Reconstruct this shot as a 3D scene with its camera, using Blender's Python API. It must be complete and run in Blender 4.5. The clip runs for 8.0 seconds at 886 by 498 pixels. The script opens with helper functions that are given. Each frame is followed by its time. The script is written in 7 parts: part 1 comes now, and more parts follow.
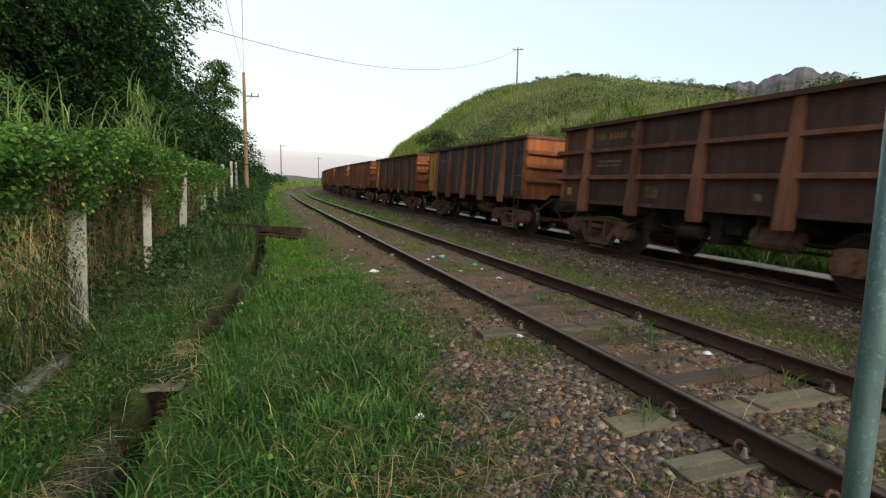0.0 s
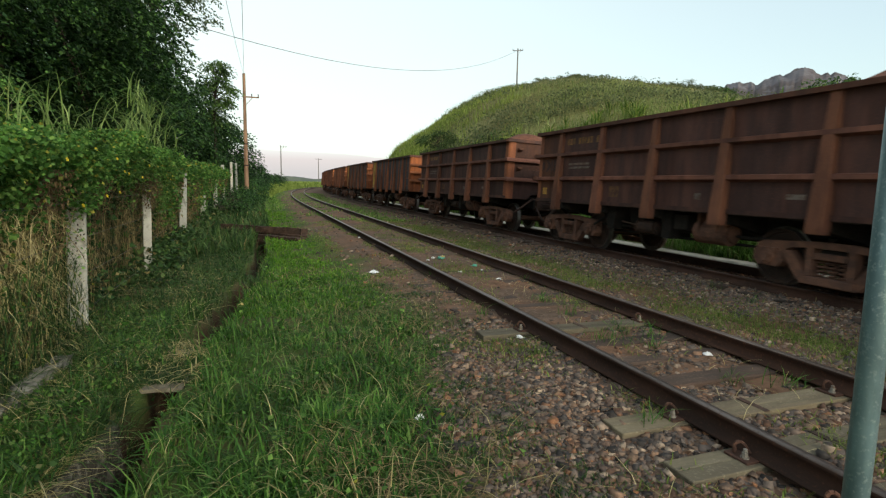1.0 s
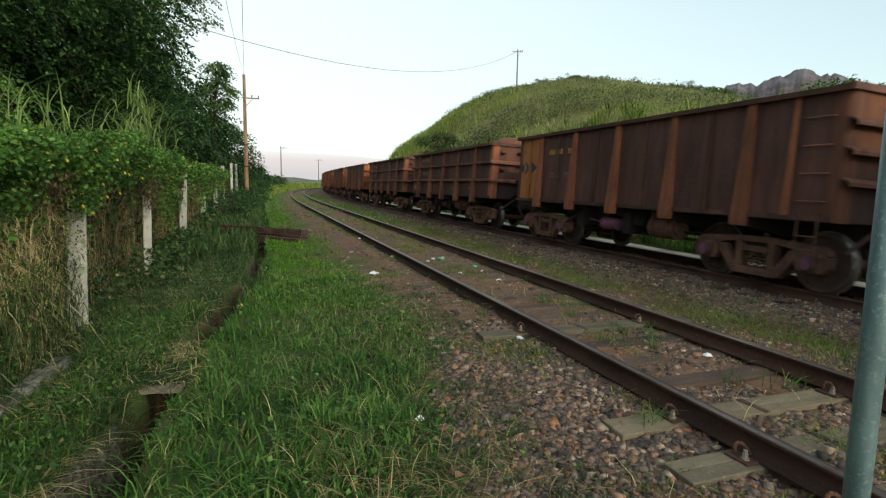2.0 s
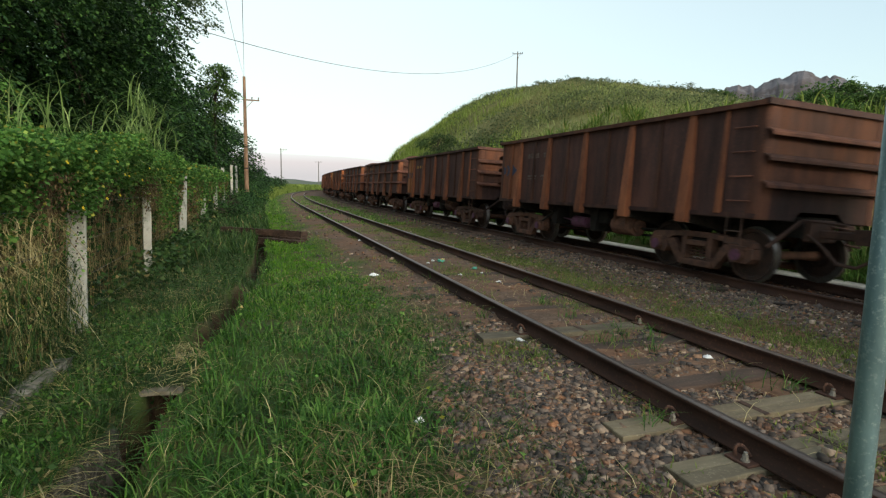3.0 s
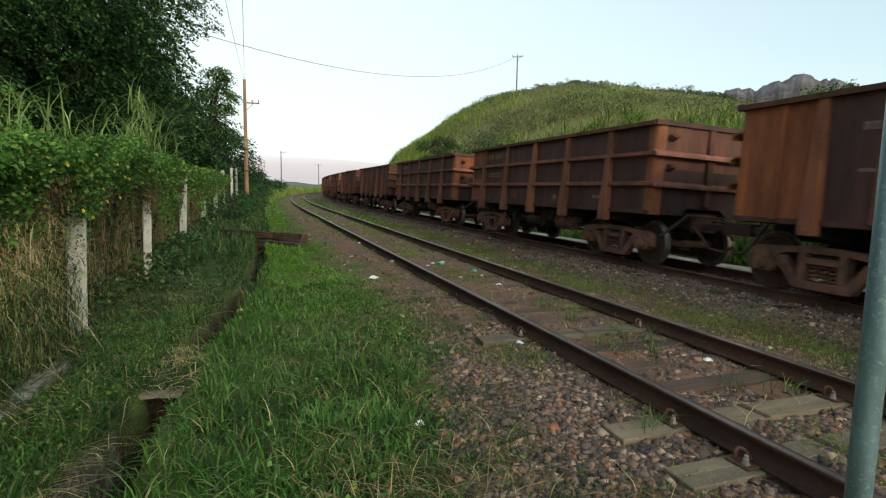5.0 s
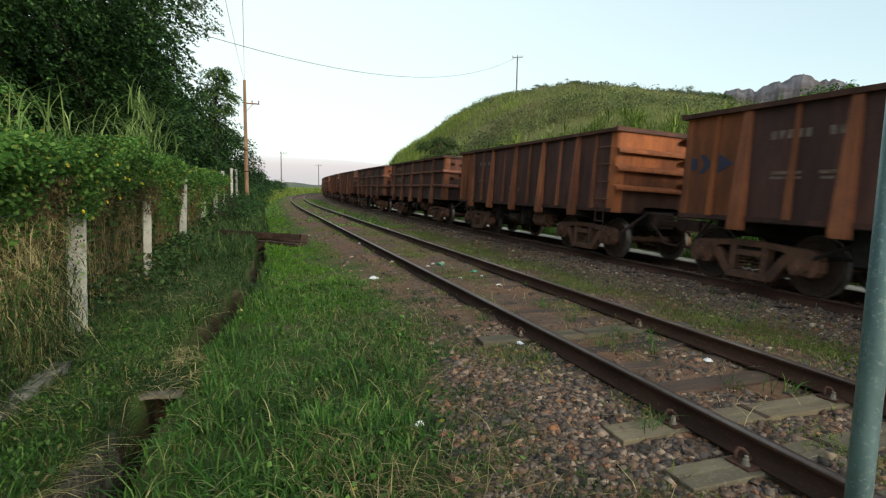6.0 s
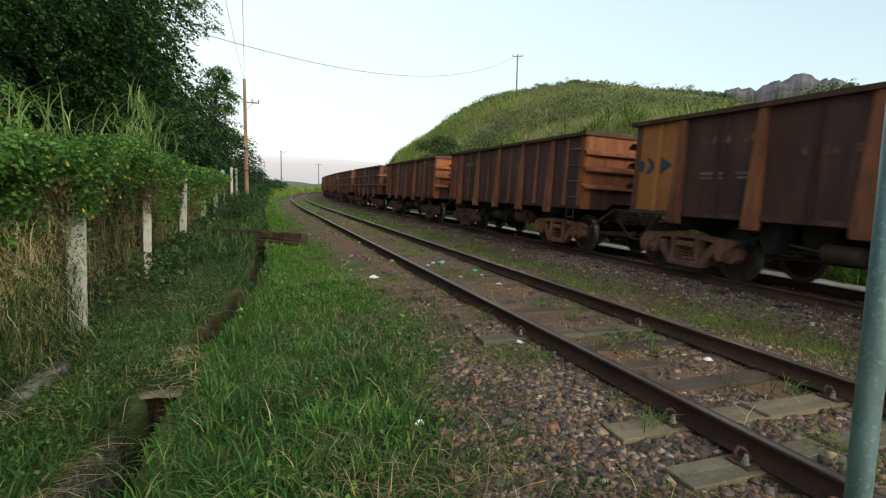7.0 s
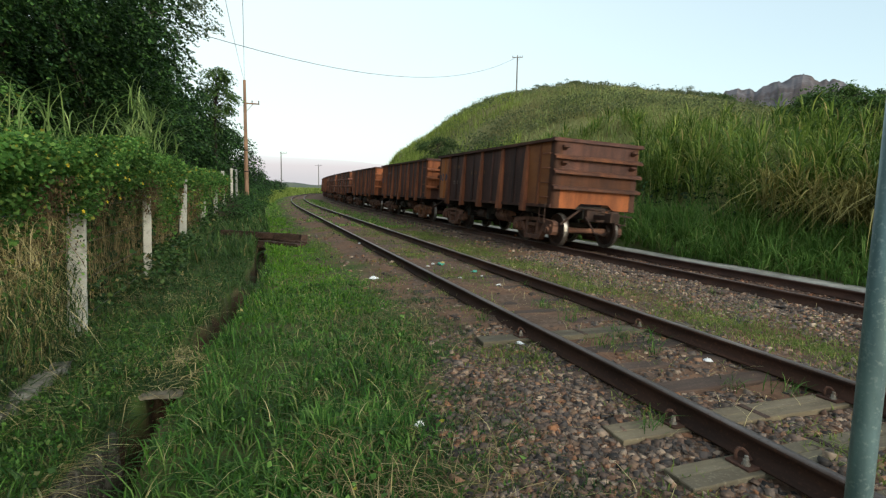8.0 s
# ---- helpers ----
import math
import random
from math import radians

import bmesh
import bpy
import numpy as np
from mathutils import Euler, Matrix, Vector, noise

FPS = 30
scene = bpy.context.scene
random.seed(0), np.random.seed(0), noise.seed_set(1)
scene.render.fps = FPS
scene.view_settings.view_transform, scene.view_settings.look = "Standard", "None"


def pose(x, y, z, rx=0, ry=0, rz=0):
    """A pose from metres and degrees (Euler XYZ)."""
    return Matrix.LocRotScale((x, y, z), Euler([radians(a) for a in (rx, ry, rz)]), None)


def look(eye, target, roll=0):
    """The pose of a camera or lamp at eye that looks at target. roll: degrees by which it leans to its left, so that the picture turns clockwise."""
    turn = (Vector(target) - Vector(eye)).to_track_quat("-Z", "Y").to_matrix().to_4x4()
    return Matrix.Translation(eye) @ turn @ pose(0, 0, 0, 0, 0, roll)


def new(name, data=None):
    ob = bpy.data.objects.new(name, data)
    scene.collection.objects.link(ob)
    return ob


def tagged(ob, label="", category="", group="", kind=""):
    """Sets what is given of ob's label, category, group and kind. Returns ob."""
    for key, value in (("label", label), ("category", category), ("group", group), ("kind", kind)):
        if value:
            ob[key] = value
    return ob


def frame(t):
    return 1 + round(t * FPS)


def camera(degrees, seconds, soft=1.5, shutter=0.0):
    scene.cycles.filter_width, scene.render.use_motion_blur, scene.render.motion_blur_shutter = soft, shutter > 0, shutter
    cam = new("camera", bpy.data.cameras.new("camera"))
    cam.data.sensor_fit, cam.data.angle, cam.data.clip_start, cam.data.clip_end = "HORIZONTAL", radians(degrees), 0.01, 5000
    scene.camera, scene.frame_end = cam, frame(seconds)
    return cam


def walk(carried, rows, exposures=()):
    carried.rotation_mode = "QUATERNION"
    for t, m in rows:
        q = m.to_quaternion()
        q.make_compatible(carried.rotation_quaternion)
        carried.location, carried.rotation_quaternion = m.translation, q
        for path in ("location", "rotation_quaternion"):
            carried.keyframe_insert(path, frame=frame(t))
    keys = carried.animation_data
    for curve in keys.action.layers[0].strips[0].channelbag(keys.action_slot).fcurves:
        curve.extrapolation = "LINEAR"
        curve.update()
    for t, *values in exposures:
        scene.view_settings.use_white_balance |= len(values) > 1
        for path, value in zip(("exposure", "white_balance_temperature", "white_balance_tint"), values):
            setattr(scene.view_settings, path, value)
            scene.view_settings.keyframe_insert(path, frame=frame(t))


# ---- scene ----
import functools

EXPOSURE = 0.85
# Camera: stands still beside the track and tilts a little.
cam = camera(79.25, 8.0, soft=1.25, shutter=0.16)
EYE = (0.0, 0.0, 1.535)


def aim(down, turn=19.08, roll=1.0):
    a, b = radians(turn), radians(down)
    return look(EYE, (EYE[0] + math.sin(a) * math.cos(b), EYE[1] + math.cos(a) * math.cos(b), EYE[2] - math.sin(b)), roll)


PATH = [(0.0, aim(7.06)), (0.5, aim(7.03)), (1.0, aim(6.97)), (1.5, aim(6.93)), (2.2, aim(6.83)), (3.0, aim(6.67)), (3.5, aim(6.50)),
        (4.0, aim(6.41)), (4.5, aim(6.41)), (5.2, aim(6.37)), (6.0, aim(6.33)), (6.5, aim(6.38)), (7.0, aim(6.43)), (7.5, aim(6.41)), (8.0, aim(6.325))]
walk(cam, PATH, [(0.0, EXPOSURE, 6520, -2), (1.7, EXPOSURE, 6500, -2), (3.0, EXPOSURE, 6400, -2), (7.0, EXPOSURE, 6360, -2), (8.0, EXPOSURE, 6240, -2)])


# World: clear evening sky, the sun low and veiled.
world = bpy.data.worlds.new("evening_sky")
scene.world = world
world.use_nodes = True
wn, wl = world.node_tree.nodes, world.node_tree.links
wn.clear()
w_out, w_bg, w_sky = wn.new("ShaderNodeOutputWorld"), wn.new("ShaderNodeBackground"), wn.new("ShaderNodeTexSky")
SUN_UP, SUN_AROUND = 24.0, 165.0
w_sky.sky_type, w_sky.sun_disc = "NISHITA", False
w_sky.sun_elevation, w_sky.sun_rotation = radians(SUN_UP), radians(SUN_AROUND)
w_sky.air_density, w_sky.dust_density, w_sky.ozone_density = 1.0, 2.5, 0.6
w_bg.inputs["Strength"].default_value = 0.138
# a thin high veil of cloud whitens the blue
veil = wn.new("ShaderNodeMix")
veil.data_type = "RGBA"
veil.inputs[7].default_value = (4.5, 4.62, 4.52, 1)
w_co, w_dot, w_range = wn.new("ShaderNodeTexCoord"), wn.new("ShaderNodeVectorMath"), wn.new("ShaderNodeMapRange")
w_dot.operation = "DOT_PRODUCT"
w_dot.inputs[1].default_value = (-0.62, 0.74, -0.25)
wl.new(w_co.outputs["Generated"], w_dot.inputs[0])
wl.new(w_dot.outputs["Value"], w_range.inputs["Value"])
for key, value in (("From Min", -0.6), ("From Max", 0.75), ("To Min", 0.20), ("To Max", 0.82)):
    w_range.inputs[key].default_value = value
wl.new(w_range.outputs[0], veil.inputs[0])
wl.new(w_sky.outputs[0], veil.inputs[6])
wl.new(veil.outputs[2], w_bg.inputs["Color"])
wl.new(w_bg.outputs[0], w_out.inputs["Surface"])

sun = new("sun", bpy.data.lights.new("sun", "SUN"))
sun.data.energy, sun.data.angle, sun.data.color = 0.85, radians(18), (1.0, 0.92, 0.84)
sun.matrix_world = look((0, 0, 60), (-60 * math.sin(radians(SUN_AROUND)) * math.cos(radians(SUN_UP)), -60 * math.cos(radians(SUN_AROUND)) * math.cos(radians(SUN_UP)), 60 - 60 * math.sin(radians(SUN_UP))))


# ---- materials ----
def material(name):
    m = bpy.data.materials.new(name)
    m.use_nodes = True
    return m, m.node_tree.nodes, m.node_tree.links, m.node_tree.nodes["Principled BSDF"]


def grain(n, l, scale, detail=4.0, rough=0.6, vec=None, stretch=None):
    t = n.new("ShaderNodeTexNoise")
    t.inputs["Scale"].default_value, t.inputs["Detail"].default_value, t.inputs["Roughness"].default_value = scale, detail, rough
    src = vec
    if src is None:
        src = n.new("ShaderNodeTexCoord").outputs["Object"]
    if stretch:
        mp = n.new("ShaderNodeMapping")
        mp.inputs["Scale"].default_value = stretch
        l.new(src, mp.inputs["Vector"])
        src = mp.outputs[0]
    l.new(src, t.inputs["Vector"])
    return t.outputs[0]


def ramp(n, l, fac, *stops):
    r = n.new("ShaderNodeValToRGB")
    e = r.color_ramp.elements
    while len(e) < len(stops):
        e.new(0.5)
    for k, (p, c) in zip(e, stops):
        k.position = p
        k.color = (*c, 1) if len(c) == 3 else c
    l.new(fac, r.inputs[0])
    return r.outputs[0]


def mixed(n, l, fac, a, b, how="MIX"):
    m = n.new("ShaderNodeMix")
    m.data_type, m.blend_type = "RGBA", how
    if isinstance(fac, float):
        m.inputs[0].default_value = fac
    else:
        l.new(fac, m.inputs[0])
    for k, v in ((6, a), (7, b)):
        if isinstance(v, tuple):
            m.inputs[k].default_value = (*v, 1)
        else:
            l.new(v, m.inputs[k])
    return m.outputs[2]


def relief(n, l, bsdf, height, strength=0.3, distance=0.01):
    b = n.new("ShaderNodeBump")
    b.inputs["Strength"].default_value, b.inputs["Distance"].default_value = strength, distance
    l.new(height, b.inputs["Height"])
    l.new(b.outputs[0], bsdf.inputs["Normal"])


def worn(name, base, second, third, scale=3.0, rough=0.85, metal=0.0, streak=None, bump=0.25, spread=(0.42, 0.58), fine=40.0):
    """A weathered surface: two colours in patches, a third in fine specks, streaks along one axis."""
    m, n, l, b = material(name)
    info = n.new("ShaderNodeObjectInfo")
    co = n.new("ShaderNodeTexCoord")
    add = n.new("ShaderNodeVectorMath")
    add.operation = "ADD"
    sc = n.new("ShaderNodeVectorMath")
    sc.operation = "SCALE"
    sc.inputs[0].default_value = (37.0, 91.0, 53.0)
    l.new(info.outputs["Random"], sc.inputs["Scale"])
    l.new(co.outputs["Object"], add.inputs[0])
    l.new(sc.outputs[0], add.inputs[1])
    v = add.outputs[0]
    big = grain(n, l, scale, 6, 0.65, v, streak)
    small = grain(n, l, fine, 3, 0.6, v)
    c = mixed(n, l, ramp(n, l, big, (spread[0], (0, 0, 0)), (spread[1], (1, 1, 1))), base, second)
    c = mixed(n, l, ramp(n, l, small, (0.55, (0, 0, 0)), (0.75, (1, 1, 1))), c, third)
    if streak:
        run = grain(n, l, 3.0, 5, 0.7, v, tuple(0.2 if k < 0.5 else 1.2 for k in streak))
        c = mixed(n, l, 1.0, c, ramp(n, l, run, (0.34, (0.66, 0.63, 0.62)), (0.6, (1.08, 1.08, 1.08))), "MULTIPLY")
    huge = grain(n, l, scale * 0.23, 3, 0.5, v)
    c = mixed(n, l, 1.0, c, ramp(n, l, huge, (0.3, (0.72, 0.72, 0.72)), (0.7, (1.15, 1.15, 1.15))), "MULTIPLY")
    c = mixed(n, l, 1.0, c, ramp(n, l, info.outputs["Random"], (0.0, (0.74, 0.76, 0.78)), (1.0, (1.18, 1.15, 1.12))), "MULTIPLY")
    l.new(c, b.inputs["Base Color"])
    b.inputs["Roughness"].default_value, b.inputs["Metallic"].default_value = rough, metal
    b.inputs["Specular IOR Level"].default_value = 0.3
    relief(n, l, b, small, bump, 0.006)
    return m


def leafy(name, dark, light, pale, through_light=0.3, rough=0.55, odd=None, patchy=(0.45, 0.65, 1.2)):
    """Foliage: each leaf or blade its own tone, some light passing through."""
    m, n, l, b = material(name)
    g = n.new("ShaderNodeNewGeometry")
    c = ramp(n, l, g.outputs["Random Per Island"], (0.0, dark), (0.55, light), (0.93, pale), *(((0.97, odd),) if odd else ()))
    patch = grain(n, l, patchy[0], 4, 0.6)
    lo, hi = patchy[1:]
    c = mixed(n, l, 1.0, c, ramp(n, l, patch, (0.32, (lo, lo * 1.04, lo * 0.95)), (0.68, (hi, hi * 0.98, hi * 0.92))), "MULTIPLY")
    l.new(c, b.inputs["Base Color"])
    b.inputs["Roughness"].default_value = rough
    b.inputs["Specular IOR Level"].default_value = 0.15
    t = n.new("ShaderNodeBsdfTranslucent")
    l.new(c, t.inputs["Color"])
    s = n.new("ShaderNodeMixShader")
    s.inputs[0].default_value = through_light
    l.new(b.outputs[0], s.inputs[1])
    l.new(t.outputs[0], s.inputs[2])
    l.new(s.outputs[0], n["Material Output"].inputs["Surface"])
    return m


RUST_SIDE = worn("rusted dark sheet", (0.058, 0.030, 0.027), (0.092, 0.041, 0.032), (0.140, 0.060, 0.039), 2.0, 0.8, streak=(1, 1, 0.22), spread=(0.44, 0.6))
DARK_PAINT = worn("blackened sheet", (0.041, 0.024, 0.022), (0.066, 0.031, 0.026), (0.10, 0.043, 0.028), 2.0, 0.8, streak=(1, 1, 0.22))
RUST_RIB = worn("rusted rib steel", (0.265, 0.097, 0.046), (0.165, 0.062, 0.036), (0.31, 0.122, 0.055), 2.6, 0.85, streak=(1, 1, 0.4), spread=(0.40, 0.62))
RUST_END = worn("orange rusted sheet", (0.285, 0.094, 0.034), (0.185, 0.064, 0.029), (0.10, 0.043, 0.028), 1.5, 0.85, streak=(1, 1, 0.35))
RUST_POST = worn("brown rusted post steel", (0.215, 0.086, 0.048), (0.130, 0.054, 0.037), (0.25, 0.105, 0.054), 2.2, 0.85, streak=(1, 1, 0.4), spread=(0.40, 0.62))
RUST_PATCH = worn("red rusted end sheet", (0.205, 0.070, 0.036), (0.130, 0.049, 0.031), (0.078, 0.036, 0.029), 1.4, 0.85, streak=(1, 1, 0.4), spread=(0.46, 0.66))
RUST_BEAM = worn("rusted beam steel", (0.215, 0.088, 0.060), (0.145, 0.062, 0.046), (0.23, 0.098, 0.062), 1.8, 0.85, streak=(1, 1, 0.35))
# Darker RUST_END: shade from the empty wagon's end beams is in its colour.
RUST_MID = worn("brown rusted sheet with beam shade", (0.112, 0.043, 0.022), (0.072, 0.033, 0.023), (0.05, 0.027, 0.023), 1.5, 0.85, streak=(1, 1, 0.35))
RUST_DULL = worn("dull brown sheet", (0.105, 0.044, 0.028), (0.070, 0.033, 0.025), (0.15, 0.062, 0.034), 1.8, 0.85, streak=(1, 1, 0.35))
RUST_BOGIE = worn("rusted cast steel", (0.150, 0.074, 0.050), (0.085, 0.046, 0.036), (0.22, 0.105, 0.060), 5.0, 0.85)
RUST_ORANGE = worn("bright rust cast steel", (0.190, 0.083, 0.044), (0.105, 0.052, 0.035), (0.28, 0.125, 0.058), 3.0, 0.85)
SLATE_PAINT = worn("blue grey faded sheet", (0.034, 0.036, 0.044), (0.052, 0.046, 0.048), (0.09, 0.05, 0.038), 2.0, 0.8, streak=(1, 1, 0.22))
RUST_DARK = worn("dark brown steel", (0.072, 0.039, 0.029), (0.044, 0.027, 0.022), (0.115, 0.058, 0.038), 5.0, 0.85)
# Near black because the shade beneath the wagons is put into this colour.
BLACK_STEEL = worn("shade-dark underbody steel", (0.012, 0.011, 0.010), (0.024, 0.019, 0.016), (0.05, 0.032, 0.024), 5.0, 0.85)
ORANGE_PAINT = worn("worn orange yellow paint", (0.300, 0.115, 0.034), (0.225, 0.082, 0.030), (0.12, 0.05, 0.028), 2.0, 0.75, spread=(0.48, 0.72))
YELLOW_PAINT = worn("worn yellow paint", (0.205, 0.080, 0.028), (0.145, 0.055, 0.026), (0.085, 0.038, 0.025), 2.0, 0.75, spread=(0.46, 0.7))
BRIGHT_YELLOW = worn("faded bright yellow paint", (0.52, 0.33, 0.035), (0.42, 0.22, 0.045), (0.2, 0.09, 0.04), 2.4, 0.7)
BLUE_PAINT = worn("worn blue paint", (0.030, 0.042, 0.085), (0.055, 0.05, 0.065), (0.13, 0.06, 0.035), 6.0, 0.7, spread=(0.5, 0.75))
MARK_DULL = worn("dull yellow lettering", (0.25, 0.135, 0.040), (0.15, 0.075, 0.034), (0.08, 0.04, 0.03), 9.0, 0.8)
MARK_FAINT = worn("nearly worn off yellow lettering", (0.15, 0.075, 0.032), (0.075, 0.036, 0.026), (0.06, 0.03, 0.025), 9.0, 0.8)
MARK_YELLOW = worn("faded yellow lettering paint", (0.42, 0.235, 0.042), (0.26, 0.13, 0.038), (0.12, 0.055, 0.03), 9.0, 0.8)
MARK_GREY = worn("faded white lettering paint", (0.17, 0.14, 0.12), (0.11, 0.07, 0.055), (0.09, 0.04, 0.03), 9.0, 0.8)
PURPLE_HUB = worn("magenta painted hub", (0.155, 0.055, 0.115), (0.10, 0.045, 0.07), (0.1, 0.05, 0.04), 6.0, 0.7)
WHEEL_STEEL = worn("dark wheel steel", (0.055, 0.032, 0.024), (0.032, 0.022, 0.019), (0.09, 0.045, 0.03), 6.0, 0.75)
TREAD = worn("polished tread steel", (0.28, 0.27, 0.26), (0.20, 0.18, 0.17), (0.2, 0.17, 0.15), 6.0, 0.42, 0.85, bump=0.05)
ORE = worn("iron ore fines", (0.11, 0.045, 0.030), (0.16, 0.065, 0.04), (0.07, 0.032, 0.025), 6.0, 0.95, bump=0.5)
RAIL_SIDE = worn("rusted rail web", (0.056, 0.026, 0.017), (0.036, 0.018, 0.013), (0.10, 0.043, 0.025), 6.0, 0.85, streak=(1, 0.2, 1))
RAIL_RUST = worn("brown rusted rail web", (0.095, 0.046, 0.031), (0.062, 0.032, 0.024), (0.14, 0.066, 0.042), 6.0, 0.85, streak=(1, 0.2, 1))
RAIL_TOP = worn("worn rail head", (0.165, 0.135, 0.122), (0.105, 0.080, 0.068), (0.085, 0.050, 0.038), 9.0, 0.42, 0.65, streak=(1, 0.1, 1), bump=0.08)
RAIL_TOP_DARK = worn("dull rail head", (0.16, 0.11, 0.095), (0.11, 0.07, 0.06), (0.2, 0.14, 0.11), 9.0, 0.5, 0.5, streak=(1, 0.1, 1), bump=0.08)
BOLT_STEEL = worn("grimy zinc bolt", (0.30, 0.28, 0.25), (0.20, 0.17, 0.14), (0.14, 0.09, 0.06), 30.0, 0.6, 0.3)
SLEEPER_PALE = worn("weathered pale sleeper", (0.168, 0.142, 0.095), (0.115, 0.096, 0.066), (0.21, 0.180, 0.128), 5.0, 0.9, streak=(0.2, 1, 1))
SLEEPER_DARK = worn("old dark sleeper", (0.088, 0.058, 0.045), (0.056, 0.041, 0.034), (0.14, 0.094, 0.072), 5.0, 0.95, streak=(0.2, 1, 1))
CONCRETE_POST = worn("mossy whitewashed concrete", (0.385, 0.385, 0.36), (0.27, 0.27, 0.245), (0.13, 0.135, 0.115), 3.5, 0.9, spread=(0.48, 0.7), fine=9)
CONCRETE_SLAB = worn("pale broken concrete", (0.25, 0.215, 0.155), (0.15, 0.125, 0.085), (0.32, 0.28, 0.21), 12.0, 0.95, fine=24)
CONCRETE_MOSSY = worn("damp mossy concrete", (0.040, 0.034, 0.025), (0.13, 0.115, 0.09), (0.19, 0.175, 0.14), 9.0, 0.95, spread=(0.5, 0.6), fine=30, bump=0.8)
CONCRETE = worn("dirty concrete", (0.19, 0.18, 0.155), (0.06, 0.062, 0.048), (0.27, 0.26, 0.23), 7.0, 0.95, spread=(0.46, 0.56), fine=24)
CONCRETE_PALE = worn("dusty pale concrete", (0.31, 0.305, 0.285), (0.20, 0.195, 0.180), (0.38, 0.37, 0.35), 1.6, 0.9, spread=(0.42, 0.62), fine=24)
TIMBER = worn("brown rotten timber", (0.068, 0.040, 0.029), (0.040, 0.026, 0.021), (0.13, 0.082, 0.060), 6.0, 0.9, streak=(0.2, 1, 1))
POLE_WOOD = worn("weathered pole wood", (0.240, 0.150, 0.098), (0.170, 0.112, 0.080), (0.11, 0.08, 0.062), 2.0, 0.9, streak=(1, 1, 0.1))
POLE_GREY = worn("grey pole", (0.20, 0.19, 0.19), (0.15, 0.145, 0.145), (0.13, 0.12, 0.12), 2.0, 0.8)
GALVANISED = worn("galvanised steel tube", (0.165, 0.250, 0.275), (0.115, 0.180, 0.205), (0.27, 0.345, 0.355), 9.0, 0.42, 0.4, streak=(1, 1, 0.35), bump=0.06, fine=90)
WIRE = worn("dark cable", (0.10, 0.10, 0.11), (0.13, 0.13, 0.14), (0.1, 0.1, 0.1), 2.0, 0.7)
LITTER = worn("white plastic litter", (0.75, 0.76, 0.78), (0.6, 0.62, 0.66), (0.45, 0.44, 0.42), 20.0, 0.5)
LITTER_GREEN = worn("green plastic litter", (0.06, 0.36, 0.26), (0.05, 0.28, 0.22), (0.3, 0.4, 0.35), 20.0, 0.5)
LITTER_YELLOW = worn("yellow plastic litter", (0.62, 0.50, 0.16), (0.5, 0.40, 0.16), (0.5, 0.4, 0.3), 20.0, 0.5)
BARK = worn("tree bark", (0.065, 0.050, 0.037), (0.042, 0.034, 0.027), (0.10, 0.08, 0.062), 5.0, 0.95, streak=(1, 1, 0.3), bump=0.6)
# Bluish cast: the haze of distance is mixed into the rock colours.
ROCK = worn("rock face with haze tint", (0.150, 0.135, 0.150), (0.100, 0.080, 0.082), (0.21, 0.195, 0.21), 0.012, 0.95, spread=(0.44, 0.54), fine=0.035)

GRASS = leafy("fresh grass", (0.022, 0.062, 0.014), (0.062, 0.150, 0.026), (0.142, 0.238, 0.060), 0.3, odd=(0.20, 0.20, 0.09), patchy=(1.3, 0.6, 1.25))
WEEDS = leafy("dull verge grass", (0.017, 0.042, 0.014), (0.044, 0.092, 0.026), (0.098, 0.145, 0.050), 0.25, odd=(0.22, 0.18, 0.09), patchy=(1.3, 0.6, 1.2))
STRAW = leafy("dry straw", (0.25, 0.205, 0.095), (0.43, 0.36, 0.18), (0.56, 0.49, 0.29), 0.25, 0.8)
CANE = leafy("tall cane grass", (0.044, 0.090, 0.017), (0.130, 0.205, 0.038), (0.27, 0.32, 0.085), 0.35, odd=(0.38, 0.32, 0.14), patchy=(0.6, 0.5, 1.3))
STRIP_GRASS = leafy("yellow green track grass", (0.080, 0.125, 0.028), (0.145, 0.205, 0.048), (0.235, 0.280, 0.085), 0.4, odd=(0.30, 0.26, 0.12), patchy=(1.1, 0.6, 1.25))
LAWN = leafy("short bright turf", (0.048, 0.125, 0.012), (0.095, 0.215, 0.018), (0.165, 0.285, 0.036), 0.35, patchy=(0.8, 0.7, 1.2))
FAR_GRASS = leafy("yellow green far grass", (0.145, 0.195, 0.042), (0.215, 0.275, 0.062), (0.29, 0.34, 0.10), 0.5, 0.7, patchy=(0.08, 0.75, 1.2))
SCRUB_DARK = leafy("dark hillside shrub", (0.030, 0.056, 0.020), (0.052, 0.088, 0.030), (0.085, 0.125, 0.048), 0.35, 0.7, patchy=(0.6, 0.6, 1.4))
LUSH_GRASS = leafy("lush bank grass in tussocks", (0.062, 0.138, 0.030), (0.142, 0.262, 0.058), (0.24, 0.355, 0.106), 0.45, odd=(0.30, 0.30, 0.12), patchy=(0.9, 0.7, 1.2))
CANE_DRY = leafy("yellowed cane", (0.20, 0.18, 0.055), (0.33, 0.29, 0.10), (0.45, 0.40, 0.18), 0.3, 0.7)
HILL_GRASS = leafy("hill grass", (0.172, 0.180, 0.082), (0.228, 0.228, 0.104), (0.29, 0.275, 0.14), 0.5, 0.7, odd=(0.22, 0.18, 0.10), patchy=(0.09, 0.55, 1.3))
HILL_GREEN = leafy("green hillside grass", (0.180, 0.225, 0.082), (0.255, 0.300, 0.112), (0.32, 0.36, 0.16), 0.5, 0.7, patchy=(0.12, 0.7, 1.2))
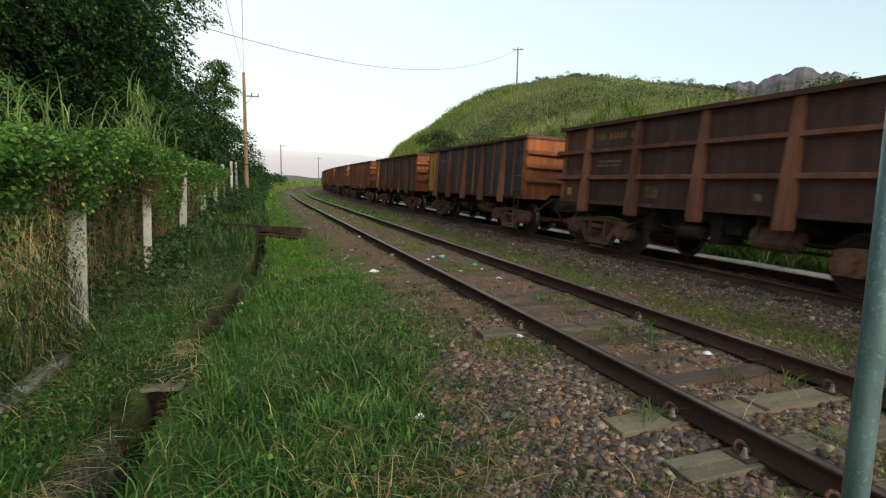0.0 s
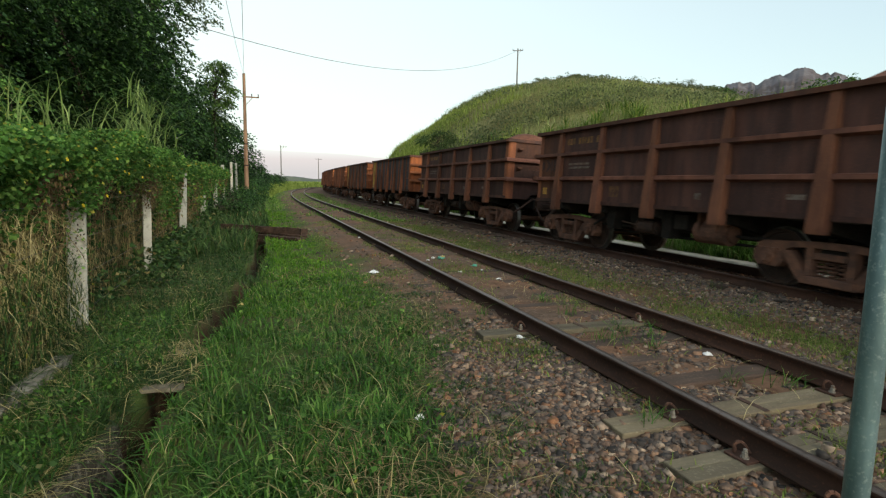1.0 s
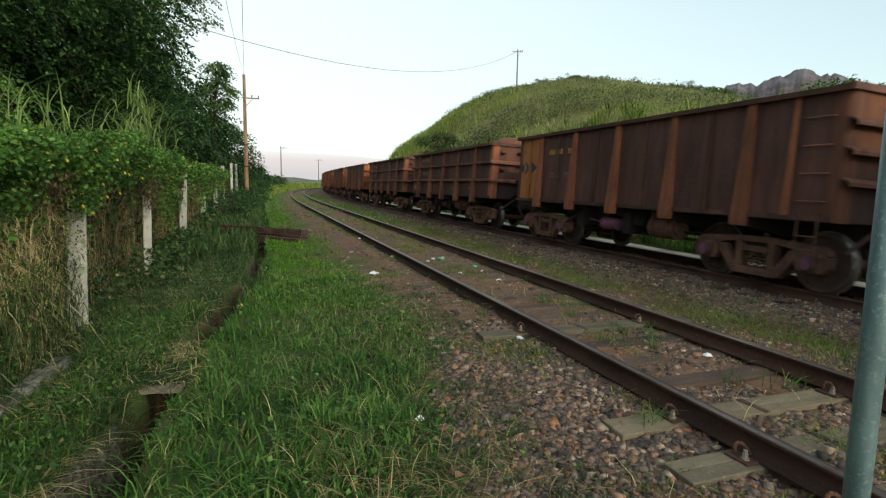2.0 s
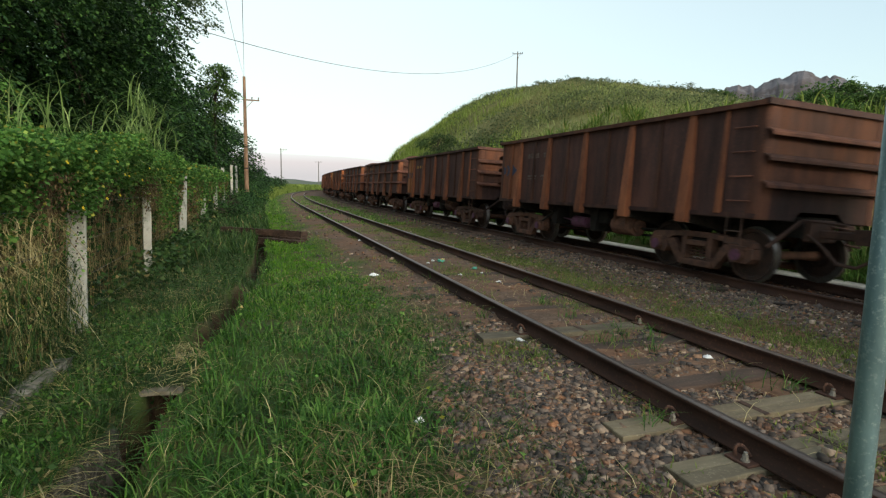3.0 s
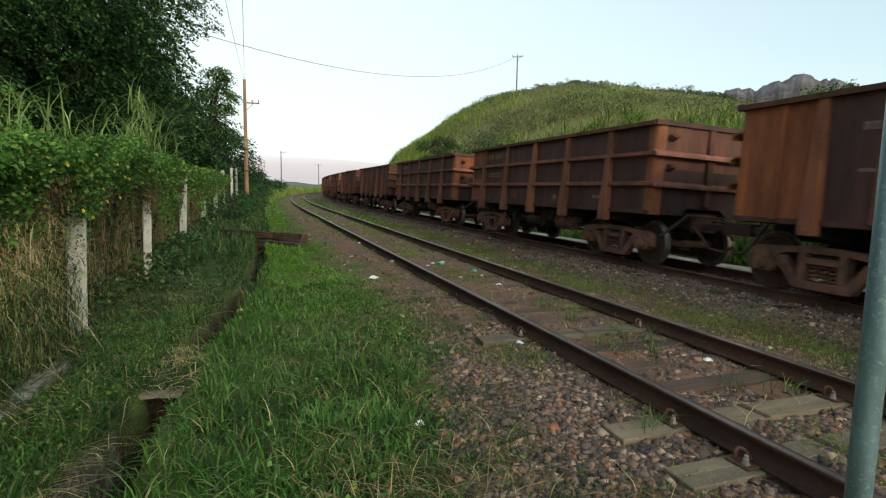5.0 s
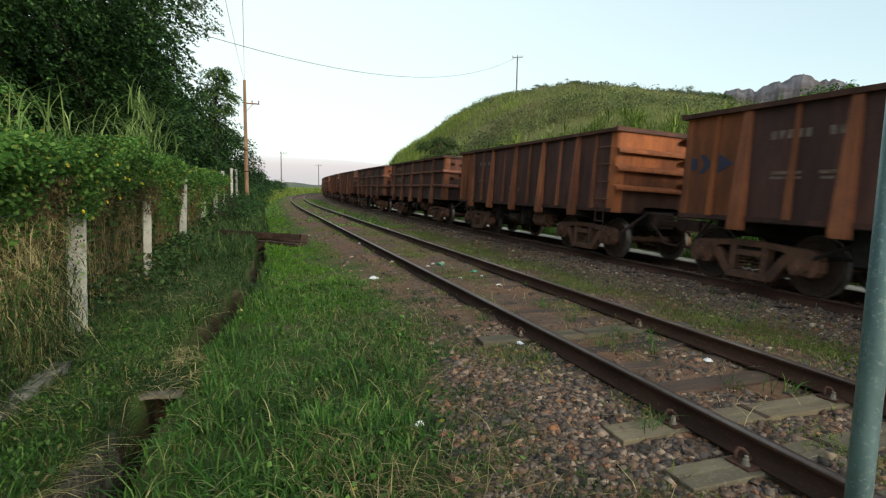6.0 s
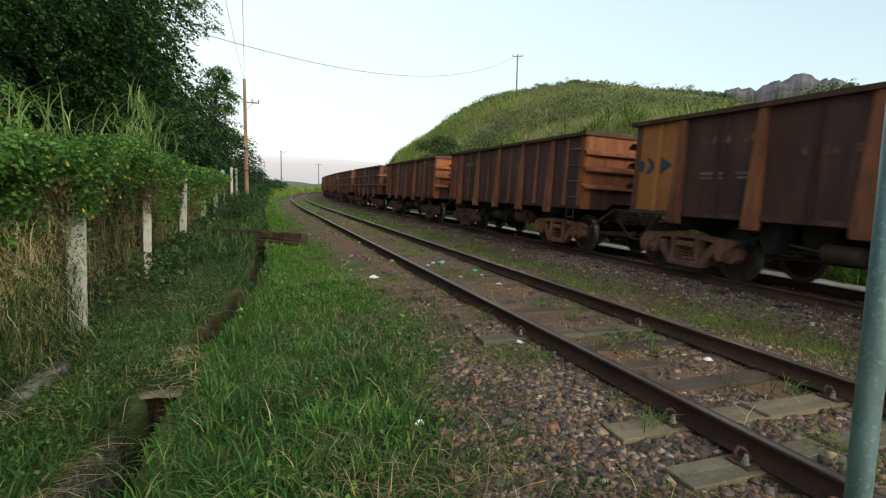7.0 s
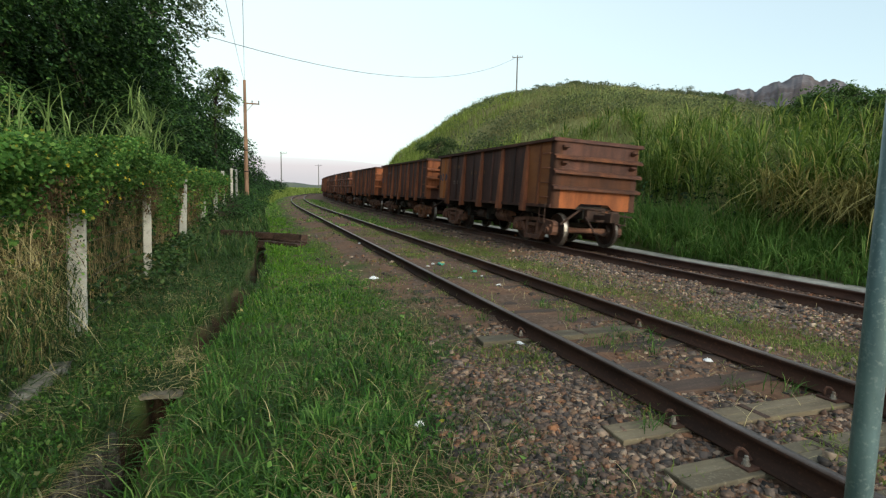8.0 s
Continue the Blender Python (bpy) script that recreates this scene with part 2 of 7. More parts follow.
SCRUB = leafy("dull hill scrub", (0.085, 0.105, 0.054), (0.118, 0.138, 0.070), (0.150, 0.168, 0.088), 0.45, 0.7, patchy=(0.3, 0.75, 1.2))
BANK_GRASS = leafy("lush bank grass", (0.050, 0.118, 0.020), (0.130, 0.250, 0.045), (0.235, 0.36, 0.09), 0.4, odd=(0.32, 0.30, 0.13), patchy=(0.9, 0.75, 1.2))
VINE = leafy("vine leaves", (0.040, 0.100, 0.022), (0.086, 0.188, 0.042), (0.152, 0.260, 0.066), 0.4, 0.55, odd=(0.27, 0.27, 0.05), patchy=(2.2, 0.42, 1.6))
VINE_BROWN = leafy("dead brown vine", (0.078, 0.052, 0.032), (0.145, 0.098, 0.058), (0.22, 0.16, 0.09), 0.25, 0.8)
VINE_DRY = leafy("withered vine", (0.125, 0.095, 0.050), (0.235, 0.180, 0.098), (0.36, 0.29, 0.16), 0.25, 0.8)
CANE_PALE = leafy("grey green cane", (0.10, 0.16, 0.050), (0.185, 0.27, 0.092), (0.30, 0.38, 0.16), 0.35, patchy=(0.8, 0.7, 1.2))
FLOWER = leafy("yellow flowers", (0.55, 0.42, 0.02), (0.65, 0.5, 0.03), (0.7, 0.55, 0.05), 0.2)
TREE_DARK = leafy("dark tree leaves", (0.010, 0.027, 0.010), (0.021, 0.052, 0.016), (0.050, 0.104, 0.027), 0.28, 0.6, patchy=(0.7, 0.25, 1.9))
BUSH_GREEN = leafy("green bush leaves", (0.034, 0.070, 0.018), (0.062, 0.115, 0.030), (0.110, 0.175, 0.052), 0.35, 0.6, patchy=(0.7, 0.5, 1.4))
TREE_LIGHT = leafy("grey green tree leaves", (0.055, 0.080, 0.045), (0.090, 0.125, 0.065), (0.14, 0.175, 0.095), 0.45, 0.5)


def ground_material():
    m, n, l, b = material("soil gravel and grass")
    at = n.new("ShaderNodeAttribute")
    at.attribute_name = "stony"
    far = n.new("ShaderNodeAttribute")
    far.attribute_name = "slope_cover"
    v = n.new("ShaderNodeTexVoronoi")
    v.inputs["Scale"].default_value = 16.0
    co = n.new("ShaderNodeTexCoord")
    l.new(co.outputs["Object"], v.inputs["Vector"])
    big, mid, small = grain(n, l, 0.9, 5), grain(n, l, 6.0, 5), grain(n, l, 45.0, 4)
    stones = mixed(n, l, 0.55, ramp(n, l, v.outputs["Color"], (0.1, (0.046, 0.032, 0.025)), (0.5, (0.096, 0.067, 0.052)), (0.9, (0.172, 0.126, 0.098))), ramp(n, l, small, (0.3, (0.050, 0.031, 0.022)), (0.7, (0.175, 0.115, 0.080))))
    dirt = ramp(n, l, mid, (0.3, (0.092, 0.049, 0.031)), (0.7, (0.200, 0.116, 0.074)))
    stones = mixed(n, l, ramp(n, l, big, (0.42, (0, 0, 0)), (0.60, (0.9, 0.9, 0.9))), stones, dirt)
    turf = mixed(n, l, ramp(n, l, big, (0.4, (0, 0, 0)), (0.65, (1, 1, 1))), ramp(n, l, mid, (0.3, (0.035, 0.060, 0.014)), (0.7, (0.065, 0.10, 0.024))), ramp(n, l, small, (0.3, (0.06, 0.05, 0.028)), (0.7, (0.12, 0.09, 0.05))))
    hill_big, hill_mid = grain(n, l, 0.05, 5), grain(n, l, 0.7, 6, 0.7)
    hill = mixed(n, l, ramp(n, l, hill_big, (0.38, (0, 0, 0)), (0.62, (1, 1, 1))), ramp(n, l, hill_mid, (0.3, (0.125, 0.148, 0.048)), (0.7, (0.215, 0.23, 0.08))), ramp(n, l, hill_mid, (0.3, (0.095, 0.095, 0.036)), (0.7, (0.17, 0.15, 0.065))))
    c = mixed(n, l, at.outputs["Fac"], turf, stones)
    c = mixed(n, l, far.outputs["Fac"], c, hill)
    bare = n.new("ShaderNodeAttribute")
    bare.attribute_name = "bare_earth"
    c = mixed(n, l, bare.outputs["Fac"], c, ramp(n, l, small, (0.3, (0.024, 0.014, 0.009)), (0.7, (0.066, 0.038, 0.025))))
    l.new(c, b.inputs["Base Color"])
    b.inputs["Roughness"].default_value, b.inputs["Specular IOR Level"].default_value = 0.95, 0.15
    relief(n, l, b, small, 0.6, 0.02)
    return m


GROUND = ground_material()


def stone_material(name="crushed ballast stone", stain=(1.0, 1.0, 1.0), single=False):
    m, n, l, b = material(name)
    g = n.new("ShaderNodeNewGeometry")
    pick = n.new("ShaderNodeObjectInfo").outputs["Random"] if single else g.outputs["Random Per Island"]
    c = ramp(n, l, pick, (0.0, (0.026, 0.026, 0.028)), (0.18, (0.066, 0.064, 0.068)), (0.30, (0.150, 0.108, 0.082)), (0.42, (0.082, 0.078, 0.082)), (0.56, (0.142, 0.126, 0.120)), (0.66, (0.090, 0.056, 0.042)), (0.76, (0.105, 0.098, 0.100)), (0.86, (0.190, 0.105, 0.065)), (0.94, (0.215, 0.186, 0.162)), (1.0, (0.32, 0.28, 0.24)))
    c = mixed(n, l, 1.0, c, ramp(n, l, grain(n, l, 30.0, 4), (0.3, (0.7, 0.68, 0.66)), (0.7, (1.25, 1.2, 1.15))), "MULTIPLY")
    c = mixed(n, l, 1.0, c, stain, "MULTIPLY")
    l.new(c, b.inputs["Base Color"])
    b.inputs["Roughness"].default_value, b.inputs["Specular IOR Level"].default_value = 0.9, 0.2
    relief(n, l, b, grain(n, l, 140.0, 2), 0.12, 0.002)
    return m


STONE = stone_material(stain=(1.14, 1.02, 0.91))
STONE_GREY = stone_material("clean grey ballast stone", (1.42, 1.29, 1.17))
LOOSE_STONE = stone_material("single crushed stone", (1.14, 1.02, 0.91), True)
STONE_STAINED = stone_material("ore stained ballast stone", (0.88, 0.68, 0.58))


# ---- building helpers ----
rng = np.random.default_rng(7)


def lump(x, y, seed=0):
    """Smooth value noise between -1 and 1 on arrays."""
    xi, yi = np.floor(x).astype(np.int64), np.floor(y).astype(np.int64)
    fx, fy = x - xi, y - yi
    fx, fy = fx * fx * (3 - 2 * fx), fy * fy * (3 - 2 * fy)

    def h(a, b):
        k = (a * 374761393 + b * 668265263 + seed * 974711) & 0x7FFFFFFF
        k = ((k ^ (k >> 13)) * 1274126177) & 0x7FFFFFFF
        return (k & 0xFFFF) / 32767.5 - 1
    return (h(xi, yi) * (1 - fx) + h(xi + 1, yi) * fx) * (1 - fy) + (h(xi, yi + 1) * (1 - fx) + h(xi + 1, yi + 1) * fx) * fy


def bend_off(y):
    """Sideways shift of both tracks: straight, then a curve of 550 m radius to the right."""
    y = np.asarray(y, float)
    d = np.clip(y - 38.0, 0, None)
    return np.where(d < 220, d * d / 1100.0, 44.0 + (d - 220) * 0.4)


def bend_slope(y):
    return min(max(y - 38.0, 0), 220) / 550.0


DITCH_Y, DITCH_X = [0, 3.0, 3.6, 4.5, 5, 6.5, 7.5, 9.0, 11.2, 14, 20, 60], [-1.45, -1.14, -1.05, -0.97, -0.88, -0.76, -0.55, -0.38, -0.16, 0.02, 0.08, 0.1]
CREST_A = [-180, 8, 11.5, 13.3, 13.9, 15.7, 17.4, 19.2, 22.7, 25.6, 29.0, 32.4, 36.2, 39.4, 43.0, 46.0, 50.0, 58.0, 75.0, 110.0, 180.0]
CREST_D = [90, 90, 85, 85, 85, 87, 90, 92, 98, 102, 105, 108, 108, 105, 100, 92, 80, 70, 60, 60, 60]
CREST_T = [0, 0, 0.0, 0.032, 0.048, 0.070, 0.087, 0.109, 0.142, 0.157, 0.163, 0.166, 0.160, 0.150, 0.141, 0.131, 0.114, 0.095, 0.08, 0.05, 0.0]


def hill_z(x, y):
    a, r = np.degrees(np.arctan2(x, y)), np.hypot(x, y)
    d, t = np.interp(a, CREST_A, CREST_D), np.interp(a, CREST_A, CREST_T)
    foot = np.minimum(13.4 / np.maximum(np.sin(np.radians(np.clip(a, 1, 179))), 0.02), d - 12)
    s = (r - foot) / (d - foot)
    up = np.where(s < 1, 1 - (1 - np.clip(s, 0, 1)) ** 1.55, np.exp(-((s - 1) * 0.9) ** 2))
    z = (t * d + 1.5 * (t > 0.01)) * up
    z = z * (1 + 0.05 * lump(x / 14, y / 14, 3)) + np.clip(s, 0, 1) * (0.5 * lump(x / 5, y / 5, 4) + 0.25 * lump(x / 2, y / 2, 5)) * (t > 0.01)
    return np.where((a > 8) & (s > 0), z, 0.0)


def ditch_lid(y):
    """1 where slabs and earth cover the ditch."""
    y = np.asarray(y, float)
    slabs = np.clip((y - 5.66) / 0.05, 0, 1) * np.clip((6.45 - y) / 0.15, 0, 1)
    silt = np.clip((y - 8.6) / 0.8, 0, 1) * np.clip(-0.1 + 1.2 * lump(y * 0.75, y * 0, 9), 0, 0.85)
    return np.maximum(slabs, silt)


def ground_z(x, y):
    x, y = np.asarray(x, float), np.asarray(y, float)
    s = x - bend_off(y)
    z = np.interp(s, [-2.6, -1.6, 0.8, 1.6, 2.4, 3.0, 4.7, 5.4, 6.4, 7.2, 7.9, 8.9, 10.0, 10.7, 11.6, 12.3, 13.4],
                  [-0.33, -0.37, -0.31, -0.245, -0.196, -0.197, -0.203, -0.215, -0.26, -0.21, -0.165, -0.22, -0.275, -0.33, -0.33, -0.22, 0.15])
    z = z + 0.022 * lump(x * 1.7, y * 1.7, 1) + 0.010 * lump(x * 6, y * 6, 2) * (np.abs(x) < 40)
    dx = x - np.interp(y, DITCH_Y, DITCH_X) + 0.06 * lump(y * 2.3, y * 0 + 0.5, 8) + 0.04 * lump(y * 6.1, y * 0 + 0.5, 10)
    wide = np.interp(y, [0, 3.6, 4.5, 5.0, 6.4, 6.8, 9.0, 12], [0.24, 0.21, 0.15, 0.14, 0.14, 0.17, 0.16, 0.14])
    z = z - 0.75 * np.exp(-(dx / wide) ** 8) * np.clip((24 - y) / 8, 0, 1) * np.clip((y + 14) / 3, 0, 1) * (1 - ditch_lid(y))
    z = z + 0.05 * np.exp(-((dx + 0.38) / 0.2) ** 2) * np.clip((24 - y) / 8, 0, 1)
    z = z + np.clip((y - 30) / 25, 0, 1) * np.clip((-s - 0.6) / 2, 0, 1) * 0.7
    z = z + (0.016 + 0.014 * np.clip(lump(x * 0.8, y * 0.8, 29) + 0.5, 0, 1)) * np.clip((y - 5.75) / 0.6, 0, 1) * (s > 2.4) * (s < 5.4)
    z = z - 0.03 * np.exp(-((y - 5.5) / 0.22) ** 4) * (s > 2.2) * (s < 5.45)
    return z + hill_z(x, y)


def np_mesh(name, co, faces, mat, smooth=False):
    """A mesh from an array of corners and arrays of faces (each of three or four corners)."""
    me = bpy.data.meshes.new(name)
    co = np.ascontiguousarray(co, dtype=np.float32).reshape(-1, 3)
    me.vertices.add(len(co))
    me.vertices.foreach_set("co", co.ravel())
    faces = [np.asarray(f, dtype=np.int32) for f in faces if len(f)]
    loops = np.concatenate([f.ravel() for f in faces])
    sizes = np.concatenate([np.full(len(f), f.shape[1], np.int32) for f in faces])
    me.loops.add(len(loops))
    me.loops.foreach_set("vertex_index", loops)
    me.polygons.add(len(sizes))
    me.polygons.foreach_set("loop_start", np.concatenate([[0], np.cumsum(sizes)[:-1]]).astype(np.int32))
    me.polygons.foreach_set("loop_total", sizes)
    if smooth:
        me.polygons.foreach_set("use_smooth", np.ones(len(sizes), bool))
    me.update(calc_edges=True)
    me.materials.append(mat)
    return me


def part(name, bm, mat, parent=None, label="", smooth=False):
    """Links a bmesh (or mesh) as one mesh object under a thing or a part."""
    if isinstance(bm, bmesh.types.BMesh):
        me = bpy.data.meshes.new(name)
        bmesh.ops.recalc_face_normals(bm, faces=bm.faces[:])
        bm.to_mesh(me)
        bm.free()
        me.materials.append(mat)
        if smooth:
            me.polygons.foreach_set("use_smooth", np.ones(len(me.polygons), bool))
    else:
        me = bm
    ob = new(name, me)
    ob.parent = parent
    return tagged(ob, label)


def thing(name, label, category, group="", kind="", at=None):
    ob = new(name)
    ob.empty_display_size = 0.2
    if at is not None:
        ob.matrix_world = at
    return tagged(ob, label, category, group, kind)


def block(bm, x0, x1, y0, y1, z0, z1, bevel=0.0):
    vs = [bm.verts.new(c) for c in ((x0, y0, z0), (x1, y0, z0), (x1, y1, z0), (x0, y1, z0), (x0, y0, z1), (x1, y0, z1), (x1, y1, z1), (x0, y1, z1))]
    fs = [bm.faces.new([vs[i] for i in f]) for f in ((3, 2, 1, 0), (4, 5, 6, 7), (0, 1, 5, 4), (1, 2, 6, 5), (2, 3, 7, 6), (3, 0, 4, 7))]
    if bevel:
        bmesh.ops.bevel(bm, geom=list({e for f in fs for e in f.edges}), offset=bevel, segments=1, affect="EDGES")
    return vs


def slab(bm, outline, axis, a, b):
    """Extrudes a flat outline of (u, v) along an axis from a to b. x: u=y, v=z; y: u=x, v=z; z: u=x, v=y."""
    def at(u, v, w):
        return {"x": (w, u, v), "y": (u, w, v), "z": (u, v, w)}[axis]
    lo, hi = [bm.verts.new(at(u, v, a)) for u, v in outline], [bm.verts.new(at(u, v, b)) for u, v in outline]
    n = len(outline)
    bm.faces.new(lo)
    bm.faces.new(hi[::-1])
    for i in range(n):
        bm.faces.new((lo[i], hi[i], hi[(i + 1) % n], lo[(i + 1) % n]))


def rod(bm, p, q, r, seg=8, r2=None):
    """A capped tube from p to q."""
    p, q = Vector(p), Vector(q)
    w = (q - p).normalized()
    u = w.orthogonal().normalized()
    v = w.cross(u)
    r2 = r if r2 is None else r2
    A = [bm.verts.new(p + (u * math.cos(k * math.tau / seg) + v * math.sin(k * math.tau / seg)) * r) for k in range(seg)]
    B = [bm.verts.new(q + (u * math.cos(k * math.tau / seg) + v * math.sin(k * math.tau / seg)) * r2) for k in range(seg)]
    for k in range(seg):
        bm.faces.new((A[k], A[(k + 1) % seg], B[(k + 1) % seg], B[k]))
    bm.faces.new(A[::-1])
    bm.faces.new(B)


def lathe_x(bm, profile, seg=28):
    """Turns a profile of (x, radius) round the x axis."""
    rings = [[bm.verts.new((x, r * math.cos(k * math.tau / seg), r * math.sin(k * math.tau / seg))) for k in range(seg)] for x, r in profile]
    for a, b in zip(rings, rings[1:]):
        for k in range(seg):
            bm.faces.new((a[k], a[(k + 1) % seg], b[(k + 1) % seg], b[k]))
    bm.faces.new(rings[0])
    bm.faces.new(rings[-1])


# ---- ground ----
def grid_steps(lo, hi, parts):
    out = [np.arange(a, b, s) for a, b, s in parts]
    return np.unique(np.concatenate([lo, *out, hi]).round(4))


def build_ground():
    xs = grid_steps([-3000, -1500, -700, -350, -200, -120], [200, 230, 270, 330, 420, 600, 1000, 1800, 3000],
                    [(-80, -20, 8), (-20, -4, 1.0), (-4, -1.6, 0.1), (-1.6, 0.3, 0.03), (0.3, 13, 0.11), (13, 30, 0.6), (30, 110, 1.6), (110, 200, 4)])
    ys = grid_steps([-3000, -1000, -400, -200], [260, 320, 400, 500, 700, 1000, 1600, 2400, 3500],
                    [(-120, -8, 5), (-8, 0, 0.5), (0, 16, 0.1), (16, 40, 0.4), (40, 130, 1.2), (130, 250, 5)])
    gx, gy = np.meshgrid(xs, ys)
    gz = ground_z(gx, gy)
    nx, ny = len(xs), len(ys)
    idx = np.arange(nx * ny).reshape(ny, nx)
    f = np.stack([idx[:-1, :-1], idx[:-1, 1:], idx[1:, 1:], idx[1:, :-1]], -1).reshape(-1, 4)
    me = np_mesh("ground", np.stack([gx, gy, gz], -1), [f], GROUND, True)
    s = gx - bend_off(gy)
    wob = 0.35 * lump(gx * 0.9, gy * 0.9, 11) + 0.2 * lump(gx * 3, gy * 3, 12)
    stony = np.clip((s + wob - np.interp(gy, [3, 5, 7, 11, 16], [1.4, 1.75, 1.95, 1.75, 1.6])) / 0.5, 0, 1) * np.clip((10.9 - s) / 0.3, 0, 1)
    cover = np.clip((s - 11.6) / 1.0, 0, 1) + np.clip((-s - 3) / 2, 0, 1) * 0.5
    gap = gx - np.interp(gy, DITCH_Y, DITCH_X)
    bare = (1 - 0.8 * (ditch_lid(gy) > 0.97)) * np.clip((gy + 14) / 3, 0, 1) * np.exp(-(gap / np.interp(gy, [3.6, 4.6], [0.26, 0.12])) ** 6) * np.clip((24 - gy) / 8, 0, 1)
    bare = np.maximum(bare, np.clip((s - 7.6) / 0.4, 0, 1) * np.clip((10.9 - s) / 0.3, 0, 1) * 0.3)
    near_ditch = (np.abs(gap) < 0.4) & (gy < 24) & (gy > -2)
    bare = np.maximum(bare, near_ditch * np.clip((-0.42 - gz) / 0.05, 0, 1))
    for key, val in (("bare_earth", bare), ("stony", stony), ("slope_cover", np.clip(cover, 0, 1))):
        at = me.attributes.new(key, "FLOAT", "POINT")
        at.data.foreach_set("value", val.ravel().astype(np.float32))
    ob = new("ground", me)
    return tagged(ob, "gravelly railway verge with turf rising to a grassy hill", "ground", kind="structure")


ground = build_ground()

# concrete walkway beside the far track
def strip_mesh(name, lat0, lat1, y0, y1, top, thick, mat, step=1.0):
    ys = np.arange(y0, y1 + 1e-6, step)
    o = bend_off(ys)
    co = np.stack([np.stack([o + a, ys, np.full_like(ys, b) + 0.012 * lump(ys * 0.7, ys * 0, 21)], -1) for a, b in ((lat0, top - thick), (lat0, top), (lat1, top), (lat1, top - thick))], 1)
    n = len(ys)
    i = np.arange(n - 1)[:, None] * 4
    f = np.concatenate([np.concatenate([i + k, i + (k + 1) % 4, i + 4 + (k + 1) % 4, i + 4 + k], 1) for k in range(4)])
    return np_mesh(name, co, [f], mat)


tagged(new("pavement", strip_mesh("pavement", 10.85, 11.55, -40, 180, -0.27, 0.12, CONCRETE_PALE)), "narrow pale concrete walkway beside the far track", "pavement", kind="structure")

# ---- tracks ----
CANT = math.atan(0.08 / 1.67)
RAIL = [(-0.036, 0.0), (0.036, 0.0), (0.038, -0.03), (0.012, -0.045), (0.011, -0.14), (0.07, -0.155), (0.07, -0.17), (-0.07, -0.17), (-0.07, -0.155), (-0.011, -0.14), (-0.012, -0.045), (-0.038, -0.03)]
RAIL = [(-0.028, 0.0), (0.028, 0.0), (0.037, -0.009)] + RAIL[2:] + [(-0.037, -0.009)]


def track_point(centre, lat, z, y, cant, low):
    c, s = math.cos(cant), math.sin(cant)
    return centre + bend_off(y) + lat * c + z * s, y, low - lat * s + z * c


def rail_mesh(centre, lat, y0, y1, cant, low, top, web=RAIL_SIDE):
    ys = np.concatenate([np.arange(y0, 30, 3.0), np.arange(30, y1, 2.0)])
    co = np.array([[track_point(centre, lat + a, b, y, cant, low) for a, b in RAIL] for y in ys])
    n, k = len(ys), len(RAIL)
    i = np.arange(n - 1)[:, None] * k
    f = np.concatenate([np.concatenate([i + j, i + (j + 1) % k, i + k + (j + 1) % k, i + k + j], 1) for j in range(k)])
    me = np_mesh("rail", co, [f], web)
    me.materials.append(top)
    mi = np.zeros(len(f), np.int32)
    m = n - 1
    for j in (0, 1, k - 1):
        mi[j * m:(j + 1) * m] = 1
    me.polygons.foreach_set("material_index", mi)
    return me


def mesh_of(name, bm, mat, smooth=False):
    me = bpy.data.meshes.new(name)
    bmesh.ops.recalc_face_normals(bm, faces=bm.faces[:])
    bm.to_mesh(me)
    bm.free()
    me.materials.append(mat)
    if smooth:
        me.polygons.foreach_set("use_smooth", np.ones(len(me.polygons), bool))
    return me


def clip_mesh():
    bm = bmesh.new()
    block(bm, -0.17, 0.17, -0.09, 0.09, -0.012, 0.008, 0.004)
    for sx in (-1, 1):
        pts = [(sx * 0.125, 0.045, 0.008), (sx * 0.128, 0.050, 0.055), (sx * 0.118, 0.046, 0.078), (sx * 0.100, 0.034, 0.084), (sx * 0.082, 0.018, 0.070), (sx * 0.066, 0.002, 0.040), (sx * 0.060, -0.012, 0.018)]
        for p, q in zip(pts, pts[1:]):
            rod(bm, p, q, 0.0125, 7)
    me = bpy.data.meshes.new("rail_clip")
    bm.to_mesh(me)
    bm.free()
    me.materials.append(RAIL_RUST)
    return me


def bolt_mesh():
    bm = bmesh.new()
    rod(bm, (0, 0, 0), (0, 0, 0.012), 0.027, 12)
    rod(bm, (0, 0, 0.012), (0, 0, 0.040), 0.020, 6)
    rod(bm, (0, 0, 0.040), (0, 0, 0.062), 0.013, 8)
    return mesh_of("bolt", bm, BOLT_STEEL)


def strap_mesh(wide=0.26):
    bm = bmesh.new()
    block(bm, -0.028, 0.028, -wide / 2 - 0.003, wide / 2 + 0.003, -0.006, 0.003, 0.001)
    return mesh_of("strap", bm, TIMBER)


def sleeper_mesh(planks, mat, half=1.475, wide=0.26):
    bm = bmesh.new()
    if planks:
        block(bm, -half, half, -wide / 2, -0.004, -0.14, 0.0, 0.006)
        block(bm, -half + 0.012, half, 0.004, wide / 2, -0.14, -0.004, 0.006)
    else:
        block(bm, -half, half, -wide / 2, wide / 2, -0.14, 0.0, 0.015)
        for v in bm.verts:
            v.co += Vector((random.uniform(-.02, .02), random.uniform(-.012, .012), random.uniform(-.012, .004)))
    me = bpy.data.meshes.new("sleeper")
    bm.to_mesh(me)
    bm.free()
    me.materials.append(mat)
    return me


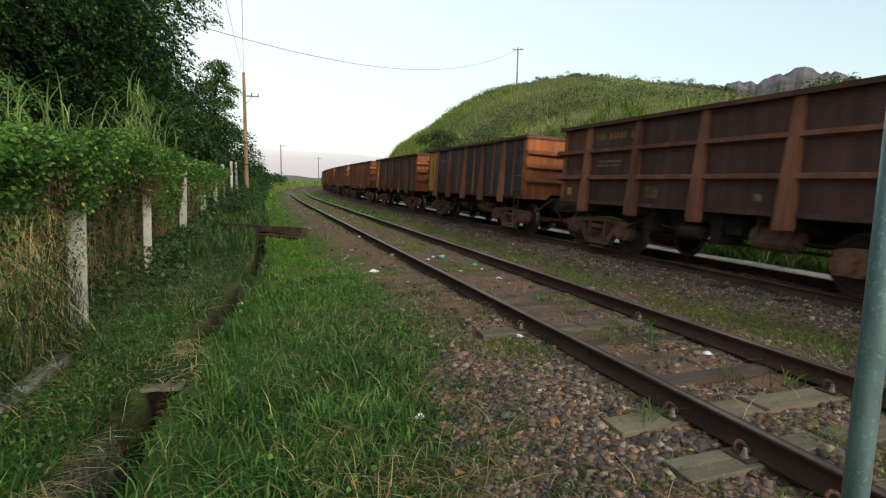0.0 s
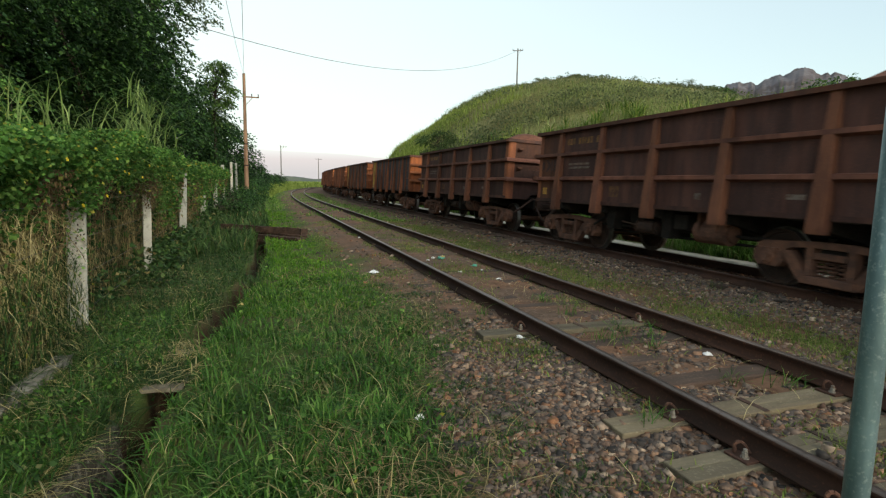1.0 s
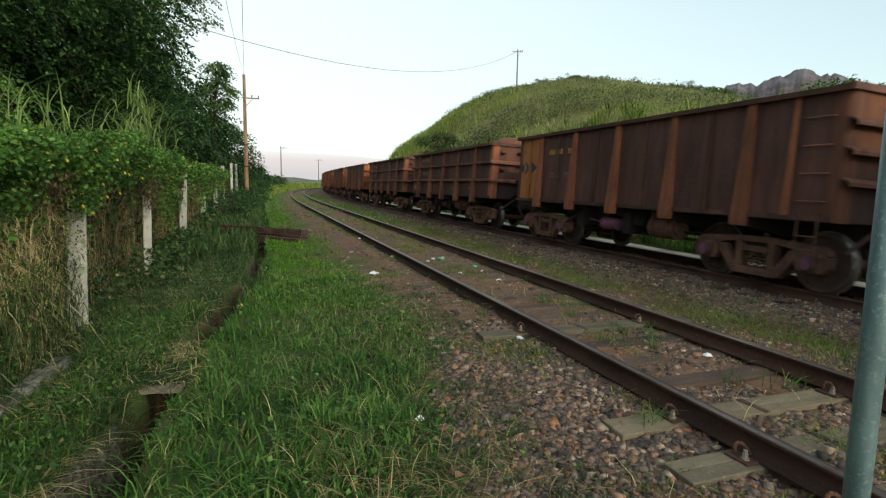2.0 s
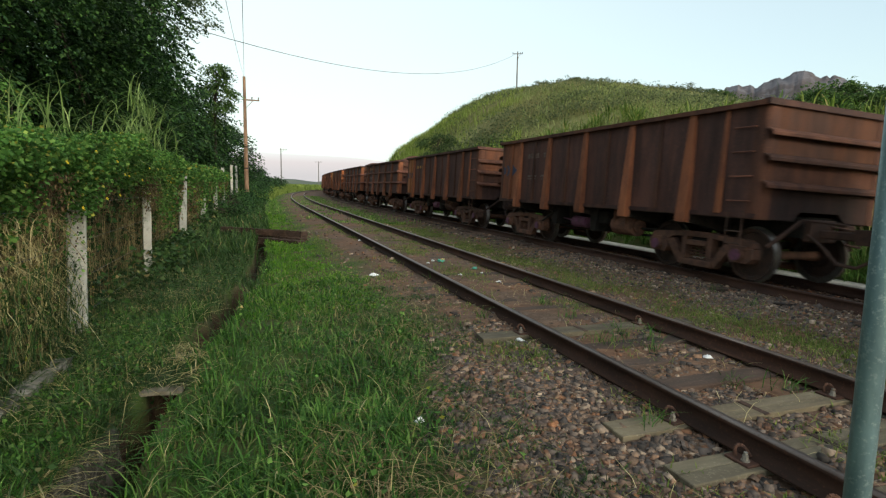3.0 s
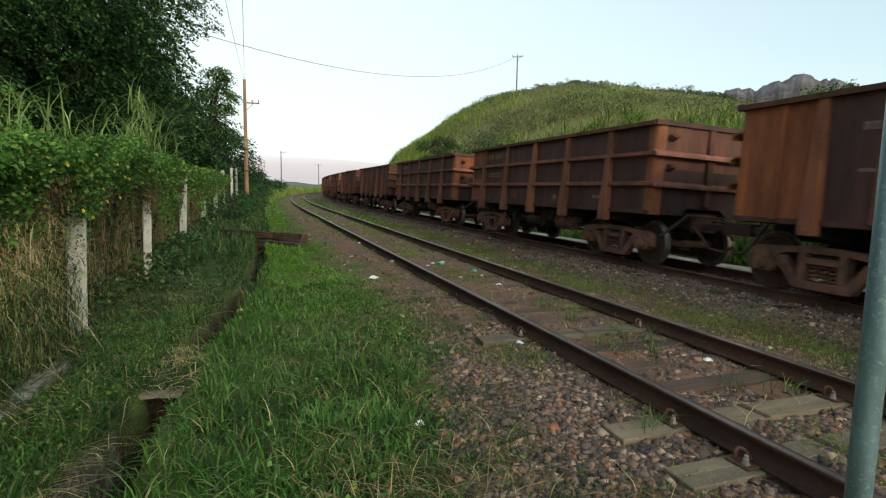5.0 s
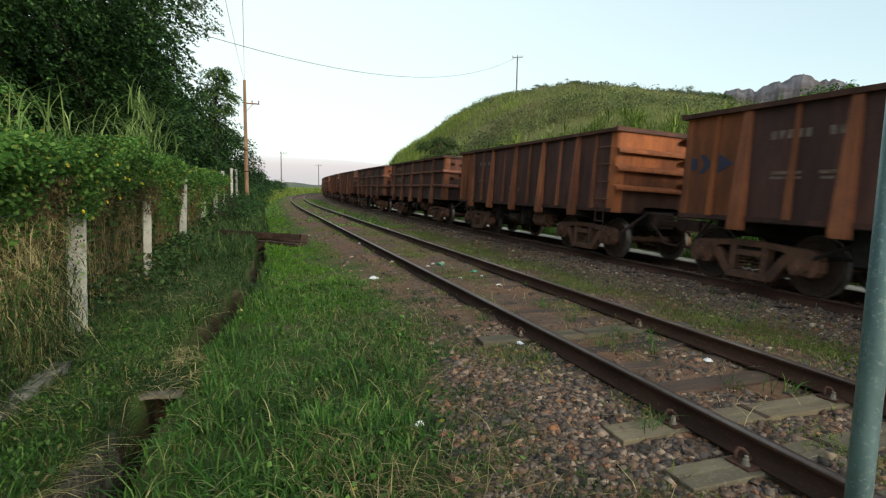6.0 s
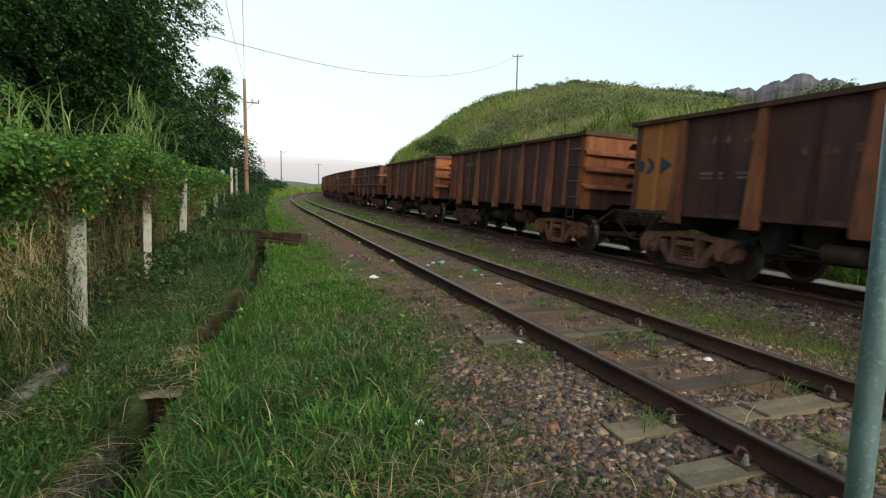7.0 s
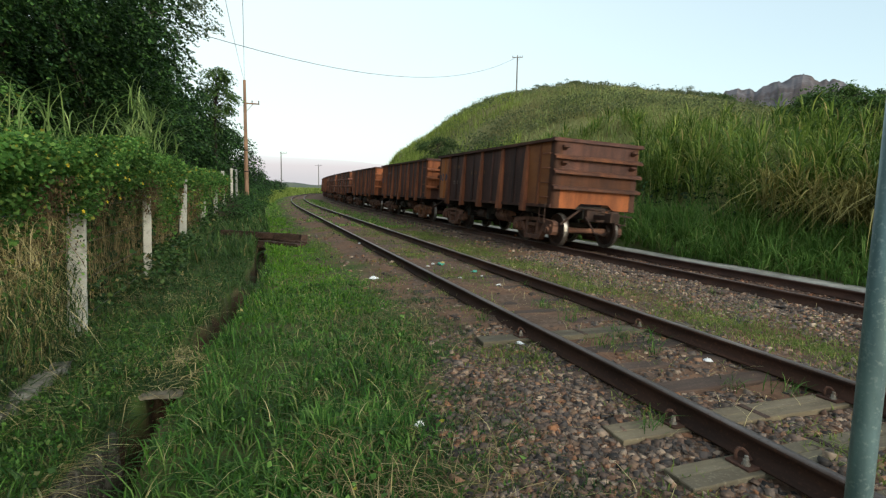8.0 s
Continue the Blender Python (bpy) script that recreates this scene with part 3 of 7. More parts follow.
def build_track(name, centre, cant, low, label, top, first, count, pale):
    tr = thing(name, label, "railway track", kind="structure")
    for lat in (-0.835, 0.835):
        part("rail", rail_mesh(centre, lat, -110, 200, cant, low, top, RAIL_RUST if cant else RAIL_SIDE), None, tr)
    good, olds, clip = sleeper_mesh(True, SLEEPER_PALE), [sleeper_mesh(False, SLEEPER_DARK, 1.4, 0.23) for _ in range(4)], clip_mesh()
    bolt, strap = bolt_mesh(), strap_mesh()
    for i in range(count):
        y = first + i * 0.61
        is_pale = i in pale
        x, yy, z = track_point(centre, random.uniform(-0.03, 0.03) * (not is_pale), -0.174 + (0.012 * (y > 5) if is_pale else -random.uniform(0.0, 0.016)), y + random.uniform(-0.03, 0.03) * (not is_pale), cant, low)
        s = part("sleeper", good if is_pale else olds[i % 4], None, tr, "pale weathered sleeper" if is_pale else "")
        s.matrix_basis = pose(x, yy, z, 0, math.degrees(cant), -math.degrees(math.atan(bend_slope(y))) + random.uniform(-1, 1))
        if y < 6 and is_pale:
            for lat in (-0.835, 0.835):
                c = part("rail_clip", clip, None, s)
                c.matrix_basis = pose(lat, 0, 0.006)
                for out in (-0.125, 0.125):
                    part("bolt", bolt, None, s, "pale hexagonal bolt").matrix_basis = pose(lat + out, -0.03, 0.012)
            part("strap", strap, None, s, "dark band across the sleeper").matrix_basis = pose(-0.14, 0, 0)
    return tr


build_track("track_near", 3.84, 0.0, 0.0, "rusty single track on pale and dark sleepers", RAIL_TOP, -2.43, 108, {3, 5, 7, 8, 9, 13})
build_track("track_far", 8.885, CANT, -0.04, "canted railway track with rust brown rails", RAIL_TOP_DARK, -2.0, 110, set())


# ---- ore wagons ----
LEN, HALF, BOTTOM, TOP = 9.78, 1.38, 1.13, 2.93
PITCH, SPEED = 11.78, 13.03


def wheel_bm(sx):
    bm = bmesh.new()
    prof = [(0.73, 0.10), (0.73, 0.16), (0.79, 0.20), (0.80, 0.36), (0.765, 0.385), (0.765, 0.485), (0.79, 0.49), (0.795, 0.462), (0.895, 0.452), (0.897, 0.39), (0.85, 0.375), (0.84, 0.21), (0.90, 0.16), (0.90, 0.09)]
    lathe_x(bm, [(sx * a, r) for a, r in prof], 26)
    return bm


def wheel_mesh(sx):
    me = mesh_of("wheel", wheel_bm(sx), WHEEL_STEEL, False)
    me.materials.append(TREAD)
    for p in me.polygons:
        c = p.center
        r = math.hypot(c.y, c.z)
        if 0.44 < r < 0.50 and abs(c.x) > 0.78 or (r > 0.40 and abs(c.x) < 0.77):
            p.material_index = 1
    return me


def side_frame_mesh(sx, mat):
    """Cast truss: arched top chord, sloped arms, two columns with an open spring pocket, axle boxes at the ends."""
    bm = bmesh.new()
    a, b = sx * 0.97, sx * 1.13
    slab(bm, [(-1.22, 0.58), (-1.20, 0.66), (-1.08, 0.71), (-0.62, 0.735), (-0.25, 0.765), (0.25, 0.765), (0.62, 0.735), (1.08, 0.71), (1.20, 0.66), (1.22, 0.58),
              (1.14, 0.53), (0.80, 0.55), (0.62, 0.635), (0.34, 0.665), (-0.34, 0.665), (-0.62, 0.635), (-0.80, 0.55), (-1.14, 0.53)], "x", a, b)
    for m in (1, -1):
        slab(bm, [(m * 0.80, 0.57), (m * 0.62, 0.60), (m * 0.335, 0.24), (m * 0.335, 0.13), (m * 0.44, 0.13)], "x", a + sx * 0.005, b - sx * 0.005)
        slab(bm, [(m * 0.36, 0.68), (m * 0.25, 0.68), (m * 0.25, 0.25), (m * 0.36, 0.25)], "x", a - sx * 0.01, b + sx * 0.012)
        slab(bm, [(m * 1.235, 0.56), (m * 1.235, 0.40), (m * 1.15, 0.31), (m * 0.80, 0.31), (m * 0.73, 0.40), (m * 0.76, 0.56)], "x", a + sx * 0.01, b + 0.03 * sx)
        slab(bm, [(m * 1.13, 0.60), (m * 1.13, 0.535), (m * 0.82, 0.535), (m * 0.82, 0.60)], "x", b - sx * 0.01, b + 0.07 * sx)
        rod(bm, (b, m * 0.97, 0.45), (b + 0.10 * sx, m * 0.97, 0.45), 0.125, 16, 0.115)
        rod(bm, (b + 0.10 * sx, m * 0.97, 0.45), (b + 0.125 * sx, m * 0.97, 0.45), 0.07, 10)
        for k in range(3):
            u = k * math.tau / 3 + 0.5
            c = (m * 0.97 + 0.09 * math.cos(u), 0.45 + 0.09 * math.sin(u))
            rod(bm, (b + 0.09 * sx, *c), (b + 0.118 * sx, *c), 0.017, 6)
    block(bm, min(a - 0.04 * sx, b + 0.04 * sx), max(a - 0.04 * sx, b + 0.04 * sx), -0.40, 0.40, 0.12, 0.245, 0.012)
    block(bm, min(a, b + 0.03 * sx), max(a, b + 0.03 * sx), -0.235, 0.235, 0.50, 0.60, 0.012)
    return mesh_of("side_frame", bm, mat)


def spring_mesh():
    bm = bmesh.new()
    for y in (-0.15, 0.0, 0.15):
        turns, n = 4, 22
        pts = [(0.05 * math.cos(k / n * turns * math.tau), y + 0.058 * math.sin(k / n * turns * math.tau), 0.245 + 0.255 * k / n) for k in range(n + 1)]
        for p, q in zip(pts, pts[1:]):
            rod(bm, p, q, 0.016, 4)
    return mesh_of("spring", bm, RUST_BOGIE)


def bolster_mesh():
    bm = bmesh.new()
    block(bm, -1.06, 1.06, -0.21, 0.21, 0.51, 0.655, 0.02)
    block(bm, -0.95, 0.95, -0.10, 0.10, 0.34, 0.46, 0.01)
    rod(bm, (0, 0, 0.70), (0, 0, 0.80), 0.19, 14)
    for m in (-1, 1):
        rod(bm, (-0.9, m * 0.42, 0.36), (0.9, m * 0.42, 0.36), 0.035, 8)
        for sx in (-1, 1):
            block(bm, sx * 0.83 - 0.05, sx * 0.83 + 0.05, m * 0.43 - 0.04, m * 0.43 + 0.04, 0.28, 0.56)
    return mesh_of("bogie", bm, BLACK_STEEL)


def axle_mesh():
    bm = bmesh.new()
    lathe_x(bm, [(-1.08, 0.05), (-0.90, 0.07), (-0.7, 0.095), (-0.3, 0.075), (0.3, 0.075), (0.7, 0.095), (0.90, 0.07), (1.08, 0.05)], 14)
    return mesh_of("axle", bm, RUST_BOGIE, True)


def rib_mesh(wide, sx, deep, foot, low, high, mat=RUST_RIB):
    """A tapered side post, standing proud of the sheet, broader and deeper at the bottom."""
    bm = bmesh.new()
    x = sx * (HALF - 0.002)
    w1, w0, mid = wide, wide * 0.62, BOTTOM + 0.10
    d1, d0 = deep, deep * 0.5
    sec = [(low - 0.01, w1 * 0.98, d1 * 1.06), (low + 0.06, w1 * 1.04, d1 * 1.10), (mid, w1, d1), (high - 0.05, w0, d0), (high, w0, d0)] if foot else [(low, w1, d1), (high, w0, d0)]
    rings = []
    for z, w, d in sec:
        o = x + sx * d
        rings.append([bm.verts.new(c) for c in ((x, -w / 2, z), (o - sx * 0.012, -w / 2 * 0.94, z), (o, -w / 2 * 0.72, z), (o, w / 2 * 0.72, z), (o - sx * 0.012, w / 2 * 0.94, z), (x, w / 2, z))])
    for a, b in zip(rings, rings[1:]):
        for k in range(6):
            bm.faces.new((a[k], a[(k + 1) % 6], b[(k + 1) % 6], b[k]))
    bm.faces.new(rings[0])
    bm.faces.new(rings[-1])
    return mesh_of("rib", bm, mat)


RIBS_DEEP, RIBS_SLIM = (-3.34, -1.63, 0.09, 1.80, 3.50), (-4.10, -2.52, -0.81, 0.88, 2.64, 4.12)
RIB_DEEP = {sx: rib_mesh(0.26, sx, 0.13, True, BOTTOM - 0.19, TOP - 0.05) for sx in (-1, 1)}
RIB_BROAD = {sx: rib_mesh(0.27, sx, 0.15, True, BOTTOM - 0.24, TOP - 0.05, RUST_POST) for sx in (-1, 1)}


@functools.cache
def slim_rib(sx, mat):
    me = rib_mesh(0.13, sx, 0.06, False, BOTTOM + 0.01, TOP - 0.05)
    me.materials[0] = mat
    return me


@functools.cache
def corner_mesh(sx, sy, mat):
    """The rounded corner between a side and an end: a bent plate a little proud of both."""
    bm = bmesh.new()
    r, lap, out = 0.10, 0.13, 0.007
    cx, cy = HALF - r, LEN / 2 - r
    line = [(HALF + out, LEN / 2 - r - lap)] + [(cx + (r + out) * math.cos(a), cy + (r + out) * math.sin(a)) for a in (0, 0.4, 0.8, 1.2, math.pi / 2)] + [(HALF - r - lap, LEN / 2 + out)]
    back = [(HALF - 0.03, LEN / 2 - r - lap), (HALF - 0.03, LEN / 2 - 0.03), (HALF - r - lap, LEN / 2 - 0.03)]
    slab(bm, [(sx * x, sy * y) for x, y in line + back[::-1]], "z", BOTTOM - 0.06, TOP - 0.04)
    return mesh_of("corner_plate", bm, mat)


def underframe_mesh():
    bm = bmesh.new()
    block(bm, -0.36, 0.36, -LEN / 2, LEN / 2, 0.80, 1.12)
    block(bm, -0.30, 0.30, -2.4, 2.4, 0.60, 0.82)
    block(bm, -HALF, HALF, -LEN / 2 + 0.12, LEN / 2 - 0.12, 1.06, 1.16)
    for y in (-3.39, -1.65, 0.1, 1.85, 3.55):
        slab(bm, [(-HALF - 0.02, 1.12), (-HALF - 0.02, 0.93), (-HALF + 0.25, 0.90), (-0.36, 0.74), (0.36, 0.74), (HALF - 0.25, 0.90), (HALF + 0.02, 0.93), (HALF + 0.02, 1.12)], "y", y - 0.09, y + 0.09)
    for sx in (-1, 1):
        for y in (-1.1, 1.0):
            slab(bm, [(y - 0.32, 1.08), (y + 0.32, 1.08), (y + 0.16, 0.62), (y - 0.16, 0.62)], "x", sx * 0.55, sx * 0.95)
    rod(bm, (-0.9, -2.4, 0.70), (-0.9, 2.4, 0.62), 0.025, 6)
    rod(bm, (0.5, -2.6, 0.66), (0.5, 2.6, 0.66), 0.025, 6)
    return mesh_of("underframe", bm, BLACK_STEEL)


def cylinder_mesh():
    bm = bmesh.new()
    rod(bm, (-1.02, 0.25, 0.68), (-1.02, 0.75, 0.68), 0.14, 14)
    rod(bm, (-1.02, 0.21, 0.68), (-1.02, 0.25, 0.68), 0.10, 12)
    rod(bm, (-1.02, 0.75, 0.68), (-1.02, 0.80, 0.68), 0.155, 14)
    rod(bm, (-1.02, 0.80, 0.68), (-1.02, 1.4, 0.74), 0.022, 6)
    return mesh_of("brake_cylinder", bm, WHEEL_STEEL)


def tank_mesh():
    bm = bmesh.new()
    rod(bm, (-0.95, -1.55, 0.72), (-0.95, -0.85, 0.72), 0.22, 16)
    rod(bm, (-0.95, -1.62, 0.72), (-0.95, -1.55, 0.72), 0.15, 14)
    rod(bm, (-0.95, -0.85, 0.72), (-0.95, -0.78, 0.72), 0.15, 14)
    for y in (-1.4, -1.0):
        block(bm, -1.19, -0.71, y - 0.02, y + 0.02, 0.74, 1.10)
    return mesh_of("air_tank", bm, RUST_BOGIE)


def rigging_mesh():
    bm = bmesh.new()
    rod(bm, (-1.15, 1.5, 0.98), (-1.15, 2.3, 0.60), 0.03, 6)
    rod(bm, (-0.75, -2.5, 0.55), (-0.75, 2.4, 0.50), 0.028, 6)
    slab(bm, [(1.45, 1.08), (1.85, 1.08), (1.75, 0.56), (1.55, 0.56)], "x", -1.16, -0.70)
    slab(bm, [(-0.25, 1.08), (0.05, 1.08), (0.0, 0.50), (-0.2, 0.50)], "x", -1.12, -0.55)
    return mesh_of("brake_rigging", bm, BLACK_STEEL)


def valve_mesh():
    bm = bmesh.new()
    block(bm, -1.10, -0.86, -0.62, -0.28, 0.70, 1.0, 0.02)
    return mesh_of("brake_valve", bm, BLACK_STEEL)


def coupler_mesh(sy):
    bm = bmesh.new()
    block(bm, -0.07, 0.07, min(sy * 4.6, sy * 5.62), max(sy * 4.6, sy * 5.62), 0.82, 0.96, 0.02)
    slab(bm, [(-0.13, sy * 5.58), (0.13, sy * 5.58), (0.17, sy * 5.82), (0.05, sy * 5.93), (-0.08, sy * 5.84), (-0.16, sy * 5.88)], "z", 0.77, 1.01)
    block(bm, -0.30, 0.30, min(sy * 4.86, sy * 5.00), max(sy * 4.86, sy * 5.00), 0.74, 1.12, 0.02)
    pts = [(-0.30, sy * 4.95, 0.86), (-0.36, sy * 5.25, 0.70), (-0.34, sy * 5.5, 0.45), (-0.26, sy * 5.75, 0.42), (-0.18, sy * 5.9, 0.55)]
    for p, q in zip(pts, pts[1:]):
        rod(bm, p, q, 0.028, 7)
    rod(bm, (0.15, sy * 5.02, 1.02), (1.15, sy * 5.10, 0.92), 0.02, 6)
    for sx in (-1, 1):
        rod(bm, (sx * 0.45, sy * 4.93, 1.08), (sx * 1.0, sy * 4.80, 0.62), 0.035, 6)
    rod(bm, (-0.5, sy * 4.98, 1.10), (-0.2, sy * 5.5, 1.06), 0.022, 6)
    block(bm, 0.52, 0.80, min(sy * 4.84, sy * 4.98), max(sy * 4.84, sy * 4.98), 0.80, 1.06, 0.02)
    rod(bm, (1.08, sy * 4.86, 1.1), (1.08, sy * 4.9, 0.66), 0.018, 6)
    rod(bm, (0.74, sy * 4.86, 0.72), (1.08, sy * 4.9, 0.68), 0.018, 6)
    return mesh_of("coupler", bm, RUST_DARK)


def ore_mesh(peak=0.30):
    n, m = 34, 12
    u, v = np.meshgrid(np.linspace(-1, 1, n), np.linspace(-1, 1, m))
    h = (0.16 + peak * np.exp(-((np.abs(u) - 0.72) / 0.16) ** 2)) * (1 - np.abs(u) ** 8) * (1 - np.abs(v) ** 2.2) * np.where(u < 0, 1.0, 0.45) + 0.04 * lump(u * 9, v * 5, 31)
    co = np.stack([v * (HALF - 0.03), u * (LEN / 2 - 0.05), TOP - 0.30 + h * 1.15], -1)
    i = np.arange(n * m).reshape(m, n)
    f = np.stack([i[:-1, :-1], i[:-1, 1:], i[1:, 1:], i[1:, :-1]], -1).reshape(-1, 4)
    return np_mesh("ore_load", co, [f], ORE, True)


def ladder_mesh(y, sx):
    """The stirrup of two steps that hangs below the body."""
    bm = bmesh.new()
    x = sx * (HALF + 0.05)
    for e in (-0.15, 0.15):
        rod(bm, (x, y + e, 1.20), (x, y + e, 0.62), 0.014, 5)
    for z in (0.65, 0.85):
        rod(bm, (x, y - 0.15, z), (x, y + 0.15, z), 0.014, 5)
    return mesh_of("ladder", bm, RUST_DARK)


@functools.cache
def rung_mesh(y, sx):
    bm = bmesh.new()
    x = sx * (HALF + 0.05)
    rod(bm, (x, y - 0.20, 0), (x, y + 0.20, 0), 0.012, 5)
    for e in (-0.20, 0.20):
        rod(bm, (x, y + e, 0), (sx * HALF, y + e, 0), 0.012, 5)
    return mesh_of("rung", bm, RUST_BEAM)


def end_beam_mesh(z, sy, wide=0.0, mat=None):
    bm = bmesh.new()
    e = sy * (LEN / 2)
    w = HALF + wide
    slab(bm, [(e, z + 0.075), (e + sy * 0.105, z + 0.035), (e + sy * 0.135, z), (e + sy * 0.135, z - 0.05), (e + sy * 0.115, z - 0.05), (e + sy * 0.112, z - 0.004), (e + sy * 0.09, z + 0.016), (e, z + 0.05)], "x", -w, w)
    return mesh_of("end_beam", bm, mat or RUST_END)


def bracket_mesh(x, z, sy):
    bm = bmesh.new()
    e = sy * LEN / 2
    slab(bm, [(e - sy * 0.01, z + 0.05), (e + sy * 0.15, z + 0.04), (e + sy * 0.15, z - 0.02), (e + sy * 0.10, z - 0.045), (e - sy * 0.01, z - 0.10)], "x", x - 0.055, x + 0.055)
    rod(bm, (x - 0.09, e + sy * 0.11, z + 0.005), (x + 0.09, e + sy * 0.11, z + 0.005), 0.028, 8)
    return mesh_of("bracket", bm, RUST_DULL)


def panel_bm(sx, y0, y1, z0, z1):
    bm = bmesh.new()
    block(bm, min(sx * HALF, sx * (HALF - 0.05)), max(sx * HALF, sx * (HALF - 0.05)), y0, y1, z0, z1)
    return bm


def flat_mark(name, shapes, mat, sx=-1, proud=0.006):
    """Thin painted shapes on a wagon side: each an outline of (y, z)."""
    out = []
    for s in shapes:
        bm = bmesh.new()
        slab(bm, s, "x", sx * (HALF - 0.001), sx * (HALF + proud))
        out.append(mesh_of(name, bm, mat))
    return out


def paint_on(w, name, shapes, mat, label=""):
    for me in flat_mark(name, shapes, mat):
        part(name, me, None, w, label)


def bar(y, z, w, h):
    return [(y - w / 2, z - h / 2), (y + w / 2, z - h / 2), (y + w / 2, z + h / 2), (y - w / 2, z + h / 2)]


WHEELS = {sx: wheel_mesh(sx) for sx in (-1, 1)}
AXLE, BOLSTER, SPRING, UNDER, BRAKE, ORE_LOAD = axle_mesh(), bolster_mesh(), spring_mesh(), underframe_mesh(), cylinder_mesh(), ore_mesh()
ORE_HEAP = ore_mesh(0.52)
BRAKE_PAINTED = BRAKE.copy()
BRAKE_PAINTED.materials[0] = PURPLE_HUB
COUPLERS = {sy: coupler_mesh(sy) for sy in (-1, 1)}
VALVE, TANK, RIGGING = valve_mesh(), tank_mesh(), rigging_mesh()
FRAMES = {(sx, m): side_frame_mesh(sx, mat) for sx in (-1, 1) for m, mat in (("brown", RUST_BOGIE), ("orange", RUST_ORANGE))}


def running_gear(w, tint="brown", hub=None):
    """Bogies, axles and wheels, couplers and the underframe."""
    axles = []
    part("underframe", UNDER, None, w)
    part("brake_cylinder", BRAKE_PAINTED if hub else BRAKE, None, w, "magenta painted brake cylinder" if hub else "")
    part("brake_valve", VALVE, None, w)
    part("air_tank", TANK, None, w)
    part("brake_rigging", RIGGING, None, w)
    for sy in (-1, 1):
        part("coupler", COUPLERS[sy], None, w)
        b = part("bogie", BOLSTER, None, w)
        b.matrix_basis = pose(0, sy * 3.45, 0)
        for sx in (-1, 1):
            part("side_frame", FRAMES[sx, tint if sy < 0 else "brown"], None, b, "rusted cast side frame")
            s = part("spring", SPRING, None, b)
            s.matrix_basis = pose(sx * 1.04, 0, 0)
            if hub:
                for m in (-1, 1):
                    bm = bmesh.new()
                    rod(bm, (sx * 1.235, m * 0.97, 0.45), (sx * 1.262, m * 0.97, 0.45), 0.10, 12)
                    part("hub_cap", mesh_of("hub_cap", bm, hub), None, b, "magenta painted hub cap")
        for m in (-1, 1):
            a = part("axle", AXLE, None, w)
            a.matrix_basis = pose(0, sy * 3.45 + m * 0.97, 0.46)
            for sx in (-1, 1):
                part("wheel", WHEELS[sx], None, a, "steel wheel with bright worn tread")
            axles.append(a)
    return axles


def top_rail_mesh(sx, lip):
    bm = bmesh.new()
    slab(bm, [(sx * (HALF - 0.05), TOP - 0.02), (sx * (HALF - 0.05), TOP + 0.03), (sx * (HALF + lip), TOP + 0.03), (sx * (HALF + lip), TOP - 0.05), (sx * (HALF + 0.004), TOP - 0.05)], "y", -LEN / 2, LEN / 2)
    return mesh_of("top_rail", bm, RUST_DULL)


def end_top_mesh(sy):
    bm = bmesh.new()
    e = sy * LEN / 2
    block(bm, -HALF - 0.08, HALF + 0.08, min(e - sy * 0.06, e + sy * 0.06), max(e - sy * 0.06, e + sy * 0.06), TOP - 0.045, TOP + 0.05)
    return mesh_of("end_top_rail", bm, RUST_SIDE)


def end_upper_mesh(sy, mat):
    bm = bmesh.new()
    e = sy * LEN / 2
    block(bm, -HALF + 0.10, HALF - 0.10, min(e - sy * 0.05, e - sy * 0.002), max(e - sy * 0.05, e - sy * 0.002), 2.02, TOP)
    return mesh_of("end_panel", bm, mat)


def end_middle_mesh(sy, mat):
    bm = bmesh.new()
    e = sy * LEN / 2
    block(bm, -HALF + 0.10, HALF - 0.10, min(e - sy * 0.05, e - sy * 0.002), max(e - sy * 0.05, e - sy * 0.002), 1.70, 2.018)
    return mesh_of("end_panel", bm, mat)


def end_panel_mesh(sy, mat):
    bm = bmesh.new()
    e = sy * LEN / 2
    slab(bm, [(-HALF + 0.10, 1.698), (HALF - 0.10, 1.698), (HALF - 0.10, BOTTOM - 0.05), (0.62, BOTTOM - 0.05), (0.45, BOTTOM + 0.10), (-0.45, BOTTOM + 0.10), (-0.62, BOTTOM - 0.05), (-HALF + 0.10, BOTTOM - 0.05)], "y", e - sy * 0.05, e - sy * 0.002)
    return mesh_of("end_panel", bm, mat)


EMBLEM = [[(4.80, 2.20), (4.52, 2.14), (4.52, 1.95), (4.80, 1.89), (4.72, 2.045)], [(4.46, 2.21), (4.36, 2.21), (4.22, 2.09), (4.22, 2.00), (4.36, 1.88), (4.46, 1.88), (4.34, 2.045)], [(4.17, 2.19), (4.10, 2.19), (4.10, 1.90), (4.17, 1.90)], [(4.04, 2.22), (3.92, 2.15), (3.72, 2.045), (3.92, 1.94), (4.04, 1.87)]]


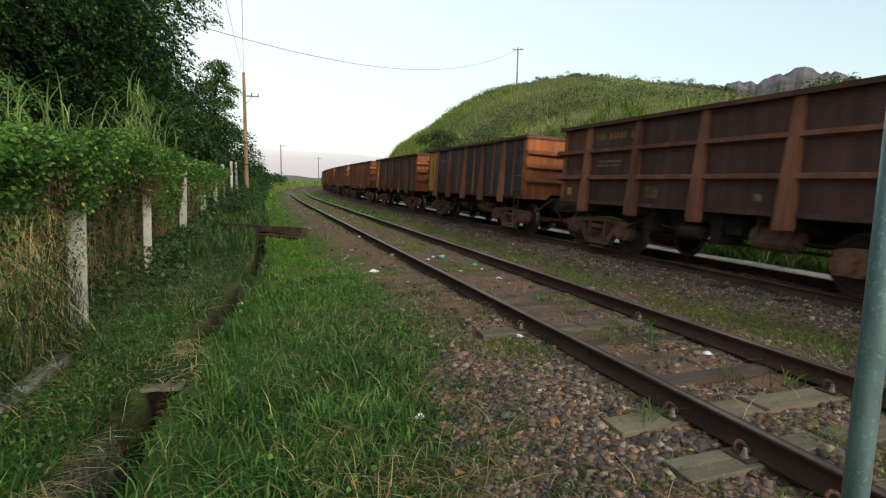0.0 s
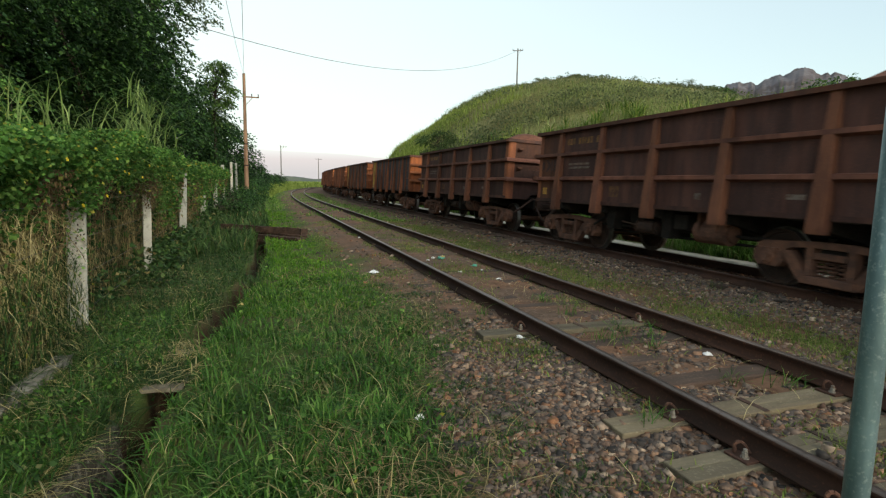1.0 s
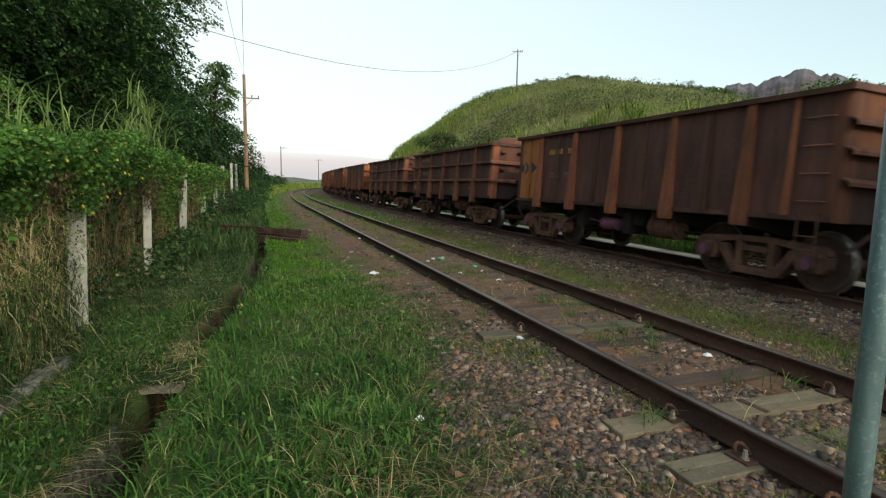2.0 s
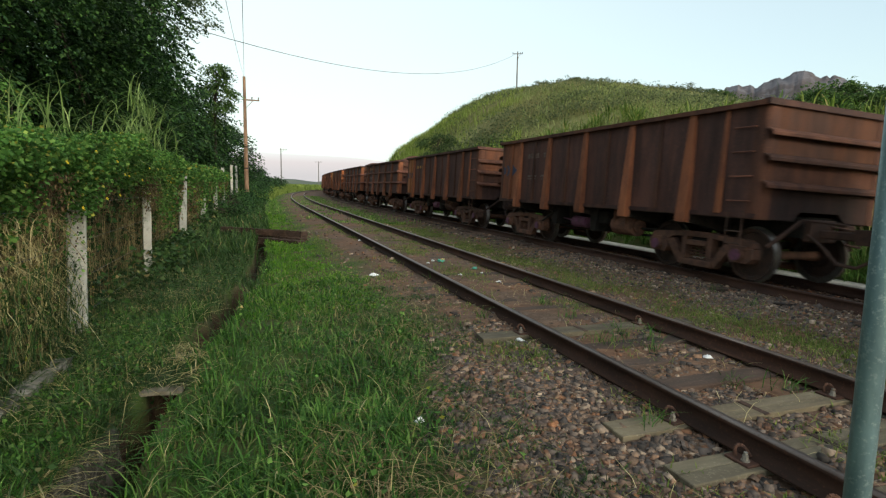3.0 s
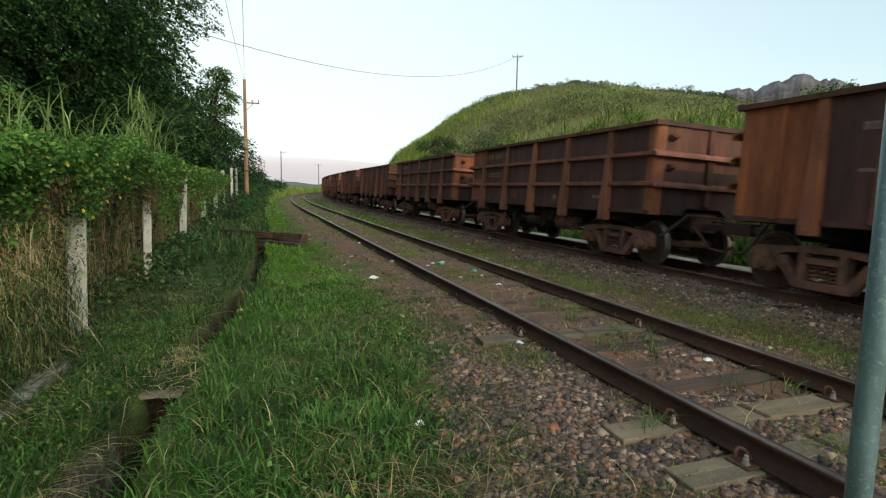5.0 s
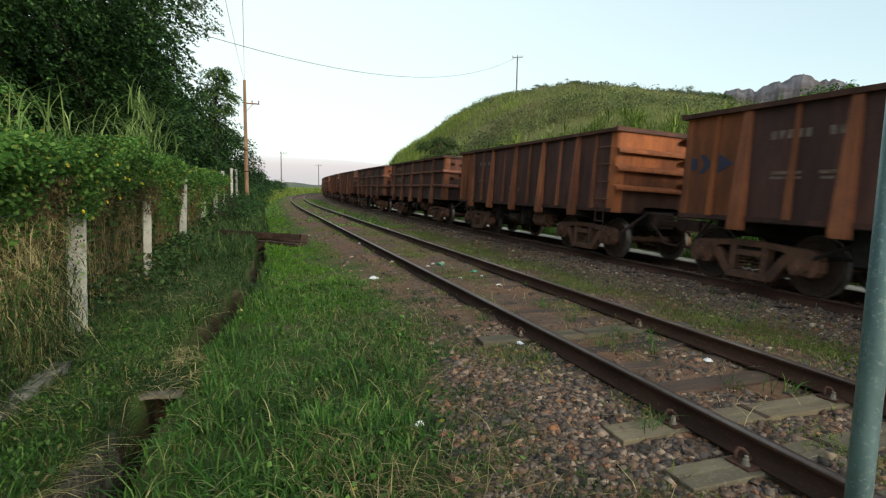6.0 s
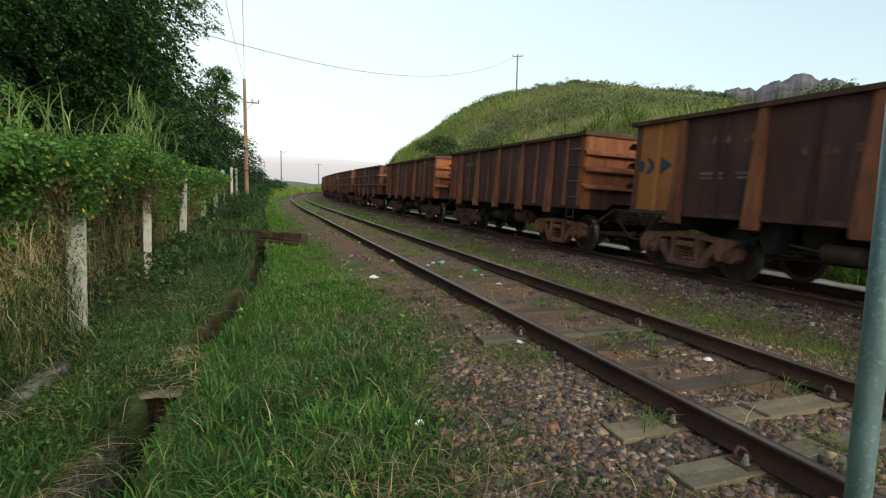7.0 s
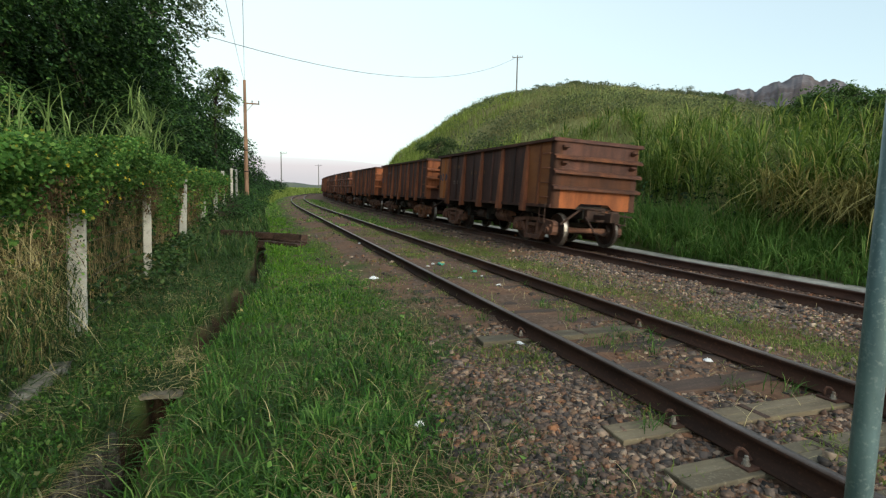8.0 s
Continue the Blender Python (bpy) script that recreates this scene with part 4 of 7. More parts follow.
def ribbed_wagon(label, front=RUST_END, rear=RUST_SIDE, logo=None, tint="brown", loaded=True, hub=None, end=RUST_END, side=RUST_SIDE, upper=RUST_END, lower=None):
    """Gondola with close upright posts: six deep tapered ones a side and slim ones between."""
    w = thing("ore_wagon", label, "train wagon", "wagons of the ore train")
    axles = running_gear(w, tint, hub)
    for sx in (-1, 1):
        for name, y0, y1, mat in (("side_panel", -3.34, 3.50, side), ("side_panel", 3.505, LEN / 2 - 0.10, front), ("side_panel", -LEN / 2 + 0.10, -3.345, rear)):
            part(name, panel_bm(sx, y0, y1, BOTTOM, TOP), mat, w)
        for y in RIBS_DEEP:
            r = part("rib", RIB_DEEP[sx], None, w)
            r.matrix_basis = pose(0, y, 0)
        for k, y in enumerate(RIBS_SLIM):
            slim = slim_rib(sx, RUST_RIB if k == 0 else front if k == 5 else RUST_RIB if loaded and not hub else RUST_DULL if hub else side)
            r = part("rib", slim, None, w)
            r.matrix_basis = pose(0, y, 0)
        for sy in (-1, 1):
            part("corner_plate", corner_mesh(sx, sy, end if loaded else RUST_MID), None, w)
        bm = bmesh.new()
        block(bm, min(sx * (HALF - 0.04), sx * (HALF + 0.03)), max(sx * (HALF - 0.04), sx * (HALF + 0.03)), -LEN / 2 + 0.05, LEN / 2 - 0.05, BOTTOM - 0.05, BOTTOM + 0.03)
        part("sill", bm, RUST_SIDE, w)
        part("top_rail", top_rail_mesh(sx, 0.09), None, w)
        steps = part("ladder", ladder_mesh(sx * 4.50, sx), None, w)
        for k in range(4):
            part("rung", rung_mesh(sx * 4.50, sx), None, steps).matrix_basis = pose(0, 0, 1.36 + 0.40 * k)
    for sy in (-1, 1):
        part("end_panel", end_panel_mesh(sy, lower or end), None, w)
        part("end_panel", end_middle_mesh(sy, end), None, w)
        part("end_panel", end_upper_mesh(sy, upper), None, w)
        part("end_top_rail", end_top_mesh(sy), None, w)
        for z in (2.46, 2.06, 1.63):
            part("end_beam", end_beam_mesh(z, sy, 0.035, end), None, w)
        for x in (-1.12, 1.12):
            for z in (2.74, 2.32) if not loaded else ():
                part("bracket", bracket_mesh(x, z, sy), None, w)
    if loaded:
        part("ore_load", ORE_LOAD, None, w, "heap of red brown iron ore fines")
    if logo:
        paint_on(w, "emblem", EMBLEM, logo, "worn blue arrow emblem")
        paint_on(w, "marking", [bar(3.02 - 0.14 * k, 2.44, 0.09, 0.13) for k in range(5)] + [bar(2.1 - 0.14 * k, 2.44, 0.09, 0.13) for k in range(3)], MARK_FAINT if not loaded else MARK_YELLOW if front is ORANGE_PAINT else MARK_GREY)
        paint_on(w, "marking", [bar(2.75, 1.86, 0.5, 0.05), bar(2.75, 1.78, 0.5, 0.04), bar(2.1, 1.86, 0.25, 0.05), bar(2.1, 1.78, 0.2, 0.04)], MARK_GREY)
        if not loaded:
            paint_on(w, "marking", [bar(1.05 - 0.15 * k, 2.16, 0.09, 0.12) for k in range(9) if k != 4], MARK_FAINT)
    else:
        paint_on(w, "marking", [bar(2.7, 2.44, 0.5, 0.11), bar(2.1, 2.44, 0.24, 0.11)], MARK_GREY)
        paint_on(w, "marking", [bar(2.75, 1.86, 0.4, 0.05), bar(0.3, 1.62, 0.35, 0.08), bar(-0.2, 1.55, 0.12, 0.12)], MARK_GREY)
    return w, axles


def wrap_rail_mesh(sx, z, lip):
    bm = bmesh.new()
    slab(bm, [(sx * (HALF - 0.01), z + 0.06), (sx * (HALF + lip), z + 0.04), (sx * (HALF + lip), z - 0.03), (sx * (HALF - 0.01), z - 0.07)], "y", -LEN / 2 - 0.06, LEN / 2 + 0.06)
    return mesh_of("side_beam", bm, RUST_BEAM)


def barred_wagon(label, tint="brown", end=RUST_END, upper=RUST_DULL, load=None):
    """Gondola with five deep posts a side crossed by two long horizontal beams that run round the ends."""
    w = thing("ore_wagon", label, "train wagon", "wagons of the ore train")
    axles = running_gear(w, tint)
    for sx in (-1, 1):
        for y0, y1, mat in ((-LEN / 2 + 0.10, -3.435, RUST_SIDE), (-3.43, 3.67, RUST_SIDE), (3.675, LEN / 2 - 0.10, end)):
            part("side_panel", panel_bm(sx, y0, y1, BOTTOM, TOP), mat, w)
        for k in range(5):
            r = part("rib", RIB_BROAD[sx], None, w)
            r.matrix_basis = pose(0, -3.43 + 1.775 * k, 0)
        for z in (2.31, 1.69):
            part("side_beam", wrap_rail_mesh(sx, z, 0.10), None, w)
        bm = bmesh.new()
        block(bm, min(sx * (HALF - 0.04), sx * (HALF + 0.03)), max(sx * (HALF - 0.04), sx * (HALF + 0.03)), -LEN / 2 + 0.05, LEN / 2 - 0.05, BOTTOM - 0.05, BOTTOM + 0.03)
        part("sill", bm, RUST_SIDE, w)
        part("top_rail", top_rail_mesh(sx, 0.11), None, w)
        for sy in (-1, 1):
            part("corner_plate", corner_mesh(sx, sy, RUST_RIB), None, w)
    for sy in (-1, 1):
        part("end_panel", end_panel_mesh(sy, DARK_PAINT), None, w)
        part("end_panel", end_middle_mesh(sy, DARK_PAINT), None, w)
        part("end_panel", end_upper_mesh(sy, upper), None, w)
        part("end_top_rail", end_top_mesh(sy), None, w)
        for z in (2.31, 1.69):
            part("end_beam", end_beam_mesh(z, sy, 0.10, RUST_BEAM), None, w)
        bm = bmesh.new()
        e = sy * LEN / 2
        slab(bm, [(e - sy * 0.004, TOP - 0.05), (e + sy * 0.05, TOP - 0.05), (e + sy * 0.10, BOTTOM + 0.16), (e - sy * 0.004, BOTTOM + 0.16)], "x", -0.07, 0.07)
        part("end_post", bm, upper, w)
        for x in (-1.02, 1.02):
            for z in (2.66, 2.06):
                part("bracket", bracket_mesh(x, z, sy), None, w)
    part("ore_load", load or ORE_LOAD, None, w, "heap of red brown iron ore fines")
    paint_on(w, "marking", [bar(3.38 - 0.125 * k, 2.63, 0.08, 0.15) for k in range(11) if k not in (3, 9)], MARK_DULL)
    paint_on(w, "marking", [bar(1.35, 1.40, 0.34, 0.24)], MARK_FAINT, "faint square rust brown mark")
    paint_on(w, "emblem", EMBLEM, DARK_PAINT, "worn dark arrow emblem")
    if load:
        paint_on(w, "plate", [bar(4.42, 1.36, 0.20, 0.18)], MARK_YELLOW, "small yellow plate")
    paint_on(w, "marking", [bar(2.85, 2.06, 0.9, 0.05), bar(2.85, 1.97, 0.9, 0.05), bar(-1.1, 1.36, 0.14, 0.12), bar(-3.0, 1.40, 0.30, 0.08)], MARK_GREY)
    return w, axles


RIB_PLAIN = "rust brown ore wagon with close upright ribs"
BAR_PLAIN = "rust brown ore wagon with crossed ribs and beams, heaped with ore"
TRAIN = []
for n in range(18):
    if n == 0:
        made_wagon = ribbed_wagon("empty rusty ore wagon with yellowed ends and blue emblem", ORANGE_PAINT, YELLOW_PAINT, BLUE_PAINT, loaded=False, end=RUST_MID, upper=RUST_SIDE, lower=RUST_END, side=DARK_PAINT)
    elif n in (1, 2):
        made_wagon = ribbed_wagon(RIB_PLAIN + " and orange ends", RUST_END, RUST_SIDE, BLUE_PAINT if n == 1 else None, "orange" if n == 1 else "brown", lower=RUST_DULL)
    elif n in (3, 4, 7, 8):
        made_wagon = barred_wagon(BAR_PLAIN, "orange" if n == 4 else "brown", RUST_PATCH if n < 5 else RUST_MID, RUST_END if n == 4 else RUST_DULL, ORE_HEAP if n > 6 else None)
    elif n == 5:
        made_wagon = ribbed_wagon(RIB_PLAIN + " and magenta hubs", RUST_RIB, RUST_SIDE, BLUE_PAINT, hub=PURPLE_HUB, end=RUST_DULL, upper=RUST_MID, lower=DARK_PAINT)
    elif n == 6:
        made_wagon = ribbed_wagon("dark brown ribbed ore wagon with yellow front corner and blue emblem", ORANGE_PAINT, RUST_SIDE, BLUE_PAINT, hub=PURPLE_HUB, end=RUST_DULL, upper=RUST_MID, lower=DARK_PAINT)
    elif n in (9, 10):
        made_wagon = ribbed_wagon("dark ribbed ore wagon with bright yellow front corner", BRIGHT_YELLOW, SLATE_PAINT, None, side=SLATE_PAINT)
    else:
        made_wagon = ribbed_wagon(RIB_PLAIN, RUST_RIB, RUST_RIB, None, side=RUST_RIB if n % 3 else RUST_SIDE)
    TRAIN.append(made_wagon)


def wagon_pose(n, t):
    y = 22.5 + SPEED * (t - 8.0) + PITCH * n - LEN / 2 + (0.17 if n == 0 else 0.0)
    return pose(8.885 + float(bend_off(y)), y, -0.04, 0, math.degrees(CANT), -math.degrees(math.atan(bend_slope(y))))


# ---- plants: blades and leaves as real geometry ----
def blade_arrays(base, tall, wide, lean, way=None, levels=3, arch=0.35):
    """Tapered, arching blades. base (n, 3); tall, wide, lean (n)."""
    n = len(base)
    a = rng.uniform(0, math.tau, n) if way is None else way
    d = np.stack([np.cos(a), np.sin(a), np.zeros(n)], -1)
    b = a + math.pi / 2 + rng.uniform(-0.5, 0.5, n)
    side = np.stack([np.cos(b), np.sin(b), np.zeros(n)], -1)
    rows = []
    for k in range(levels):
        t = k / levels
        p = base + d * (lean * tall * t ** 1.8)[:, None]
        p[:, 2] += tall * (t - arch * np.minimum(lean, 1.6) * t ** 2.6)
        w = wide * (0.75, 1.0, 0.8, 0.5)[k] * 0.5
        rows += [p - side * w[:, None], p + side * w[:, None]]
    tip = base + d * (lean * tall)[:, None]
    tip[:, 2] += tall * (1 - arch * np.minimum(lean, 1.6))
    rows.append(tip)
    m = 2 * levels + 1
    co = np.stack(rows, 1).reshape(-1, 3)
    i = np.arange(n)[:, None] * m
    quads = np.concatenate([np.concatenate([i + 2 * k, i + 2 * k + 1, i + 2 * k + 3, i + 2 * k + 2], 1) for k in range(levels - 1)]) if levels > 1 else np.zeros((0, 4), int)
    tris = np.concatenate([i + 2 * levels - 2, i + 2 * levels - 1, i + 2 * levels], 1)
    return co, quads, tris


def blades(name, base, tall, wide, lean, mat, label, category="grass", way=None, levels=3, parent=None, arch=0.35):
    co, q, t = blade_arrays(base, tall, wide, lean, way, levels, arch)
    me = np_mesh(name, co, [q, t], mat)
    ob = new(name, me)
    if parent is not None:
        ob.parent = parent
        return ob
    return tagged(ob, label, category, kind="stuff")


def leaf_mesh(name, at, size, mat, droop=0.35, slim=0.42, flat=0.5, a=None):
    """Many small folded leaves at the places given."""
    n = len(at)
    a = rng.uniform(0, math.tau, n) if a is None else a
    pitch = rng.normal(-droop, 0.5, n)
    d = np.stack([np.cos(a) * np.cos(pitch), np.sin(a) * np.cos(pitch), np.sin(pitch)], -1)
    roll = rng.normal(0, flat, n)
    side0 = np.stack([-np.sin(a), np.cos(a), np.zeros(n)], -1)
    up0 = np.cross(d, side0)
    side = side0 * np.cos(roll)[:, None] + up0 * np.sin(roll)[:, None]
    up = np.cross(d, side)
    s = size[:, None]
    mid = at + d * s * 0.45
    co = np.stack([at, mid + side * s * slim - up * s * 0.10, at + d * s, mid - side * s * slim - up * s * 0.10], 1).reshape(-1, 3)
    i = np.arange(n)[:, None] * 4
    f = np.concatenate([np.concatenate([i, i + 1, i + 2], 1), np.concatenate([i, i + 2, i + 3], 1)])
    return np_mesh(name, co, [f], mat)


def scatter(n, x0, x1, y0, y1, keep=None, near=1.0):
    """Random places on the ground; near > 1 crowds them towards y0. keep(x, y) gives the share that stays."""
    x, y = rng.uniform(x0, x1, n), y0 + (y1 - y0) * rng.uniform(0, 1, n) ** near
    x = x + bend_off(y)
    if keep is not None:
        k = rng.uniform(0, 1, n) < keep(x - bend_off(y), y)
        x, y = x[k], y[k]
    return np.stack([x, y, ground_z(x, y) - 0.01], -1)


def ditch_gap(x, y):
    return x - np.interp(y, DITCH_Y, DITCH_X)


def turf_edge(y):
    """How far the turf reaches towards the track."""
    return np.interp(y, [0, 2.6, 3.3, 5, 7, 10.5, 16, 30, 60], [1.25, 1.3, 1.5, 1.85, 2.05, 1.85, 1.65, 1.75, 2.2])


def turf_keep(x, y):
    e = turf_edge(y) + 0.45 * lump(x * 1.1, y * 1.1, 41) + 0.22 * lump(x * 4, y * 4, 42)
    return np.clip((e + 0.25 - x) / 0.8, 0, 1) ** 1.5 * (ditch_gap(x, y) > 0.10 + 0.16 * ditch_lid(y + 0.7)) * np.clip(0.55 + 0.45 * lump(x * 1.8, y * 1.8, 43) + 0.35 * lump(x * 6.5, y * 6.5, 40), 0.22, 1)


def trodden(x, y):
    """Grass kept short in front of the ditch mouth."""
    return 1 - 0.78 * np.exp(-((x + 0.70) / 0.22) ** 2 - ((y - 4.45) / 0.5) ** 2)


def turf(n, y0, y1, h0, h1, w, near=1.0, levels=3, mat=None):
    b = scatter(n, -1.0, 2.7, y0, y1, turf_keep, near)
    hump = 0.75 + 0.4 * lump(b[:, 0] * 1.1, b[:, 1] * 1.1, 44) + 0.3 * lump(b[:, 0] * 5, b[:, 1] * 5, 39)
    edge = np.clip((turf_edge(b[:, 1]) + 0.25 - b[:, 0]) / 0.9, 0.35, 1)
    tall = rng.uniform(h0, h1, len(b)) * hump * edge * trodden(b[:, 0], b[:, 1])
    blades("grass", b, tall, rng.uniform(0.45, 1.4, len(b)) * w, rng.gamma(3.2, 0.27, len(b)), mat or GRASS, "fresh green grass of uneven height beside the ditch", levels=levels, arch=0.5)


turf(9000, -9.0, 1.9, 0.10, 0.26, 0.02, 1.0, 2)
turf(46000, 1.9, 6.5, 0.07, 0.27, 0.0125, 1.1)
turf(20000, 6.5, 10.0, 0.06, 0.22, 0.015, 1.1)
turf(36000, 7.5, 17, 0.05, 0.17, 0.018, 1.2, 3, LAWN)
turf(18000, 15, 34, 0.09, 0.22, 0.030, 1.3, 2, LAWN)
turf(14000, 34, 90, 0.12, 0.3, 0.05, 1.2, 2, BANK_GRASS)

at = scatter(5200, -0.9, 1.9, 1.9, 12, lambda x, y: turf_keep(x, y) * np.clip(0.4 + lump(x * 2, y * 2, 38), 0, 1), 1.2)
at[:, 2] += rng.uniform(0.02, 0.16, len(at))
tagged(new("turf_weeds", leaf_mesh("turf_weeds", at, rng.uniform(0.025, 0.06, len(at)), VINE, 0.1)), "small broad leaved weeds in the grass", "weeds", kind="stuff")
b = scatter(1100, -0.9, 1.9, 1.9, 11, lambda x, y: turf_keep(x, y), 1.2)
b[:, 2] += rng.uniform(0.02, 0.12, len(b))
blades("dry_straw", b, rng.uniform(0.08, 0.22, len(b)), rng.uniform(0.003, 0.006, len(b)), rng.uniform(0.8, 2.6, len(b)), STRAW, "dry stalks among the green grass", "straw")

b = scatter(9000, 0.2, 2.3, 1.9, 8, lambda x, y: turf_keep(x, y) * np.clip(0.25 + 0.9 * lump(x * 1.9, y * 1.9, 22) + 0.35 * (x > 1.0), 0, 1), 1.2)
b[:, 2] += rng.uniform(0.0, 0.07, len(b))
blades("dead_thatch", b, rng.uniform(0.06, 0.18, len(b)), rng.uniform(0.004, 0.008, len(b)), rng.uniform(1.0, 2.8, len(b)), VINE_DRY, "brown dead blades matted in the turf", "dry grass", arch=0.55)

# longer tufts hanging over the ditch and seed stalks in the turf
b = scatter(2600, -0.95, 1.2, 1.9, 12, lambda x, y: (ditch_gap(x, y) > 0.12 + 0.22 * ditch_lid(y + 0.9)) * np.where(ditch_gap(x, y) < 0.5, 0.8, 0.12) * trodden(x, y) ** 3, 1.2)
blades("long_grass", b, rng.uniform(0.22, 0.42, len(b)), rng.uniform(0.008, 0.014, len(b)), rng.uniform(0.2, 0.8, len(b)), GRASS, "long grass blades hanging over the ditch", way=rng.normal(math.pi, 1.0, len(b)))

# grass closing over the silted ditch
b = scatter(9000, -1.0, 0.4, 6.5, 22, lambda x, y: np.where(np.abs(ditch_gap(x, y)) < 0.3, np.where(y < 8.6, 0.05, 0.10 + 0.7 * ditch_lid(y)), 0), 1.2)
blades("ditch_grass", b, rng.uniform(0.10, 0.34, len(b)), rng.uniform(0.009, 0.018, len(b)), rng.gamma(3, 0.3, len(b)), WEEDS, "weedy grass closing over the ditch", arch=0.5)
# tall fresh grass far along the line
b = scatter(9000, -7.0, 1.0, 62, 150, lambda x, y: np.clip(0.6 + 0.5 * lump(x * 0.4, y * 0.2, 31), 0.1, 1), 1.0)
blades("far_grass", b, rng.uniform(0.35, 0.9, len(b)), rng.uniform(0.09, 0.18, len(b)), rng.gamma(3, 0.2, len(b)), FAR_GRASS, "bright tall grass far along the line", levels=2)
b = scatter(9000, -40.0, 14.0, 150, 250, None, 1.0)
blades("far_grass", b, rng.uniform(0.6, 1.5, len(b)), rng.uniform(0.2, 0.4, len(b)), rng.gamma(3, 0.2, len(b)), FAR_GRASS, "bright tall grass beyond the bend", levels=2)

# verge between ditch and fence
b = scatter(18000, -2.7, -0.7, 2.2, 8.5, lambda x, y: (ditch_gap(x, y) < -0.2 + 0.09 * (y > 4.3) + 0.2 * ditch_lid(y)) * (0.5 + 0.6 * lump(x * 2.1, y * 2.1, 37)))
blades("verge_grass", b, rng.uniform(0.07, 0.24, len(b)), rng.uniform(0.006, 0.011, len(b)), rng.gamma(3, 0.3, len(b)), GRASS, "green verge grass between ditch and kerb")
b = scatter(46000, -3.0, 0.0, 2.2, 20, lambda x, y: (ditch_gap(x, y) < -0.16) * (0.55 + 0.45 * lump(x * 1.6, y * 1.6, 45)), 1.4)
blades("verge_grass", b, rng.uniform(0.06, 0.26, len(b)), rng.uniform(0.007, 0.014, len(b)), rng.gamma(3, 0.3, len(b)), WEEDS, "short dull verge grass between ditch and fence")
b = scatter(9000, -2.6, 0.4, 14, 60, lambda x, y: np.where(y < 20, (ditch_gap(x, y) < -0.1) * 1.0, 1.0), 1.3)
blades("verge_grass", b, rng.uniform(0.15, 0.55, len(b)), rng.uniform(0.02, 0.05, len(b)), rng.gamma(3, 0.22, len(b)), WEEDS, "rank verge growth along the fence", levels=2)
b = scatter(1200, -2.6, -0.6, 2.4, 13, lambda x, y: (ditch_gap(x, y) < -0.12) * (lump(x * 1.5, y * 1.5, 46) > 0.0) * 1.0, 1.2)
b[:, 2] += rng.uniform(0, 0.05, len(b))
blades("dry_straw", b, rng.uniform(0.12, 0.35, len(b)), rng.uniform(0.004, 0.008, len(b)), rng.uniform(1.6, 3.0, len(b)), STRAW, "dry straw lying on the verge", "straw", arch=0.6)
at = scatter(30000, -3.0, 0.0, 2.4, 24, lambda x, y: (ditch_gap(x, y) < -0.14) * np.clip(0.5 + lump(x * 1.3, y * 1.3, 47), 0, 1), 1.3)
at[:, 2] += rng.uniform(0.02, 0.20, len(at))
tagged(new("ground_weeds", leaf_mesh("ground_weeds", at, rng.uniform(0.022, 0.055, len(at)), WEEDS, 0.0)), "low broad leaved weeds on the verge", "weeds", kind="stuff")

at = scatter(7000, -2.0, -0.9, 3.2, 7.5, lambda x, y: (ditch_gap(x, y) < -0.2) * np.clip(0.3 + lump(x * 2.2, y * 2.2, 21), 0, 1), 1.1)
at[:, 2] += rng.uniform(0.02, 0.14, len(at))
tagged(new("ground_weeds", leaf_mesh("ground_weeds", at, rng.uniform(0.02, 0.05, len(at)), GRASS, 0.1)), "fresh green herbs between kerb and ditch", "weeds", kind="stuff")

# sparse growth in and between the tracks
def between_keep(x, y):
    g = np.exp(-((x - 5.9) / 0.85) ** 2) * np.clip(0.75 + 0.9 * lump(x * 1.1, y * 0.7, 48), 0, 1)
    h = ((x > 3.1) & (x < 4.55)) * np.clip(lump(x * 1.6, y * 0.9, 49) + np.interp(y, [5, 9], [0.0, 0.25]), 0, 1) * 0.6
    e = ((x > 1.3) & (x < 2.9)) * (np.clip(lump(x * 1.7, y * 1.3, 50) - 0.12, 0, 1) * 0.6 + 0.9 * np.exp(-((x - 2.55) / 0.4) ** 2 - ((y - 4.9) / 0.55) ** 2))
    r = np.clip(np.exp(-((x - 2.85) / 0.12) ** 2) + np.exp(-((x - 4.85) / 0.15) ** 2), 0, 1) * np.clip(lump(x, y * 1.2, 51) - 0.1, 0, 1)
    return np.clip(g + h + e + r, 0, 1)


b = scatter(44000, 0.9, 2.8, 2.0, 9, lambda x, y: np.clip((turf_edge(y) + 0.75 + 0.5 * lump(x * 1.3, y * 1.3, 35) - x) / 0.9, 0, 0.75) * np.clip(0.35 + 0.9 * lump(x * 3.5, y * 3.5, 34), 0, 1), 1.2)
blades("turf_fringe", b, rng.uniform(0.02, 0.09, len(b)), rng.uniform(0.005, 0.009, len(b)), rng.gamma(3, 0.35, len(b)), WEEDS, "thin grass creeping from the turf into the stones")
b = scatter(230000, 1.3, 8.2, 2.0, 24, between_keep, 1.25)
blades("track_grass", b, rng.uniform(0.02, 0.10, len(b)), rng.uniform(0.006, 0.012, len(b)), rng.gamma(3, 0.25, len(b)), STRIP_GRASS, "thin grass growing between and beside the rails")
b = scatter(26000, 1.3, 8.2, 24, 80, between_keep, 1.3)
blades("track_grass", b, rng.uniform(0.06, 0.18, len(b)), rng.uniform(0.025, 0.05, len(b)), rng.gamma(3, 0.25, len(b)), BANK_GRASS, "thin grass growing along the far rails", levels=2)
